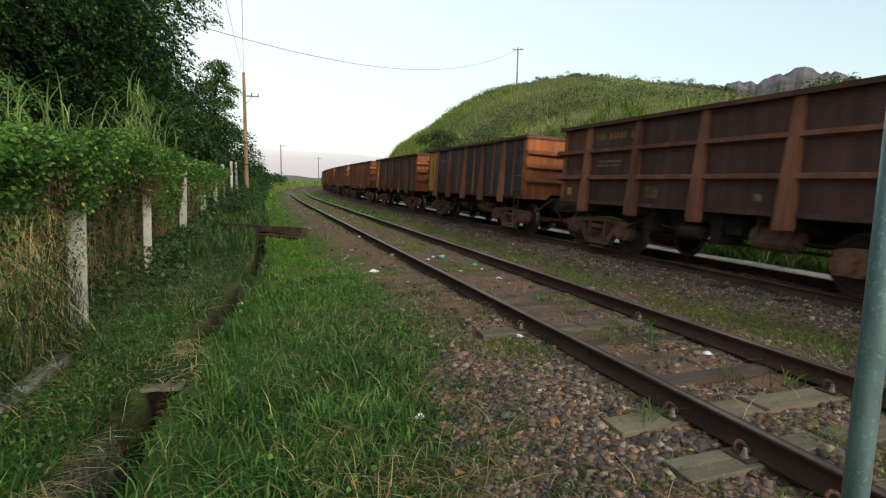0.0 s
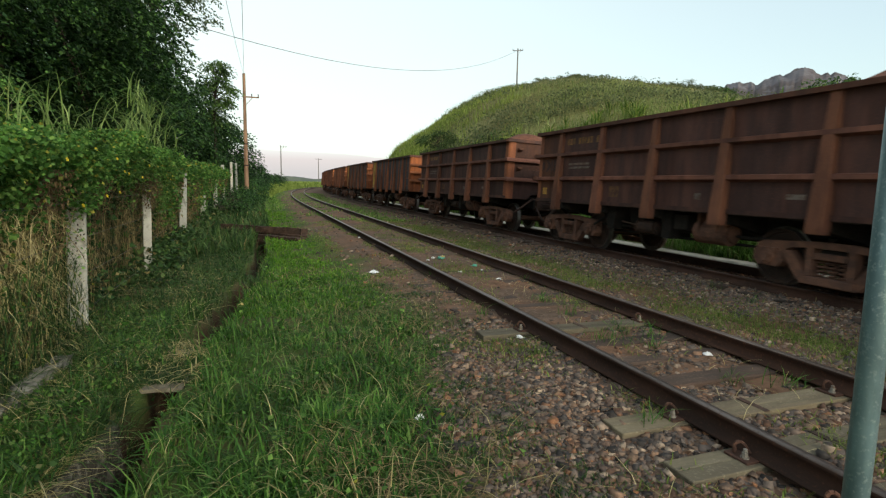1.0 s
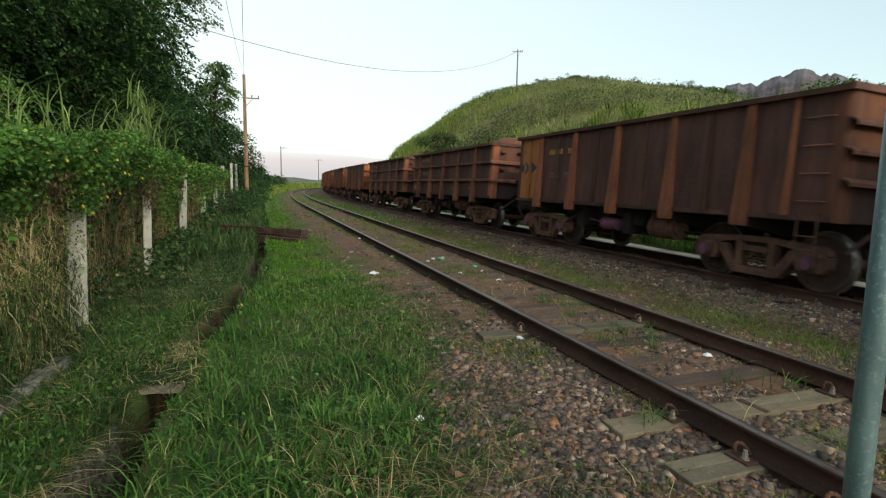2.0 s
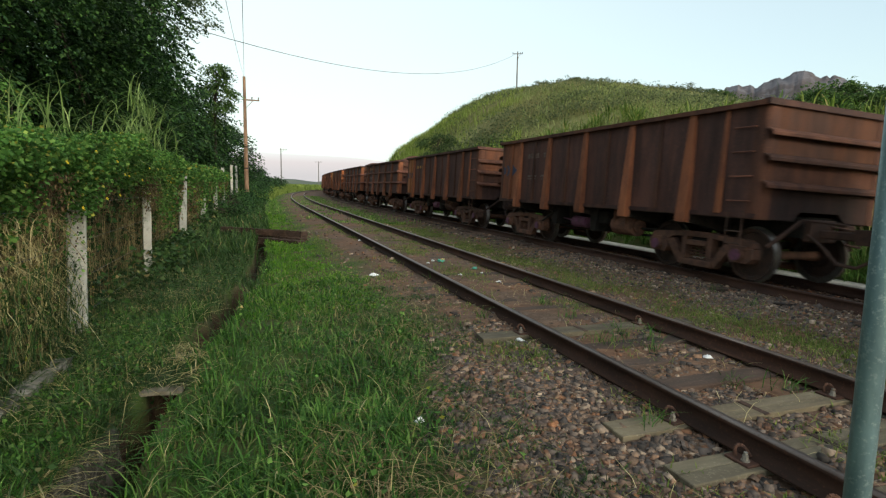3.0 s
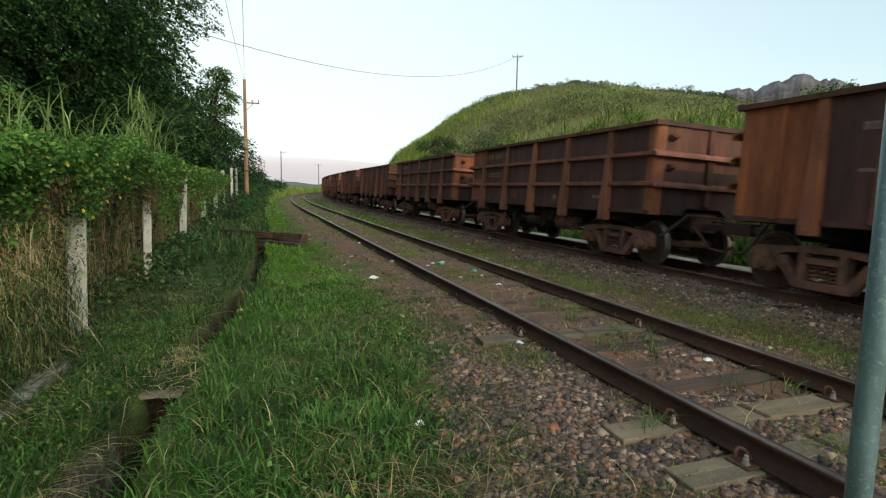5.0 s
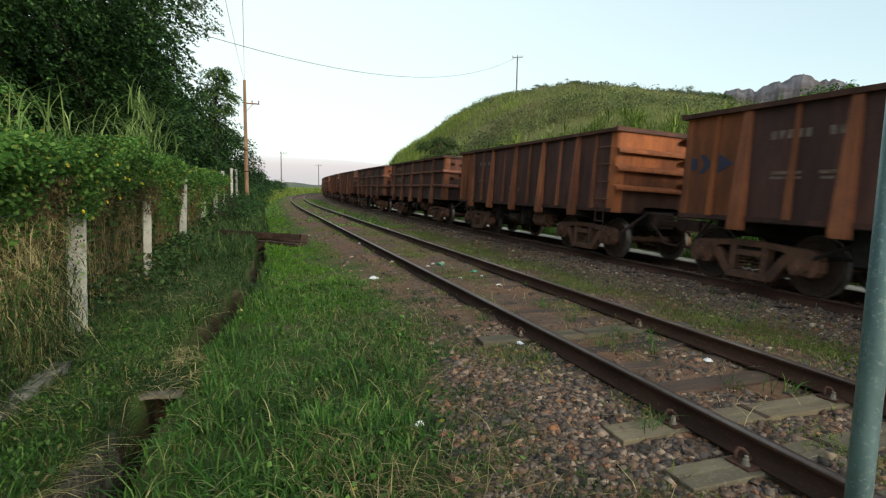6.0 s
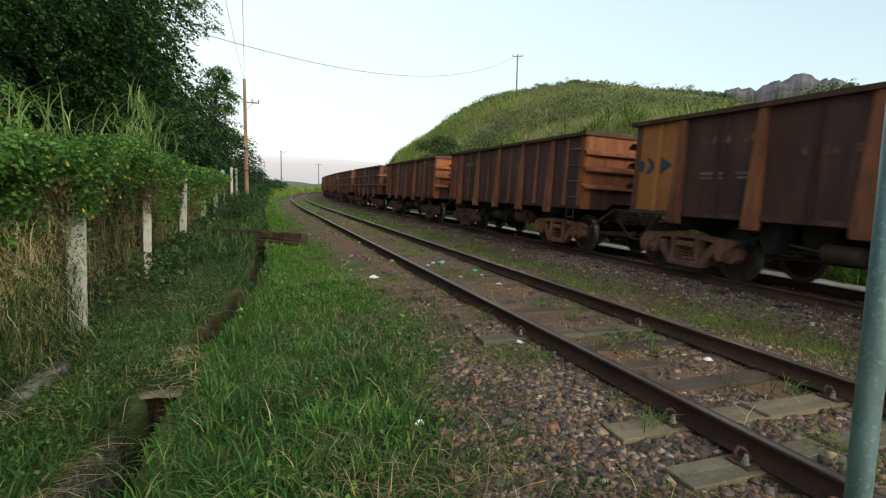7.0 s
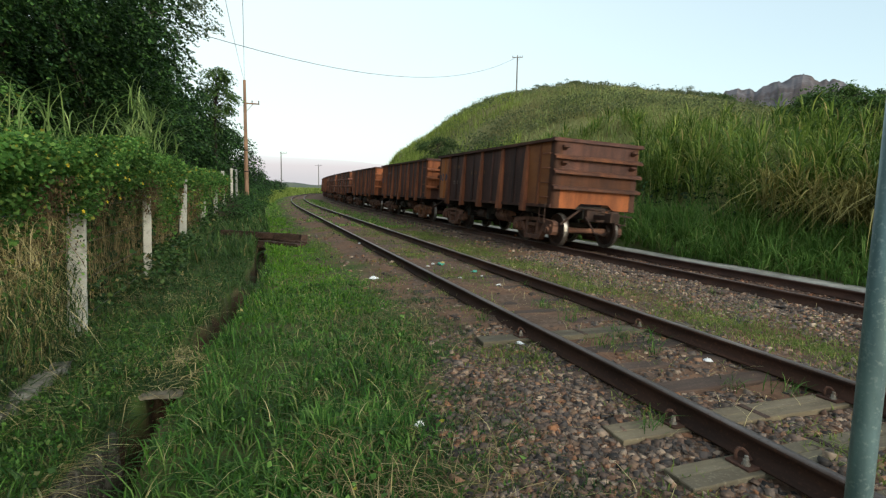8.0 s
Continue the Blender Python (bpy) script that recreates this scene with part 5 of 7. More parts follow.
for tx, ty in ((4.43, 3.32), (4.05, 3.6), (3.96, 6.95), (4.0, 6.9), (4.17, 5.4), (4.05, 5.1), (4.3, 4.95), (4.0, 4.6), (3.8, 4.9), (3.6, 5.0), (7.5, 7.1), (7.2, 6.1), (5.95, 2.9), (3.9, 6.1), (2.75, 6.3), (4.7, 5.3), (3.0, 9.3), (4.6, 8.6), (2.7, 3.05)):
    n = 26
    p = np.stack([rng.normal(tx, 0.07, n), rng.normal(ty, 0.07, n), np.zeros(n)], -1)
    p[:, 2] = ground_z(p[:, 0], p[:, 1])
    blades("grass_tuft", p, rng.uniform(0.06, 0.24, n), rng.uniform(0.005, 0.010, n), rng.uniform(0.3, 1.4, n), GRASS, "fresh green grass tuft among the ballast stones")

# ---- ballast and litter ----
def stones(name, at, size, label, mat):
    """Angular crushed stones: jittered three-sided wedges."""
    n = len(at)
    base = np.array([(-1, -.7, -.6), (1.1, -.6, -.55), (.1, 1.1, -.6), (-.7, -.3, .6), (.75, -.55, .5), (.15, .75, .65)])
    p = base[None] * rng.uniform(0.6, 1.25, (n, 6, 3)) * size[:, None, None] * rng.uniform(0.7, 1.3, (n, 1, 3))
    a, c = rng.uniform(0, math.tau, n), rng.uniform(-1.1, 1.1, n)
    ca, sa, cc, sc = np.cos(a), np.sin(a), np.cos(c), np.sin(c)
    y1, z1 = p[..., 1] * cc[:, None] - p[..., 2] * sc[:, None], p[..., 1] * sc[:, None] + p[..., 2] * cc[:, None]
    x2, y2 = p[..., 0] * ca[:, None] - y1 * sa[:, None], p[..., 0] * sa[:, None] + y1 * ca[:, None]
    co = (np.stack([x2, y2, z1], -1) + at[:, None, :]).reshape(-1, 3)
    i = np.arange(n)[:, None] * 6
    quads = np.concatenate([i + np.array([f]) for f in ((0, 1, 4, 3), (1, 2, 5, 4), (2, 0, 3, 5))])
    tris = np.concatenate([i + np.array([f]) for f in ((2, 1, 0), (3, 4, 5))])
    return tagged(new(name, np_mesh(name, co, [quads, tris], mat)), label, "ballast", kind="stuff")


def chips(name, at, size, label, mat):
    """Larger crushed stones: boxes with every corner knocked askew."""
    n = len(at)
    base = np.array([(i, j, k) for k in (-0.62, 0.62) for i, j in ((-1, -0.8), (1, -0.8), (1, 0.8), (-1, 0.8))])
    p = base[None] * rng.uniform(0.62, 1.12, (n, 8, 3)) * size[:, None, None] * rng.uniform(0.6, 1.25, (n, 1, 3))
    a, c = rng.uniform(0, math.tau, n), rng.normal(0, 0.6, n)
    ca, sa, cc, sc = np.cos(a), np.sin(a), np.cos(c), np.sin(c)
    y1, z1 = p[..., 1] * cc[:, None] - p[..., 2] * sc[:, None], p[..., 1] * sc[:, None] + p[..., 2] * cc[:, None]
    x2, y2 = p[..., 0] * ca[:, None] - y1 * sa[:, None], p[..., 0] * sa[:, None] + y1 * ca[:, None]
    co = (np.stack([x2, y2, z1], -1) + at[:, None, :]).reshape(-1, 3)
    i = np.arange(n)[:, None] * 8
    tris = np.concatenate([i + np.array([f]) for f in ((0, 1, 5), (0, 5, 4), (1, 2, 6), (1, 6, 5), (2, 3, 7), (2, 7, 6), (3, 0, 4), (3, 4, 7), (4, 5, 6), (4, 6, 7))])
    return tagged(new(name, np_mesh(name, co, [tris], mat)), label, "ballast", kind="stuff")


def stone_keep(x, y):
    e = turf_edge(y) + 0.05 + 0.3 * lump(x * 1.1, y * 1.1, 41)
    soil = np.clip(1.15 - 1.6 * np.clip(lump(x * 0.9, y * 0.9, 36), 0, 1) - 0.8 * np.exp(-((x - 2.55) / 0.4) ** 2 - ((y - 4.9) / 0.55) ** 2), 0.1, 1)
    left = soil * np.clip((x - e + 0.6) / 0.8, 0, 1) * (x < 2.98) * np.interp(y, [5.0, 7.0, 9.0], [1.0, 0.6, 0.35]) * np.interp(x, [2.2, 2.9], [1.0, np.sqrt(0.3)])
    mid = ((x > 3.06) & (x < 4.6)) * np.clip(0.5 + 0.8 * lump(x * 1.6, y * 1.2, 52), 0.05, 1) * np.interp(y, [3.3, 4.2, 6.5], [1.0, 0.4, 0.25])
    gap = ((x > 4.72) & (x < 7.95)) * np.clip(0.95 - 1.05 * np.exp(-((x - 5.95) / 0.75) ** 2) + 0.4 * lump(x * 1.1, y * 0.8, 53), 0.08, 1)
    far = ((x > 8.1) & (x < 9.75)) * 0.35 + ((x > 9.8) & (x < 10.85)) * 0.6
    return np.clip(left + mid + gap + far, 0, 1)


def stone_sheet(n, x0, x1, y0, y1, s0, s1, near, label):
    b = scatter(n, x0, x1, y0, y1, stone_keep, near)
    on = np.zeros(len(b), bool)
    for sy in (-0.6, 0.62, 1.84, 2.45, 3.06, 5.5):
        on |= (np.abs(b[:, 1] - sy) < 0.14) & (b[:, 0] > 2.34) & (b[:, 0] < 5.35)
    b = b[~on | (rng.uniform(0, 1, len(b)) < 0.06)]
    size = rng.uniform(s0, s1, len(b)) * rng.choice([0.5, 0.8, 1.1, 1.5], len(b))
    b[:, 2] += size * rng.uniform(-0.2, 0.42, len(b))
    lat = b[:, 0] - bend_off(b[:, 1])
    far = lat > 8.02
    clean = (lat > 5.0) & ~far
    sharp = rng.uniform(0, 1, len(b)) < 0.7
    near_by = y1 < 13 and x0 < 4 and s0 > 0.008
    for pick, mat, text in ((~far & ~clean, STONE, label), (clean, STONE_GREY, "clean grey ballast on the shoulder of the far track"), (far, STONE_STAINED, "dark ore stained ballast under the far track")):
        if near_by and pick.sum() > 50:
            chips("ballast", b[pick & sharp], size[pick & sharp], text, mat)
            stones("ballast", b[pick & ~sharp], size[pick & ~sharp], text, mat)
        elif pick.sum() > 50:
            stones("ballast", b[pick], size[pick], text, mat)


stone_sheet(6000, 1.0, 4.6, -2.0, 1.9, 0.014, 0.034, 1.0, "crushed ballast stones around the near rails")
stone_sheet(58000, 1.0, 4.6, 1.9, 6.0, 0.0115, 0.027, 1.0, "crushed grey and brown ballast stones beside the near rail")
stone_sheet(36000, 1.0, 8.0, 5.6, 12, 0.012, 0.026, 1.1, "crushed ballast stones between the tracks")
stone_sheet(60000, 4.6, 10.9, 3.0, 13, 0.016, 0.032, 1.0, "crushed ballast stones of the far track")
stone_sheet(9000, 1.0, 10.9, 12, 32, 0.025, 0.05, 1.4, "distant crushed ballast stones")

stone_sheet(9000, 1.2, 4.6, 2.0, 5.2, 0.006, 0.012, 1.0, "small stone chips among the ballast")
b = scatter(1500, 1.3, 8.0, 2.1, 10, lambda x, y: 0.35 + 0.3 * lump(x, y, 54), 1.2)
b[:, 2] += rng.uniform(0.0, 0.03, len(b))
blades("dry_straw", b, rng.uniform(0.06, 0.22, len(b)), rng.uniform(0.003, 0.005, len(b)), rng.uniform(2.0, 3.2, len(b)), STRAW, "dry stalks strewn over the ballast", "straw", arch=0.6)


def crumpled(name, x, y, size, mat, label, lift=0.0):
    bm = bmesh.new()
    bmesh.ops.create_icosphere(bm, subdivisions=2, radius=size)
    for v in bm.verts:
        k = 0.55 + 0.75 * noise.noise(v.co * (2.4 / size) + Vector((x * 7, y * 5, 0)))
        v.co = Vector((v.co.x * k * 1.3, v.co.y * k, max(v.co.z * k * 0.6, -size * 0.12)))
    ob = part(name, bm, mat)
    ob.matrix_basis = pose(x, y, float(ground_z(x, y)) + size * 0.25 + lift, 0, 0, random.uniform(0, 360))
    return tagged(ob, label, "litter", "litter along the track")


for lx, ly, ls, lm, ll in ((2.11, 10.16, 0.11, LITTER, "crumpled white plastic bag on the gravel"), (1.12, 3.72, 0.05, LITTER, "white plastic scrap in the grass"),
                           (2.79, 5.33, 0.06, LITTER, "white plastic scrap beside the rail"), (4.38, 4.20, 0.062, LITTER, "white crumpled paper between the rails"),
                           (4.10, 8.72, 0.065, LITTER, "small white scrap between the rails"), (3.89, 11.38, 0.12, LITTER_GREEN, "green plastic scrap between the rails"),
                           (3.77, 11.59, 0.06, LITTER, "white plastic scrap between the rails"), (4.08, 11.82, 0.08, LITTER_YELLOW, "yellowish plastic scrap between the rails"),
                           (4.25, 10.27, 0.085, LITTER_GREEN, "green plastic scrap beside a sleeper"), (2.91, 16.24, 0.06, LITTER, "white scrap by the near rail"),
                           (4.23, 9.82, 0.045, LITTER, "small white scrap beside a sleeper"), (3.70, 9.65, 0.055, LITTER, "small white scrap beside a sleeper"),
                           (3.55, 11.27, 0.06, LITTER, "white plastic scrap between the rails"), (-0.27, 8.2, 0.055, LITTER_YELLOW, "faded scrap lying in the grass by the ditch")):
    crumpled("litter", lx, ly, ls, lm, ll, 0.05 if "in the grass" in ll else 0.0)

# ---- fence with vines, ditch, near pole ----
def fence_post(x, y, tall, lean, w=0.10):
    bm = bmesh.new()
    block(bm, -w, w, -w, w, 0, tall, 0.014)
    bmesh.ops.subdivide_edges(bm, edges=[e for e in bm.edges if abs(e.verts[0].co.z - e.verts[1].co.z) > 0.5], cuts=5)
    for v in bm.verts:
        v.co.x += 0.006 * noise.noise(v.co * 5 + Vector((x, y, 0)))
    ob = part("fence_post", bm, CONCRETE_POST)
    ob.matrix_basis = pose(x, y, float(ground_z(x, y)) - 0.06, lean[0], lean[1], 12)
    return tagged(ob, "stained whitewashed concrete fence post overgrown by vines", "fence post", "posts of the fence")


POSTS = [(-2.14, 7.55, 2.2, (0, 2.2)), (-2.15, 12.1, 2.25, (0, 1.2)), (-2.12, 17.2, 2.4, (0, 2.0)), (-2.3, 25.6, 2.5, (0, 0.6)), (-2.3, 33.0, 2.6, (0, 0)), (-2.3, 40.5, 2.7, (0, 0)), (-2.15, 50.2, 3.0, (0, 0)), (-2.05, 58.5, 3.0, (0, 0))]
for px, py, ph, pl in POSTS:
    fence_post(px, py, ph, pl, 0.075 if py == 12.1 else 0.10)

# flaked spots and a dry tendril on the nearest post
random.seed(21)
bm = bmesh.new()
for k in range(34):
    u, z, r = random.uniform(-0.085, 0.085), random.uniform(0.6, 1.7), random.uniform(0.004, 0.011)
    slab(bm, [(u + r * random.uniform(0.6, 1.3) * math.cos(a), z + 1.5 * r * random.uniform(0.6, 1.3) * math.sin(a)) for a in (0, 1, 2, 3, 4, 5)], "y", -0.1065, -0.099)
p = Vector((-0.09, -0.106, 1.28))
for q in ((-0.05, -0.108, 1.18), (0.0, -0.108, 1.10), (0.05, -0.108, 1.02), (0.09, -0.106, 0.92)):
    rod(bm, p, q, 0.0035, 5)
    p = Vector(q)
flakes = tagged(part("flaked_spots", bm, WHEEL_STEEL), "rusty flaked spots and a dry tendril on a fence post", "stain", kind="stuff")
flakes.matrix_basis = pose(-2.14, 7.55, float(ground_z(-2.14, 7.55)) - 0.06, 0, 2.2, 12)

# strands of wire between the posts
for z in (0.25, 0.7, 1.15, 1.6, 2.0):
    line = thing("fence_wire", "rusty fence wire strung between concrete posts", "fence wire", "wires of the fence")
    stops = [(-2.0, 2.0)] + [(p[0] + 0.09, p[1]) for p in POSTS]
    for (ax, ay), (bx, by) in zip(stops, stops[1:]):
        bm = bmesh.new()
        rod(bm, (ax, ay, z - 0.35), (bx, by, z - 0.36), 0.0022, 4)
        part("strand", bm, WIRE, line)


def fence_x(y):
    return np.interp(y, [0, 7.5, 17, 30, 60], [-2.12, -2.12, -2.18, -2.32, -2.1])


def vine_top(y):
    return 1.98 + 0.16 * lump(y * 0.55, y * 0, 61) + 0.12 * lump(y * 1.9, y * 0, 62) + 0.07 * lump(y * 5.1, y * 0, 60) + np.interp(y, [0, 6, 10, 16, 20, 46], [0.0, 0.05, 0.15, 0.05, 0.15, 0.35])


def vine_low(y):
    """Lowest reach of the green: high over the dry stretch, down to the weeds further on."""
    return np.interp(y, [0, 6.6, 7.6, 8.6, 12.2, 13.2, 17, 22], [0.95, 0.95, 1.05, 1.30, 1.36, 1.0, 0.65, 0.3]) + 0.26 * lump(y * 0.8, y * 0, 63) + 0.36 * lump(y * 2.9, y * 0, 64)


def curtain(n, y0, y1, s0, s1, near, label):
    y = y0 + (y1 - y0) * rng.uniform(0, 1, n) ** near
    t = rng.beta(2.6, 1.15, n)
    lo, hi = vine_low(y), vine_top(y)
    strand = np.where(rng.uniform(0, 1, n) < 0.14, rng.uniform(0, 0.8, n) * (lump(y * 4.5, y * 0, 65) > 0.1), 0)
    z = lo + (hi - lo) * t - strand
    bulge = 0.12 + 0.30 * np.clip((z - 1.2) / 1.0, 0, 1) ** 1.5 + 0.10 * lump(y * 1.5, z * 1.8, 66)
    x = fence_x(y) + rng.normal(0.0, 1.0, n) * 0.06 + bulge * rng.uniform(-0.6, 1, n)
    c = np.stack([x, y, z], -1)
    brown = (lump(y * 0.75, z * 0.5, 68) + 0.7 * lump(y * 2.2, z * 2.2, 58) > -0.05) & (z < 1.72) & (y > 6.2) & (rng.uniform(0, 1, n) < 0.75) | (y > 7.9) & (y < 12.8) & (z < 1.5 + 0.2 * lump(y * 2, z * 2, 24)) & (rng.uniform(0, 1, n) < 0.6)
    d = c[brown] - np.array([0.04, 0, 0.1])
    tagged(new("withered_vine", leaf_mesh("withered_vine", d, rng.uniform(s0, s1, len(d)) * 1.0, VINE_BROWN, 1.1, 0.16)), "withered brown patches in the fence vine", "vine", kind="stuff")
    open_to = np.interp(z, [1.1, 1.5, 1.8], [0.0, -0.16, -0.6])
    c = c[~brown & ((lump(y * 2.4, z * 2.8, 69) + 0.5 * lump(y * 6, z * 6, 70) > open_to) | (rng.uniform(0, 1, n) < 0.25))]
    n = len(c)
    return tagged(new("vine", leaf_mesh("vine", c, rng.uniform(s0, s1, n), VINE, 0.55, 0.5, 0.6)), label, "vine", kind="stuff")


curtain(80000, 3.0, 15.0, 0.028, 0.058, 1.1, "dense green climbing vine draped over the fence")
curtain(24000, 15.0, 43.0, 0.06, 0.13, 1.3, "green climbing vine trailing along the far fence")

n = 12000
y = 2.5 + 20 * rng.uniform(0, 1, n) ** 1.3
z = rng.uniform(-0.3, 1.0, n) + 0.6 * rng.uniform(0, 1, n) ** 2
c = np.stack([fence_x(y) + rng.normal(-0.16, 0.08, n), y, z], -1)
c = c[(lump(c[:, 1] * 1.1, c[:, 2] * 0.7, 67) > -0.25)]
tagged(new("withered_vine", leaf_mesh("withered_vine", c, rng.uniform(0.03, 0.075, len(c)), VINE_DRY, 1.0, 0.16)), "withered brown vine tangle hanging on the fence", "vine", kind="stuff")
n = 2600
y = 2.5 + 22 * rng.uniform(0, 1, n) ** 1.4
c = np.stack([fence_x(y) + rng.normal(-0.22, 0.10, n), y, rng.uniform(-0.35, 0.7, n)], -1)
blades("dry_stalks", c, rng.uniform(0.5, 1.3, n), rng.uniform(0.004, 0.009, n), rng.uniform(0.05, 0.7, n), VINE_DRY, "dry stalks and stems standing along the fence", "dry stalks")
n = 4200
y = rng.uniform(4.0, 7.15, n)
c = np.stack([rng.uniform(-2.42, -2.0, n), y, ground_z(np.full(n, -2.1), y) + 1.45 * rng.uniform(0, 1, n) ** 1.3], -1)
c = c[lump(c[:, 1] * 2.6, c[:, 2] * 1.6, 23) > -0.25]
n = len(c)
blades("dry_straw", c, rng.uniform(0.20, 0.55, n), rng.uniform(0.004, 0.010, n), np.clip(rng.gamma(2.4, 0.33, n), 0, 1.4), STRAW, "pale dry grass tangle against the fence", "straw", arch=1.25, levels=4)
n = 1900
y = rng.uniform(4.2, 7.15, n)
c = np.stack([rng.uniform(-2.3, -1.9, n), y, ground_z(np.full(n, -2.1), y) + 0.95 * rng.uniform(0, 1, n) ** 1.6], -1)
blades("fence_grass", c, rng.uniform(0.15, 0.5, n), rng.uniform(0.006, 0.013, n), rng.gamma(3, 0.3, n), WEEDS, "green grass shooting through the dry tangle", arch=0.6)
n = 15000
y = 2.5 + 30 * rng.uniform(0, 1, n) ** 1.3
c = np.stack([fence_x(y) + rng.uniform(-1.0, -0.15, n), y, rng.uniform(-0.35, 2.0, n)], -1)
tagged(new("undergrowth", leaf_mesh("undergrowth", c, rng.uniform(0.08, 0.17, n), TREE_DARK, 0.5, 0.45)), "dark leafy undergrowth behind the fence", "undergrowth", kind="stuff")
for fy, fz in ((7.95, 1.78), (8.35, 1.62), (8.6, 1.60), (9.55, 1.55), (12.6, 1.52), (12.9, 1.6), (7.35, 1.32), (6.4, 1.25), (7.0, 1.85), (8.0, 1.35), (10.2, 1.75), (6.0, 1.7)):
    bm = bmesh.new()
    for k in range(5):
        a = k * math.tau / 5
        slab(bm, [(0.004 * math.cos(a), 0.004 * math.sin(a)), (0.016 * math.cos(a - 0.4), 0.016 * math.sin(a - 0.4)), (0.021 * math.cos(a), 0.021 * math.sin(a)), (0.016 * math.cos(a + 0.4), 0.016 * math.sin(a + 0.4))], "x", 0, 0.006)
    f = part("flower", bm, FLOWER)
    f.matrix_basis = pose(float(fence_x(fy)) + 0.42, fy, fz, 0, -20, -20)
    tagged(f, "small yellow flower on the fence vine", "flower", "flowers on the vine")

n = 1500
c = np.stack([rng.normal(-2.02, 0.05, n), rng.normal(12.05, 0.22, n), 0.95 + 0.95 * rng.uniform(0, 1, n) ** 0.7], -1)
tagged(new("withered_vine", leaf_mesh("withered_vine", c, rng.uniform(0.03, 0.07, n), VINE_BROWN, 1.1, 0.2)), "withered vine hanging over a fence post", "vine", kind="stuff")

n = 1500
c = np.concatenate([np.stack([rng.normal(-1.96, 0.05, n), rng.normal(7.45, 0.24, n), 1.16 + 0.75 * rng.uniform(0, 1, n) ** 0.8 + rng.normal(0, 0.05, n)], -1),
                    np.stack([rng.normal(-1.98, 0.04, n // 3), rng.normal(12.0, 0.25, n // 3), 1.5 + 0.4 * rng.uniform(0, 1, n // 3)], -1)])
tagged(new("vine", leaf_mesh("vine", c, rng.uniform(0.03, 0.06, len(c)), VINE, 0.55, 0.5, 0.6)), "green vine hanging over the tops of fence posts", "vine", kind="stuff")

# rank weeds along the foot of the fence
at = scatter(16000, -2.2, -1.35, 7.9, 30, lambda x, y: np.clip((-1.35 - x) / 0.6, 0, 1) * np.clip(0.55 + 0.8 * lump(x * 1.1, y * 0.8, 32), 0, 1), 1.3)
at = at[(np.abs(at[:, 1] - 11.5) > 0.5) | (rng.uniform(0, 1, len(at)) < 0.3)]
at[:, 2] += rng.uniform(0.03, 0.6, len(at)) * np.clip((-1.3 - at[:, 0]) / 0.7, 0.1, 1)
tagged(new("fence_weeds", leaf_mesh("fence_weeds", at, rng.uniform(0.04, 0.09, len(at)) * (1 + at[:, 1] * 0.03), WEEDS, 0.3)), "rank dark weeds along the foot of the fence", "weeds", kind="stuff")

n = 5200
y = 7.75 + 12 * rng.uniform(0, 1, n) ** 1.4
x = -2.15 + 0.75 * rng.uniform(0, 1, n) ** 1.5
k = (lump(x * 1.4, y * 1.2, 57) > -0.15) & (np.abs(y - 11.6) > 0.55)
x, y = x[k], y[k]
n = len(x)
blades("fence_grass", np.stack([x, y, ground_z(x, y)], -1), rng.uniform(0.12, 0.36, n), rng.uniform(0.008, 0.016, n), rng.gamma(3, 0.3, n), WEEDS, "tall dark grass along the foot of the fence", arch=0.6)

# light leafy bushes rising behind the fence
SIDE_BUSHES = ((-3.7, 9.4, 3.5), (-3.6, 11.6, 2.9))

# tall cane grass behind the fence
def cane_clump(x, y, n, tall, spread):
    """Arching leaves that spring from upright stems at several heights."""
    p = np.stack([rng.normal(x, spread, n), rng.normal(y, spread * 1.4, n), 0.9 + rng.uniform(0, 1, n) * (tall - 0.9)], -1)
    co, quads, tris = blade_arrays(p, rng.uniform(0.55, 1.35, n), rng.uniform(0.0013, 0.0028, n) * y, 0.2 + rng.gamma(3.0, 0.24, n), None, 4, 0.66)
    return tagged(new("cane_grass", np_mesh("cane_grass", co, [quads, tris], CANE_PALE)), "tall arching cane grass rising behind the fence", "tall grass", "cane grass clumps")


for cx, cy, cn, ch in ((-2.4, 13.0, 90, 3.1), (-2.4, 14.0, 110, 3.35), (-2.4, 15.1, 90, 3.2), (-2.5, 10.4, 46, 2.35), (-2.5, 9.2, 44, 2.3), (-2.5, 8.2, 46, 2.3), (-2.5, 7.2, 40, 2.25), (-2.6, 6.4, 26, 2.1), (-2.5, 11.8, 46, 2.4), (-2.6, 18.0, 12, 2.3)):
    cane_clump(cx, cy, cn, ch, 0.17)

# mat of dead grass round the ditch slabs
n = 900
x, y = rng.normal(-0.93, 0.24, n), rng.uniform(5.26, 6.6, n)
k = (ditch_lid(y) > 0.5) | (y < 5.75) & (np.abs(x + 0.88) < 0.18)
x, y = x[k], y[k]
n = len(x)
c = np.stack([x, y, np.maximum(ground_z(x, y), -0.335)], -1)
blades("ditch_grass", c, rng.uniform(0.04, 0.13, n), rng.uniform(0.006, 0.011, n), rng.gamma(3, 0.36, n), WEEDS, "short green grass over the ditch slabs", arch=0.6)
n = 1100
x, y = rng.uniform(-1.10, -0.66, n), 5.24 + 0.62 * rng.uniform(0, 1, n) ** 0.8
c = np.stack([x, y, np.maximum(ground_z(x, y), -0.333)], -1)
blades("ditch_grass", c, rng.uniform(0.03, 0.10, n), rng.uniform(0.006, 0.011, n), rng.gamma(3, 0.42, n), WEEDS, "short green grass creeping over a concrete slab", arch=0.6)
n = 300
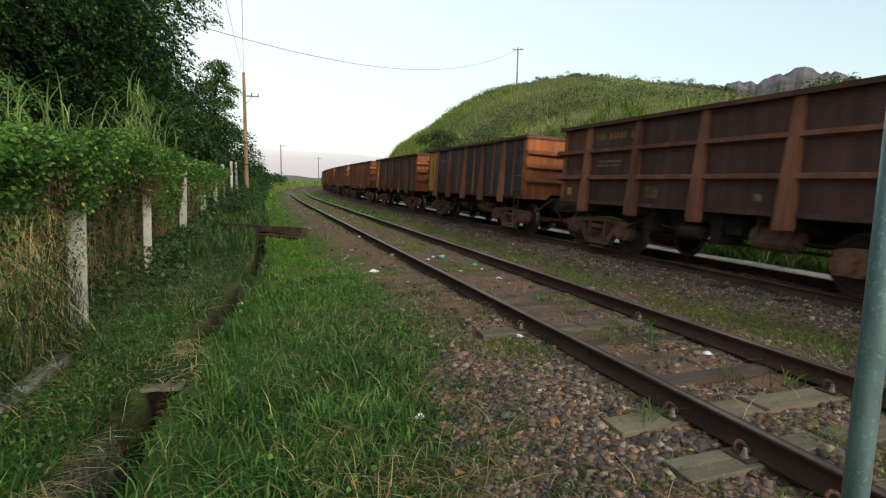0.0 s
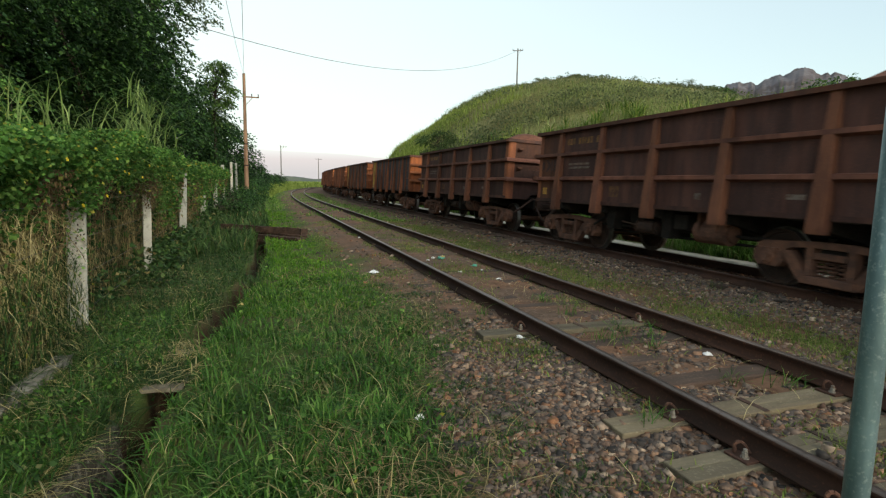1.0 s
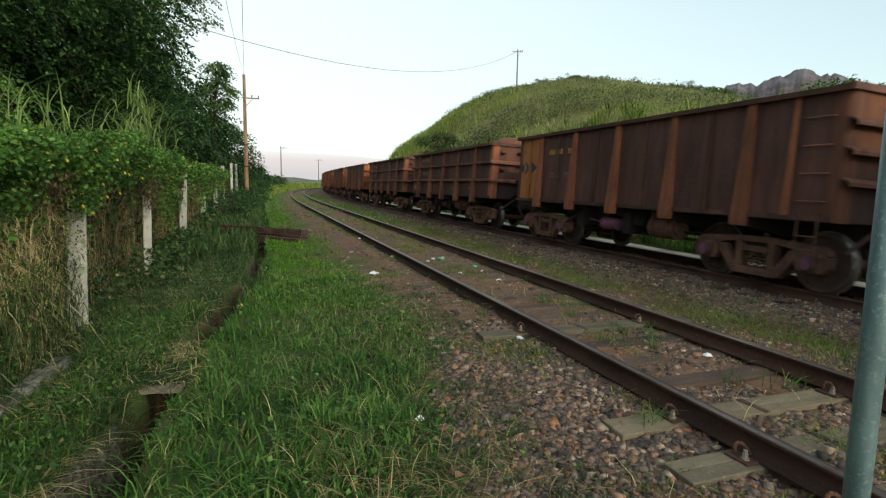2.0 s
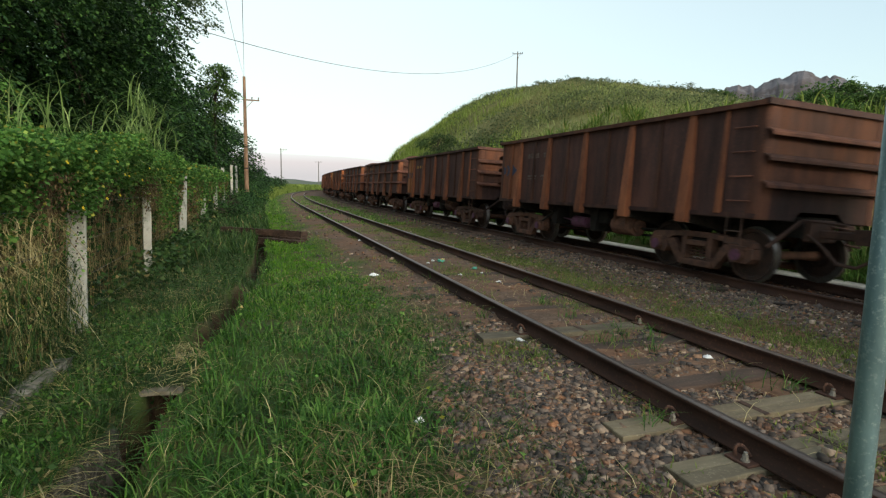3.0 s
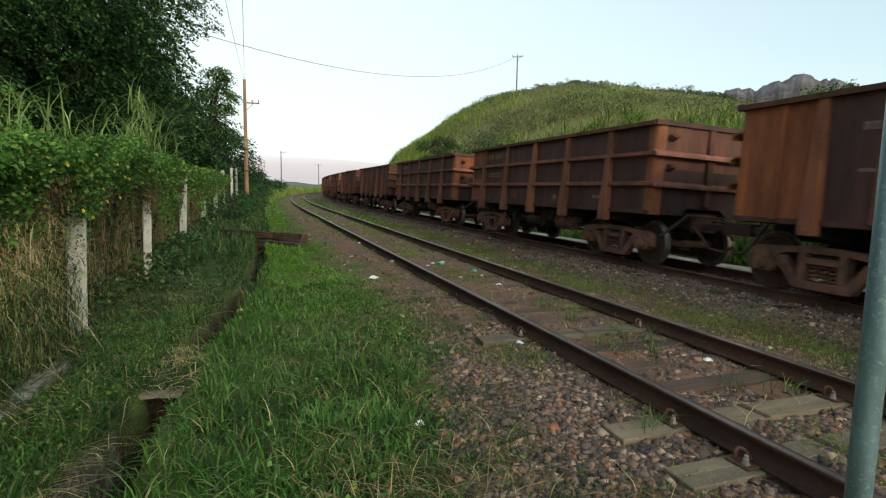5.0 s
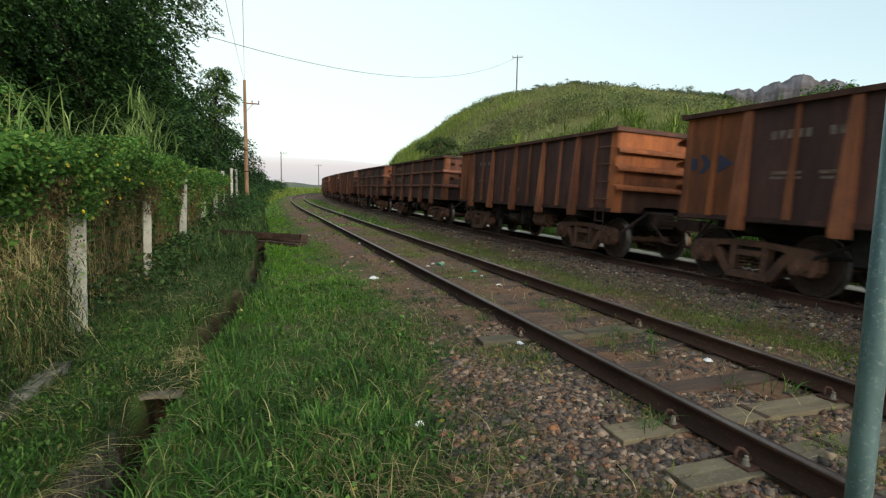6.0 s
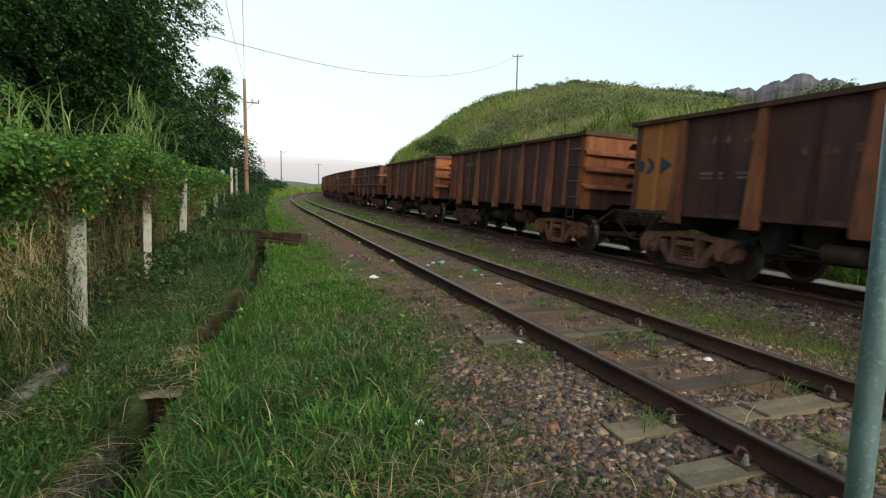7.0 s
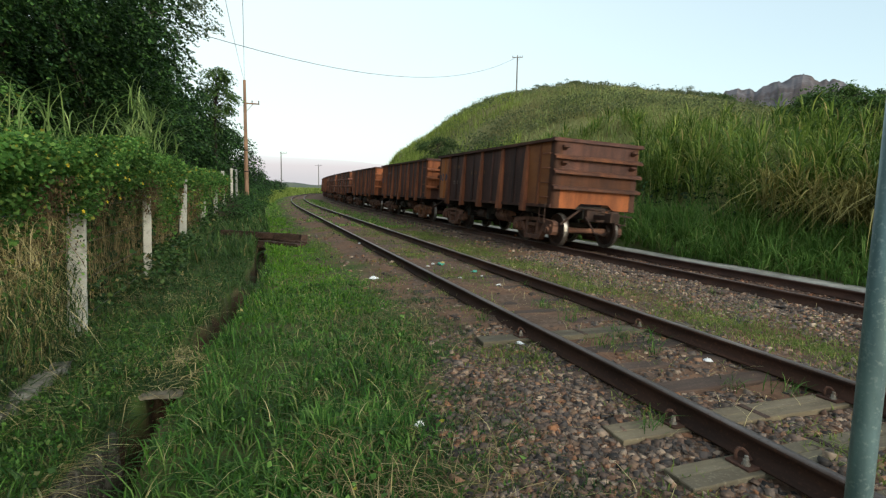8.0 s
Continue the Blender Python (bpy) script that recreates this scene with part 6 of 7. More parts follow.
x, y = rng.normal(-0.90, 0.22, n), rng.uniform(5.16, 6.5, n)
k = (lump(x * 3.1, y * 3.1, 33) > -0.15) | (rng.uniform(0, 1, n) < 0.25)
x, y = x[k], y[k]
n = len(x)
c = np.stack([x, y, np.maximum(ground_z(x, y), -0.325) + rng.uniform(0.0, 0.03, n)], -1)
blades("dead_grass_mat", c, rng.uniform(0.05, 0.16, n), rng.uniform(0.006, 0.012, n), rng.uniform(1.6, 3.2, n), STRAW, "mat of dead grass over the ditch slabs", "straw", arch=0.61)
n = 7000
c = np.stack([rng.uniform(-2.4, -1.93, n), rng.uniform(3.6, 7.6, n), rng.uniform(-0.3, 1.15, n)], -1)
c = c[rng.uniform(0, 1, n) < np.clip(0.55 + lump(c[:, 1] * 2.2, c[:, 2] * 2.2, 20), 0.05, 1) * np.clip((c[:, 2] + 0.6) / 1.4, 0.2, 1)]
n = len(c)
tagged(new("vine", leaf_mesh("vine", c, rng.uniform(0.03, 0.06, n), VINE, 0.5, 0.4)), "sparse vine leaves in the dry grass", "vine", kind="stuff")

n = 300
x, y = rng.normal(-1.44, 0.10, n), rng.uniform(2.9, 4.2, n)
c = np.stack([x + (y - 3.25) * 0.16, y, np.full(n, -0.375) + rng.uniform(0, 0.04, n)], -1)
blades("dry_straw", c, rng.uniform(0.08, 0.22, n), rng.uniform(0.004, 0.008, n), rng.uniform(1.4, 3.0, n), STRAW, "dry straw on the crumbling ditch edge", "straw", arch=0.6)

n = 900
y = rng.uniform(4.0, 5.0, n)
x = np.interp(y, DITCH_Y, DITCH_X) - rng.uniform(0.09, 0.26, n)
c = np.stack([x, y, ground_z(x, y) - 0.01], -1)
blades("verge_grass", c, rng.uniform(0.07, 0.2, n), rng.uniform(0.006, 0.012, n), rng.gamma(3, 0.3, n), WEEDS, "weedy grass on the lip of the ditch", way=rng.normal(0.4, 1.1, n), arch=0.6)

# ditch edging, cover slabs and the timber crossing
def rough_block(name, size, at, mat, label, category, seed):
    bm = bmesh.new()
    block(bm, -size[0] / 2, size[0] / 2, -size[1] / 2, size[1] / 2, 0, size[2])
    for axis in range(3):
        run = [e for e in bm.edges if abs((e.verts[0].co - e.verts[1].co)[axis]) > size[axis] * 0.9]
        bmesh.ops.subdivide_edges(bm, edges=run, cuts=int(min(max(size[axis] / 0.045, 2), 60)), use_grid_fill=True)
    rough = max(0.6, min(1.0, min(size) / 0.12))
    for v in bm.verts:
        v.co += (noise.noise_vector(v.co * 5 + Vector((seed, seed * 2, 0))) * 0.03 + noise.noise_vector(v.co * 17 + Vector((seed, 0, 3))) * 0.016) * rough
    ob = part(name, bm, mat)
    ob.matrix_basis = at
    return tagged(ob, label, category)


rough_block("kerb", (0.15, 2.6, 0.26), pose(-1.95, 4.75, -0.475, 0, 3, -4), CONCRETE, "low broken concrete kerb at the fence foot", "kerb", 1)
rough_block("ditch_wall", (0.20, 2.7, 0.52), pose(-1.37, 3.25, -0.885, 0, 0, -9), CONCRETE_MOSSY, "crumbling concrete edge of the ditch", "ditch edge", 2)
rough_block("cover_slab", (0.40, 0.56, 0.035), pose(-0.88, 5.43, -0.365, 0, 2, -4), CONCRETE_SLAB, "broken concrete slab bridging the ditch", "slab", 3)
rough_block("cover_slab", (0.44, 0.20, 0.05), pose(-0.96, 6.22, -0.365, 4, 2, -14), CONCRETE_SLAB, "pale concrete slab beside the ditch", "slab", 4)
for k, (dz, dx, dy) in enumerate(((0.06, 0, 0), (0.02, -0.25, -0.48), (0.25, -0.22, 0.10))):
    rough_block("timber", (4.2, 0.25, 0.21), pose(0.30 + dx, 19.1 + dy, -0.47 + dz, 3 - 4 * k, -1.0, -60 + 4 * k), TIMBER, "dark rotten timber laid across the ditch", "timber", 5 + k)["group"] = "timbers across the ditch"

bm = bmesh.new()
rod(bm, (0, 0, 0), (0, 0, 3.2), 0.030, 24)
rod(bm, (0, 0, 2.3), (0, 0, 2.34), 0.034, 24)
near_pole = part("steel_pole", bm, GALVANISED, smooth=True)
near_pole.matrix_basis = pose(1.482, 0.898, float(ground_z(1.482, 0.898)) - 0.05)
tagged(near_pole, "weathered galvanised steel tube post", "pole")

# ---- trees ----
def limb(bm, p, q, r0, r1, seg=7):
    p, q = Vector(p), Vector(q)
    mid = (p + q) / 2 + Vector((random.uniform(-.12, .12), random.uniform(-.12, .12), 0.06)) * (q - p).length
    rod(bm, p, mid, r0, seg, (r0 + r1) / 2)
    rod(bm, mid, q, (r0 + r1) / 2, seg, r1)


def tree(x, y, tall, low, rx, ry, clumps, per, leaf, mat, label, sparse=1.0, trunk=0.22, name="tree", category="tree", limbs=26, droop=0.5):
    """Tapered trunk, limbs to each clump, and a crown of separate leaves in uneven clumps."""
    z0 = float(ground_z(x, y)) - 0.1
    t = thing(name, label, category, "trees" if name == "tree" else "shrubs", at=Matrix.Translation((x, y, z0)))
    bm = bmesh.new()
    fork = low + (tall - low) * 0.25
    top = Vector((random.uniform(-.3, .3), random.uniform(-.3, .3), fork))
    limb(bm, (0, 0, 0), top, trunk, trunk * 0.65, 9)
    lead = Vector((0, 0, low + (tall - low) * 0.75))
    limb(bm, top, lead, trunk * 0.65, trunk * 0.2)
    pts = []
    for k in range(clumps):
        u = rng.normal(0, 1, 3)
        u /= np.linalg.norm(u)
        rad = rng.uniform(0.45, 1.0) ** 0.6
        c = np.array([u[0] * rx * rad, u[1] * ry * rad, (low + tall) / 2 + u[2] * (tall - low) / 2 * rad])
        pts.append(c)
        if k % max(1, clumps // limbs) == 0:
            s = top.lerp(lead, random.uniform(0, 0.9))
            limb(bm, s, Vector(c) * 0.93 + Vector((0, 0, 0.07 * c[2])), trunk * 0.28, trunk * 0.05, 5)
    pts = np.array(pts)
    part("trunk", bm, BARK, t)
    spread = np.array([rx, ry, (tall - low) / 2]).mean() * 0.17 * sparse
    k = max(1, per // 9)
    twig = np.repeat(pts, k, 0) + np.clip(rng.normal(0, 1, (clumps * k, 3)), -1.7, 1.7) * spread * np.array([1, 1, 0.6])
    way = np.arctan2(twig[:, 1], twig[:, 0]) + rng.normal(0, 0.9, len(twig))
    step = np.tile(np.arange(9) / 8.0, len(twig))
    way, at = np.repeat(way, 9), np.repeat(twig, 9, 0)
    d = np.stack([np.cos(way), np.sin(way), -0.25 - 0.45 * step], -1)
    at = at + d * (step * leaf * 2.6)[:, None] + rng.normal(0, leaf * 0.12, (len(at), 3))
    fan = way + np.tile(np.array([1.2, -1.2, 1.0, -1.0, 0.9, -0.9, 0.6, -0.6, 0.0]), len(twig)) + rng.normal(0, 0.2, len(way))
    part("crown", leaf_mesh("crown", at, rng.uniform(0.75, 1.15, len(at)) * leaf, mat, droop, 0.32, 0.4, fan), None, t)
    return t


tree(-8.5, 12.0, 11.5, 2.6, 4.6, 5.4, 175, 540, 0.105, TREE_DARK, "large dark green broadleaf tree overhanging the fence", trunk=0.3)
tree(-7.5, 20.0, 13.2, 1.2, 4.5, 5.0, 160, 500, 0.145, TREE_DARK, "dense dark green tree behind the vine fence", trunk=0.3)
tree(-6.9, 28.5, 9.6, 0.6, 3.9, 4.7, 110, 330, 0.175, TREE_DARK, "dense green tree beyond the fence", trunk=0.28)
tree(-4.9, 33.0, 18.0, 7.0, 2.7, 3.2, 84, 126, 0.17, TREE_LIGHT, "tall airy tree with fine greyish leaves", 0.62, trunk=0.11, limbs=84)
tree(-5.6, 39.0, 8.6, 0.4, 2.7, 3.4, 46, 190, 0.28, TREE_DARK, "dense low green tree beyond the fence", trunk=0.16)
tree(-2.75, 44.0, 10.5, 5.9, 1.05, 1.5, 34, 130, 0.20, BUSH_GREEN, "slender green tree beside the line", trunk=0.13)
tree(-4.6, 46.0, 8.4, 0.6, 2.0, 3.0, 46, 190, 0.26, TREE_DARK, "dense green tree behind the slender one", trunk=0.16)
tree(-5.5, 55.0, 9.5, 1.0, 3.6, 5.0, 50, 200, 0.28, TREE_DARK, "green tree in the row along the fence")
tree(-4.3, 72.0, 8.2, 0.6, 3.8, 5.0, 50, 180, 0.32, TREE_DARK, "rounded green tree far along the line")
tree(-3.6, 98.0, 6.0, 0.3, 4.2, 6.0, 40, 180, 0.36, TREE_DARK, "low green trees at the end of the fence")
tree(-9.3, 25.5, 14.0, 2.0, 4.6, 4.6, 80, 108, 0.36, TREE_DARK, "tall dark tree in the thicket", trunk=0.26)
tree(-12.5, 9.0, 12.5, 0.5, 5.5, 6.0, 60, 110, 0.46, TREE_DARK, "dark tree standing further back")
tree(-12.0, 22.0, 13.5, 0.5, 5.6, 6.5, 70, 110, 0.48, TREE_DARK, "dark tree standing further back")
tree(-11.0, 38.0, 12.0, 0.5, 5.0, 6.5, 70, 110, 0.5, TREE_DARK, "dark tree standing further back")
for bx, by, bh in SIDE_BUSHES:
    tree(bx, by, bh, 1.3, 0.8, 1.3, 30, 135, 0.085, VINE, "light green leafy bush rising behind the fence", 1.2, 0.05, "bush", "bush")
for sx, sy, sh in ((-1.9, 44.0, 1.0), (-1.5, 51.0, 1.0), (-1.3, 63.0, 2.0), (-1.0, 72.0, 2.0), (-0.6, 84.0, 2.2), (0.0, 100.0, 2.4), (1.5, 118.0, 2.6), (3.6, 140.0, 3.2), (-1.9, 29.0, 1.0), (-1.6, 36.0, 1.2)):
    tree(sx, sy, sh, 0.1, 1.2 + sy * 0.012, 3.0, 26, 110, 0.07 + sy * 0.0018, TREE_DARK, "low green bush on the verge", 1.3, 0.05, "bush", "bush")

# ---- grassy bank and hill beyond the train ----
def bank_keep(x, y):
    return np.clip(0.65 + 0.5 * lump(x * 0.6, y * 0.6, 71), 0.1, 1)


def tussocks(n, per, x0, x1, y0, y1, keep, near, fade, spot):
    """Clumps of blades: each clump's foot, and the places, sizes and directions of its blades."""
    c = scatter(n, x0, x1, y0, y1, keep, near)
    grow = rng.uniform(0.65, 1.2, len(c))
    grow = grow * np.interp(c[:, 1], [20, 34], [1.0, fade]) * (1 + 0.28 * lump(c[:, 0] * 0.42, c[:, 1] * 0.42, 25))
    b = np.repeat(c, per, 0)
    way = rng.uniform(0, math.tau, len(b))
    off = np.abs(rng.normal(0, spot, len(b)))
    b[:, 0] += np.cos(way) * off
    b[:, 1] += np.sin(way) * off
    return b, np.repeat(grow, per), way + rng.normal(0, 0.35, len(b))


b, grow, way = tussocks(1900, 16, 11.6, 14.0, 2.0, 46, bank_keep, 1.35, 1.0, 0.12)
tall = np.interp(b[:, 0] - bend_off(b[:, 1]), [11.6, 12.1, 13.2], [0.55, 1.05, 1.3]) * grow * rng.uniform(0.65, 1.1, len(b))
blades("bank_grass", b, tall, rng.uniform(0.018, 0.034, len(b)), rng.gamma(4.0, 0.16, len(b)), LUSH_GRASS, "lush arching grass beside the walkway", way=way, levels=3, arch=0.62)


def cane_keep(x, y):
    return np.clip(0.50 + 1.1 * lump(x * 0.5, y * 0.5, 72), 0.03, 1)


def cane_sheet(n, stems, leaves, x0, x1, y0, y1, high, wide, near):
    """Stands of cane: upright stems, and long leaves that arch over from them at every height."""
    b, grow, way = tussocks(n, stems, x0, x1, y0, y1, cane_keep, near, 0.5, 0.20)
    blades("cane_stems", b, high * grow * rng.uniform(0.8, 1.05, len(b)), np.full(len(b), wide * 0.6), rng.gamma(2.0, 0.06, len(b)), CANE, "tall upright cane stems on the bank", "tall grass", levels=2)
    b, grow, way = tussocks(n, leaves, x0, x1, y0, y1, cane_keep, near, 0.5, 0.30)
    b[:, 2] += high * grow * rng.beta(1.7, 1.3, len(b)) * 0.85
    blades("cane_leaves", b, rng.uniform(0.6, 1.25, len(b)), rng.uniform(0.7, 1.3, len(b)) * wide, rng.gamma(4.0, 0.22, len(b)), CANE, "arching leaves of tall cane grass on the bank", "tall grass", way=way, levels=4, arch=0.7)


cane_sheet(400, 5, 84, 13.9, 17.0, 2.0, 38, 2.55, 0.042, 1.3)
cane_sheet(230, 5, 64, 17.0, 25.0, 4.0, 34, 2.3, 0.055, 1.0)
# dark leaves added low in the cane to stand in for its shade
b = scatter(9000, 13.7, 19.0, 2.0, 45, None, 1.2)
b[:, 2] += rng.uniform(0.1, 1.3, len(b))
tagged(new("bank_undergrowth", leaf_mesh("bank_undergrowth", b, rng.uniform(0.10, 0.2, len(b)), TREE_DARK, 0.4)), "dark undergrowth deepening the shade beneath the cane grass", "undergrowth", kind="stuff")
b, grow, way = tussocks(34, 54, 13.5, 14.3, 6.0, 12.2, None, 1.0, 1.0, 0.22)
b[:, 2] += rng.uniform(0.9, 1.8, len(b)) * grow
blades("dry_cane", b, rng.uniform(0.6, 1.2, len(b)), rng.uniform(0.020, 0.040, len(b)), rng.gamma(4.0, 0.28, len(b)), CANE_DRY, "dry yellowed leaves hanging in the cane grass", "dry grass", way=way, levels=4, arch=1.0)
b = scatter(45000, 19.5, 42, 4, 75, lambda x, y: np.clip(0.5 + 0.7 * lump(x * 0.22, y * 0.22, 75), 0.05, 1))
blades("slope_grass", b, rng.uniform(0.35, 0.95, len(b)), rng.uniform(0.03, 0.06, len(b)), rng.gamma(2.6, 0.24, len(b)), HILL_GRASS, "rank grass on the lower hillside", levels=2)


def hill_scatter(n, a0, a1, s0, s1, share):
    a = rng.uniform(a0, a1, n)
    d = np.interp(a, CREST_A, CREST_D)
    r = d * rng.uniform(s0, s1, n) ** 0.6
    x, y = r * np.sin(np.radians(a)), r * np.cos(np.radians(a))
    k = (x - bend_off(y) > 14) & (rng.uniform(0, 1, n) < share(x, y))
    return np.stack([x[k], y[k], ground_z(x[k], y[k]) - 0.05], -1)


b = hill_scatter(92000, 12.5, 62, 0.12, 1.06, lambda x, y: np.clip(0.5 + 0.6 * lump(x * 0.15, y * 0.15, 76), 0.1, 1))
blades("hill_grass", b, rng.uniform(0.15, 0.45, len(b)), rng.uniform(0.05, 0.11, len(b)), rng.gamma(2.6, 0.28, len(b)), HILL_GRASS, "tall rough grass covering the hill", levels=2)
b = hill_scatter(30000, 12.4, 27, 0.10, 1.03, lambda x, y: np.clip(1.1 + 0.5 * lump(x * 0.2, y * 0.2, 26) - np.hypot(x, y) / 220 - np.clip((np.degrees(np.arctan2(x, y)) - 18) / 10, 0, 0.6), 0, 1))
blades("hill_grass", b, rng.uniform(0.5, 1.25, len(b)), rng.uniform(0.05, 0.10, len(b)), rng.gamma(2.6, 0.18, len(b)), FAR_GRASS, "bright tall grass on the flank of the hill", levels=2)
b = hill_scatter(15000, 26, 52, 0.08, 0.50, lambda x, y: np.clip(0.45 + 0.8 * lump(x * 0.16, y * 0.16, 27), 0, 1))
blades("hill_grass", b, rng.uniform(0.4, 1.1, len(b)), rng.uniform(0.05, 0.10, len(b)), rng.gamma(2.6, 0.2, len(b)), HILL_GREEN, "green grass low on the hill", levels=2)
b = hill_scatter(900, 17, 46, 0.86, 0.99, lambda x, y: np.clip(0.4 + 0.8 * lump(x * 0.2, y * 0.2, 30), 0.05, 1))
blades("crest_stalks", b, rng.uniform(0.6, 1.7, len(b)), rng.uniform(0.05, 0.10, len(b)), rng.gamma(3, 0.12, len(b)), SCRUB, "feathery stalks along the hill crest", levels=3)
b = hill_scatter(2600, 18, 60, 0.25, 1.03, lambda x, y: np.clip(lump(x * 0.09, y * 0.09, 77) + 0.25, 0.06, 1))
at = np.repeat(b, 40, 0) + np.clip(rng.normal(0, 1, (len(b) * 40, 3)), -1.6, 1.6) * np.array([0.7, 0.7, 0.24])
at[:, 2] += 0.4
tagged(new("hill_scrub", leaf_mesh("hill_scrub", at, rng.uniform(0.14, 0.28, len(at)), SCRUB, 0.2)), "dark green scrub scattered over the hill", "scrub", kind="stuff")
for a, r, h in [(18.4, 54, 4.6)] + [(42.9, 0, 2.4), (46.7, 0, 1.4)] + [(rng.uniform(28, 44), 0, rng.uniform(1.1, 2.4)) for _ in range(52)] + [(rng.uniform(17, 27), 0, rng.uniform(0.5, 0.95)) for _ in range(9)]:
    r = r or float(np.interp(a, CREST_A, CREST_D)) * rng.uniform(0.90, 0.985)
    big = h > 4
    x, y = r * math.sin(radians(a)), r * math.cos(radians(a))
    if big:
        tree(x, y, 3.2, 0.2, 2.0, 1.6, 44, 190, 0.15, SCRUB_DARK, "dark spreading shrub on the hillside", 1.0, 0.07, "shrub", "shrub")
    else:
        tree(x, y, h, 0.2, h * 0.45, h * 0.45, 14, 63, 0.15, SCRUB, "small shrub on the hill crest", 1.15, 0.04, "shrub", "shrub")
x, y = 88 * math.sin(radians(45.5)), 88 * math.cos(radians(45.5))
tree(x, y, 16.3 - float(ground_z(x, y)), 0.2, 2.0, 1.6, 40, 150, 0.22, BUSH_GREEN, "leafy green bush on the shoulder of the hill", 1.1, 0.08, "bush", "bush")
for a, r, h, wide, mat, label in ((53.5, 37, 7.3, 1.7, BUSH_GREEN, "dark leafy tree standing on the bank above the cane"), (55.0, 36, 7.55, 1.9, BUSH_GREEN, "dark leafy tree standing on the bank above the cane"),
                                  (56.6, 34, 6.6, 1.3, BUSH_GREEN, "low leafy tree on the bank above the cane"), (58.2, 36, 7.2, 1.2, TREE_LIGHT, "pale airy tree on the bank above the cane")):
    x, y = r * math.sin(radians(a)), r * math.cos(radians(a))
    tree(x, y, h - float(ground_z(x, y)) + 0.1, 0.4, wide, wide, 44, 190, 0.16, mat, label, 1.1, 0.12)

# ---- poles and wires ----
def power_pole(x, y, z, tall, arm, label, mat, r=0.14, arm_z=None):
    p = thing("utility_pole", label, "utility pole", "utility poles", at=pose(x, y, z, 0, 0, arm[1]))
    bm = bmesh.new()
    rod(bm, (0, 0, 0), (0, 0, tall), r, 10, r * 0.65)
    part("shaft", bm, mat, p)
    bm = bmesh.new()
    z1 = arm_z or tall - 0.4
    block(bm, arm[2] if len(arm) > 2 else -arm[0], arm[0], -0.06, 0.06, z1 - 0.06, z1 + 0.06)
    part("crossarm", bm, mat, p)
    bm = bmesh.new()
    rod(bm, (r * 0.6, 0.03, z1 - 0.75), (arm[0] * 0.55, 0.03, z1 - 0.05), 0.03, 6)
    part("brace", bm, mat, p)
    for z in (tall * 0.24, tall * 0.42) if mat is POLE_WOOD else ():
        bm = bmesh.new()
        rod(bm, (0, 0, z - 0.06), (0, 0, z + 0.06), r * 1.03, 10, r * 1.01)
        part("band", bm, WHEEL_STEEL, p, "dark iron band")
    for e in ((arm[2] if len(arm) > 2 else -arm[0]) * 0.95, arm[0] * 0.5, arm[0] * 0.95):
        bm = bmesh.new()
        rod(bm, (e, 0, z1 + 0.06), (e, 0, z1 + 0.30), 0.05, 8, 0.07)
        part("insulator", bm, POLE_GREY, p)
    return p


power_pole(-1.04, 57.0, 0.2, 11.6, (1.35, 0, -0.1), "weathered brown utility pole with short crossarm", POLE_WOOD, 0.21, 9.4)
power_pole(6.6, 166.0, -0.2, 12.0, (1.6, 0, -0.2), "distant grey utility pole", POLE_GREY, 0.2)
power_pole(27.0, 258.0, -0.2, 12.4, (1.6, 0), "far grey utility pole", POLE_GREY, 0.25)
tx, ty = 104 * math.sin(radians(26.41)), 104 * math.cos(radians(26.41))
tower_z = float(ground_z(tx, ty))
power_pole(tx, ty, tower_z - 0.5, 26.69 - tower_z + 0.5, (0.95, -26), "slim grey utility pole with crossarm on the hill", POLE_GREY, 0.17)


def cable(p, q, sag, r, label, n=24):
    p, q = Vector(p), Vector(q)
    pts = [p.lerp(q, k / n) - Vector((0, 0, 4 * sag * (k / n) * (1 - k / n))) for k in range(n + 1)]
    bm = bmesh.new()
    for a, b2 in zip(pts, pts[1:]):
        rod(bm, a, b2, r, 5)
    return tagged(part("cable", bm, WIRE), label, "cable", "overhead cables")


cable((-6.0, 38.0, 11.6), (tx, ty, 26.4), 3.6, 0.024, "dark overhead cable sagging across the sky")
cable((-1.04, 57.0, 11.8), (-0.36, 20.0, 8.3), 0.25, 0.012, "thin overhead wire above the track")
cable((-0.36, 20.0, 8.3), (0.2, -15.0, 7.2), 0.25, 0.012, "thin overhead wire above the track")
cable((-1.0, 57.0, 11.6), (-1.0, 20.0, 8.2), 0.25, 0.010, "thin overhead wire beside the track")
cable((-1.0, 20.0, 8.2), (-1.2, -15.0, 7.2), 0.25, 0.010, "thin overhead wire beside the track")

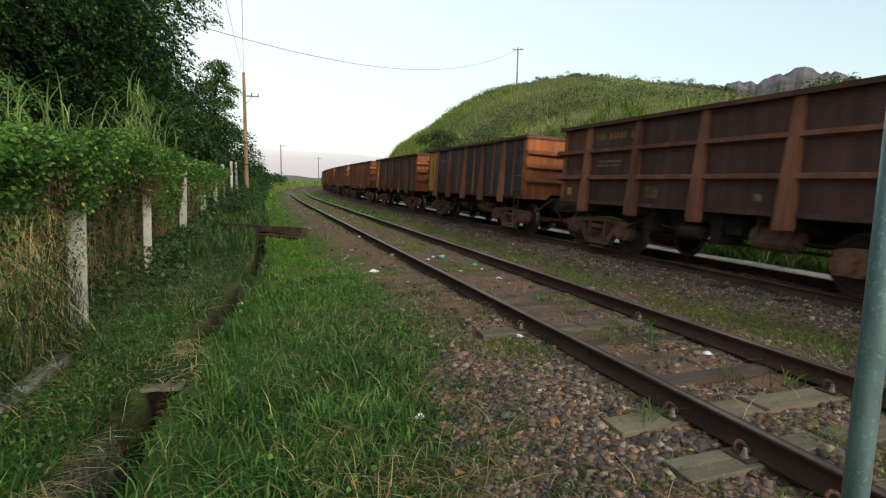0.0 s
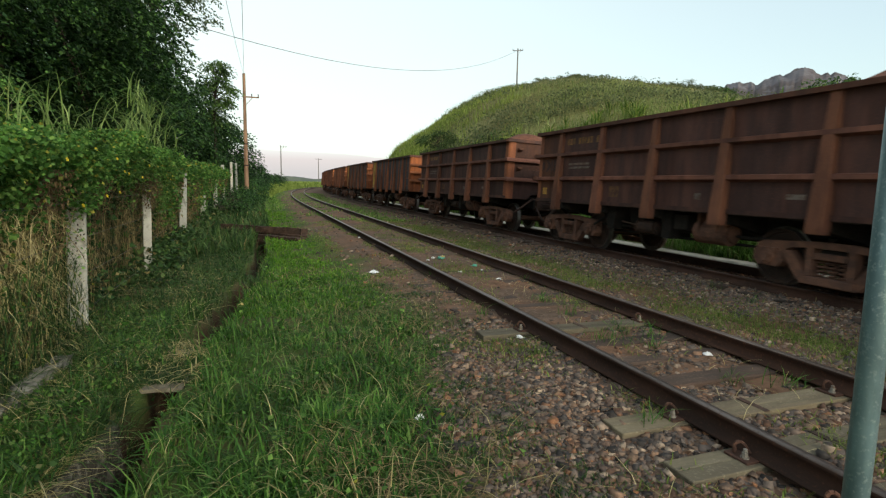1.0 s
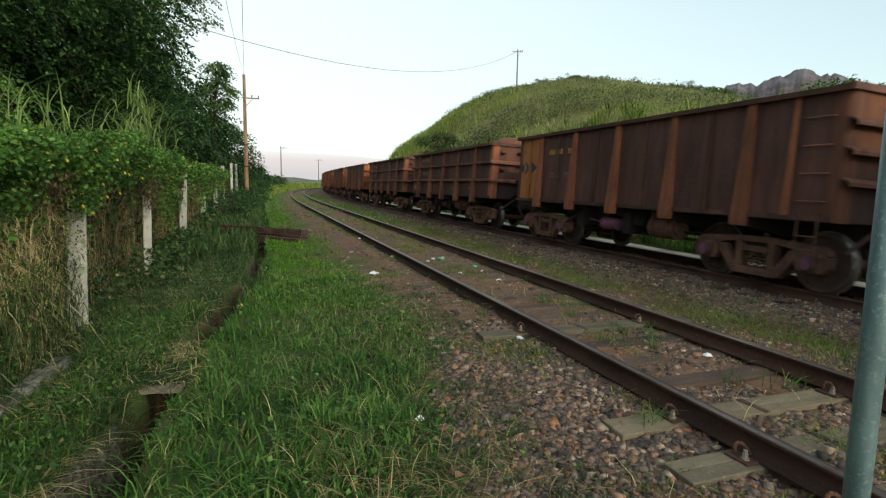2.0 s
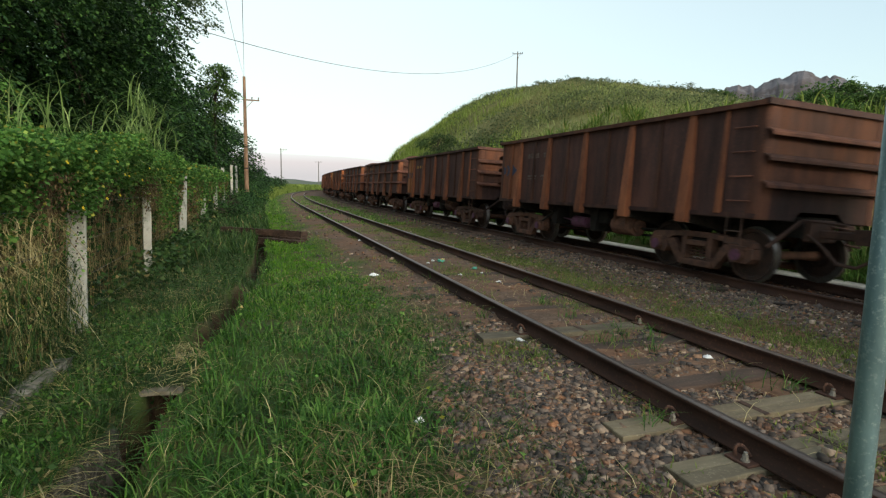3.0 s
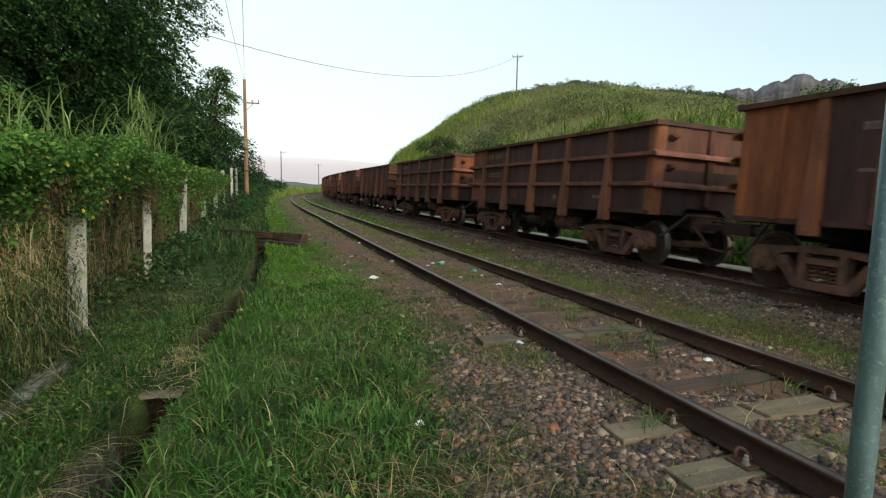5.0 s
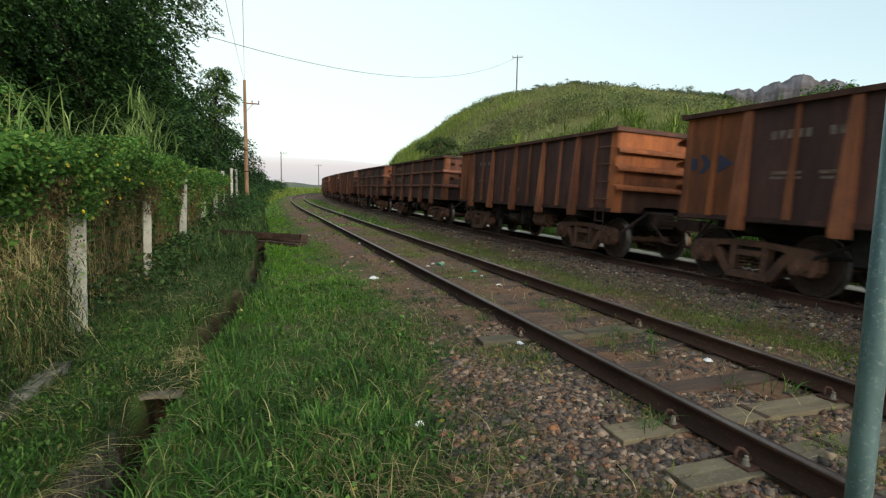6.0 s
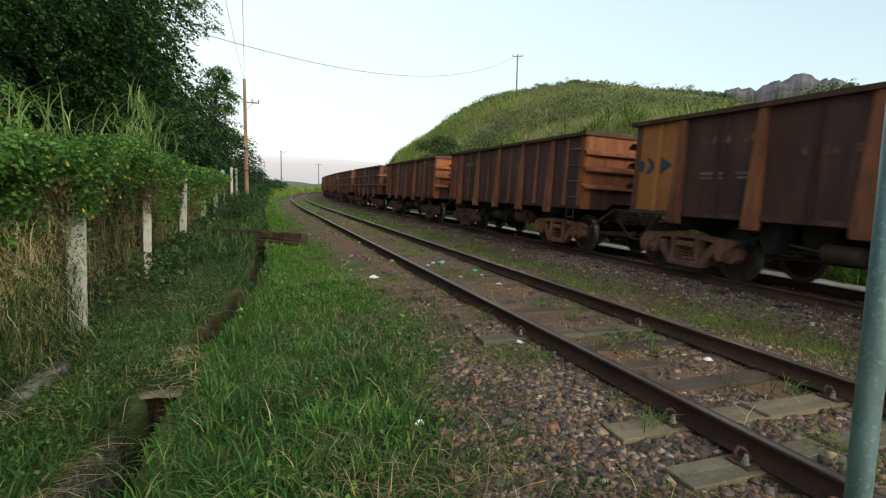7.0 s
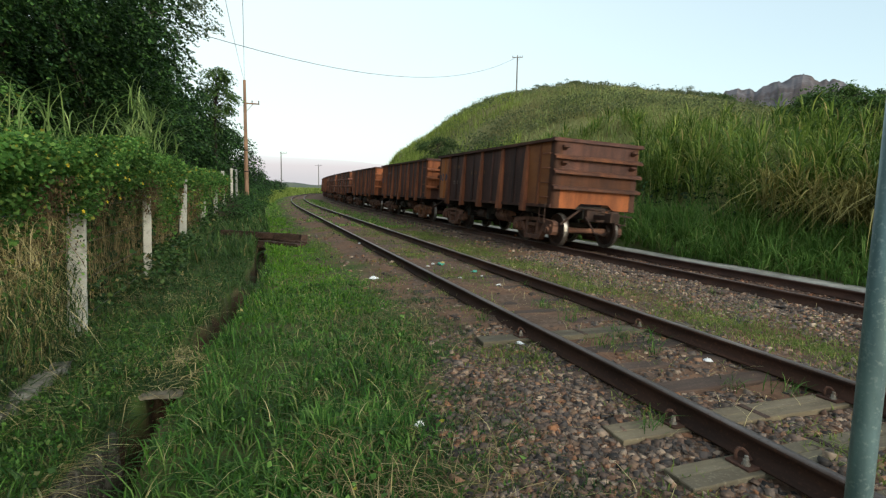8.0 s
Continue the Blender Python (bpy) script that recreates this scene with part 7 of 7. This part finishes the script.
# ---- distance ----
def far_ridge(name, bearings, tans, r0, r1, mat, label, seed, rough, kind="structure"):
    a = np.linspace(bearings[0], bearings[-1], 360)
    t = np.interp(a, bearings, tans)
    rr = np.linspace(0, 1, 26)
    A, R = np.meshgrid(a, rr)
    r = r0 + (r1 - r0) * R
    h = t[None] * (r0 + (r1 - r0) * 0.588) * np.sin(np.clip(R * 1.7, 0, 1) * math.pi / 2) ** 0.8 * np.where(R > 0.6, 1 - (R - 0.6) * 0.8, 1)
    top = rough * r0 * (lump(A * 1.3, R * 4, seed) + 0.5 * lump(A * 3.1, R * 9, seed + 1) + 0.4 * lump(A * 7.0, R * 18, seed + 2) + 0.25 * lump(A * 15.0, R * 30, seed + 3))
    z = np.maximum(h + top * np.clip(R * 3, 0, 1), -3) * np.where(R > 0.02, 1, 0) - 2
    co = np.stack([r * np.sin(np.radians(A)), r * np.cos(np.radians(A)), z], -1)
    i = np.arange(co.shape[0] * co.shape[1]).reshape(co.shape[:2])
    f = np.stack([i[:-1, :-1], i[:-1, 1:], i[1:, 1:], i[1:, :-1]], -1).reshape(-1, 4)
    return tagged(new(name, np_mesh(name, co, [f], mat)), label, "hills", kind=kind)


FAR_GREEN = worn("far wooded hills", (0.075, 0.095, 0.075), (0.11, 0.125, 0.085), (0.09, 0.10, 0.08), 0.01, 0.95, fine=0.05)
far_ridge("backdrop", [-12, -4, 0, 1.3, 3.5, 5.8, 8.0, 11, 18], [0.010, 0.012, 0.0135, 0.013, 0.012, 0.008, 0.012, 0.012, 0.008], 700, 1000, FAR_GREEN, "low wooded hills on the horizon", 81, 0.0006)
far_ridge("backdrop", [38, 42, 43, 44.3, 46.2, 47.9, 48.4, 49.9, 50.9, 52.0, 53.3, 54.4, 55.2, 58, 66, 80], [0.08, 0.137, 0.156, 0.157, 0.165, 0.167, 0.162, 0.173, 0.179, 0.181, 0.170, 0.166, 0.159, 0.13, 0.08, 0.03], 1300, 2100, ROCK, "bare grey rock mountain behind the hill", 84, 0.0062)
# Added ridge gives off light itself, to paint the lilac haze above the horizon.
HAZE, hn, hl, hb = material("glowing lilac dusk haze")
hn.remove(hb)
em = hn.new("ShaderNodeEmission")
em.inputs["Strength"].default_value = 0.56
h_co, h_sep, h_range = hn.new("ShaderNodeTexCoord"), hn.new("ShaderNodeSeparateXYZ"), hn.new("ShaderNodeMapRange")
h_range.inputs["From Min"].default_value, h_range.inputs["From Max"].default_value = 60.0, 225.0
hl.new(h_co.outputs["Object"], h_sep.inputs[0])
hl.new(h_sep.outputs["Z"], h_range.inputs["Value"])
# glow whitens with height so its upper edge melts into the sky
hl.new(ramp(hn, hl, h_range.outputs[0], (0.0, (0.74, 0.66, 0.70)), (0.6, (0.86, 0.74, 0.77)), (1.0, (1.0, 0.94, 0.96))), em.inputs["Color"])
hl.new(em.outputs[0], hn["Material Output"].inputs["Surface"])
far_ridge("backdrop", [-25, -6, -0.3, 2.4, 5.8, 9.2, 13.3, 18], [0.048, 0.055, 0.055, 0.053, 0.052, 0.050, 0.044, 0.03], 4000, 4400, HAZE, "glowing ridge standing in for lilac haze low in the sky", 88, 0.0004)


# ---- single stones lying on the ballast nearest the path ----
def loose_stone_meshes(count):
    out = []
    for k in range(count):
        bm = bmesh.new()
        for _ in range(9):
            u = Vector((random.uniform(-1, 1), random.uniform(-1, 1), random.uniform(-1, 1))).normalized()
            bm.verts.new((u.x, u.y * random.uniform(0.6, 1.0), u.z * 0.62))
        hull = bmesh.ops.convex_hull(bm, input=bm.verts[:])
        bmesh.ops.delete(bm, geom=[v for v in hull["geom_interior"] if isinstance(v, bmesh.types.BMVert)], context="VERTS")
        out.append(mesh_of("stone", bm, LOOSE_STONE))
    return out


random.seed(33)
STONES = loose_stone_meshes(12)
laid = 0
while laid < 290:
    x, y = random.uniform(1.25, 2.95), random.uniform(2.1, 4.9)
    on_sleeper = x > 2.3 and min(abs(y - k) for k in (1.84, 2.45, 3.06)) < 0.17
    if on_sleeper or random.random() > float(stone_keep(np.array([x]), np.array([y]))[0]):
        continue
    size = random.choice((0.020, 0.024, 0.028, 0.034))
    st = part("stone", STONES[laid % 12], None, ground)
    st.matrix_basis = pose(x, y, float(ground_z(x, y)) + size * 0.45, random.uniform(-25, 25), random.uniform(-25, 25), random.uniform(0, 360)) @ Matrix.Scale(size, 4)
    laid += 1


# ---- what moves: the train rolls away along the far track ----
def motions():
    for n, (w, axles) in enumerate(TRAIN):
        walk(w, [(0.5 * k, wagon_pose(n, 0.5 * k)) for k in range(17)])
        if n < 10:
            for a in axles:
                x, y, z = a.location
                walk(a, [(k / 30, pose(x, y, z, -math.degrees(SPEED / 0.46) * k / 30)) for k in range(241)])


motions()
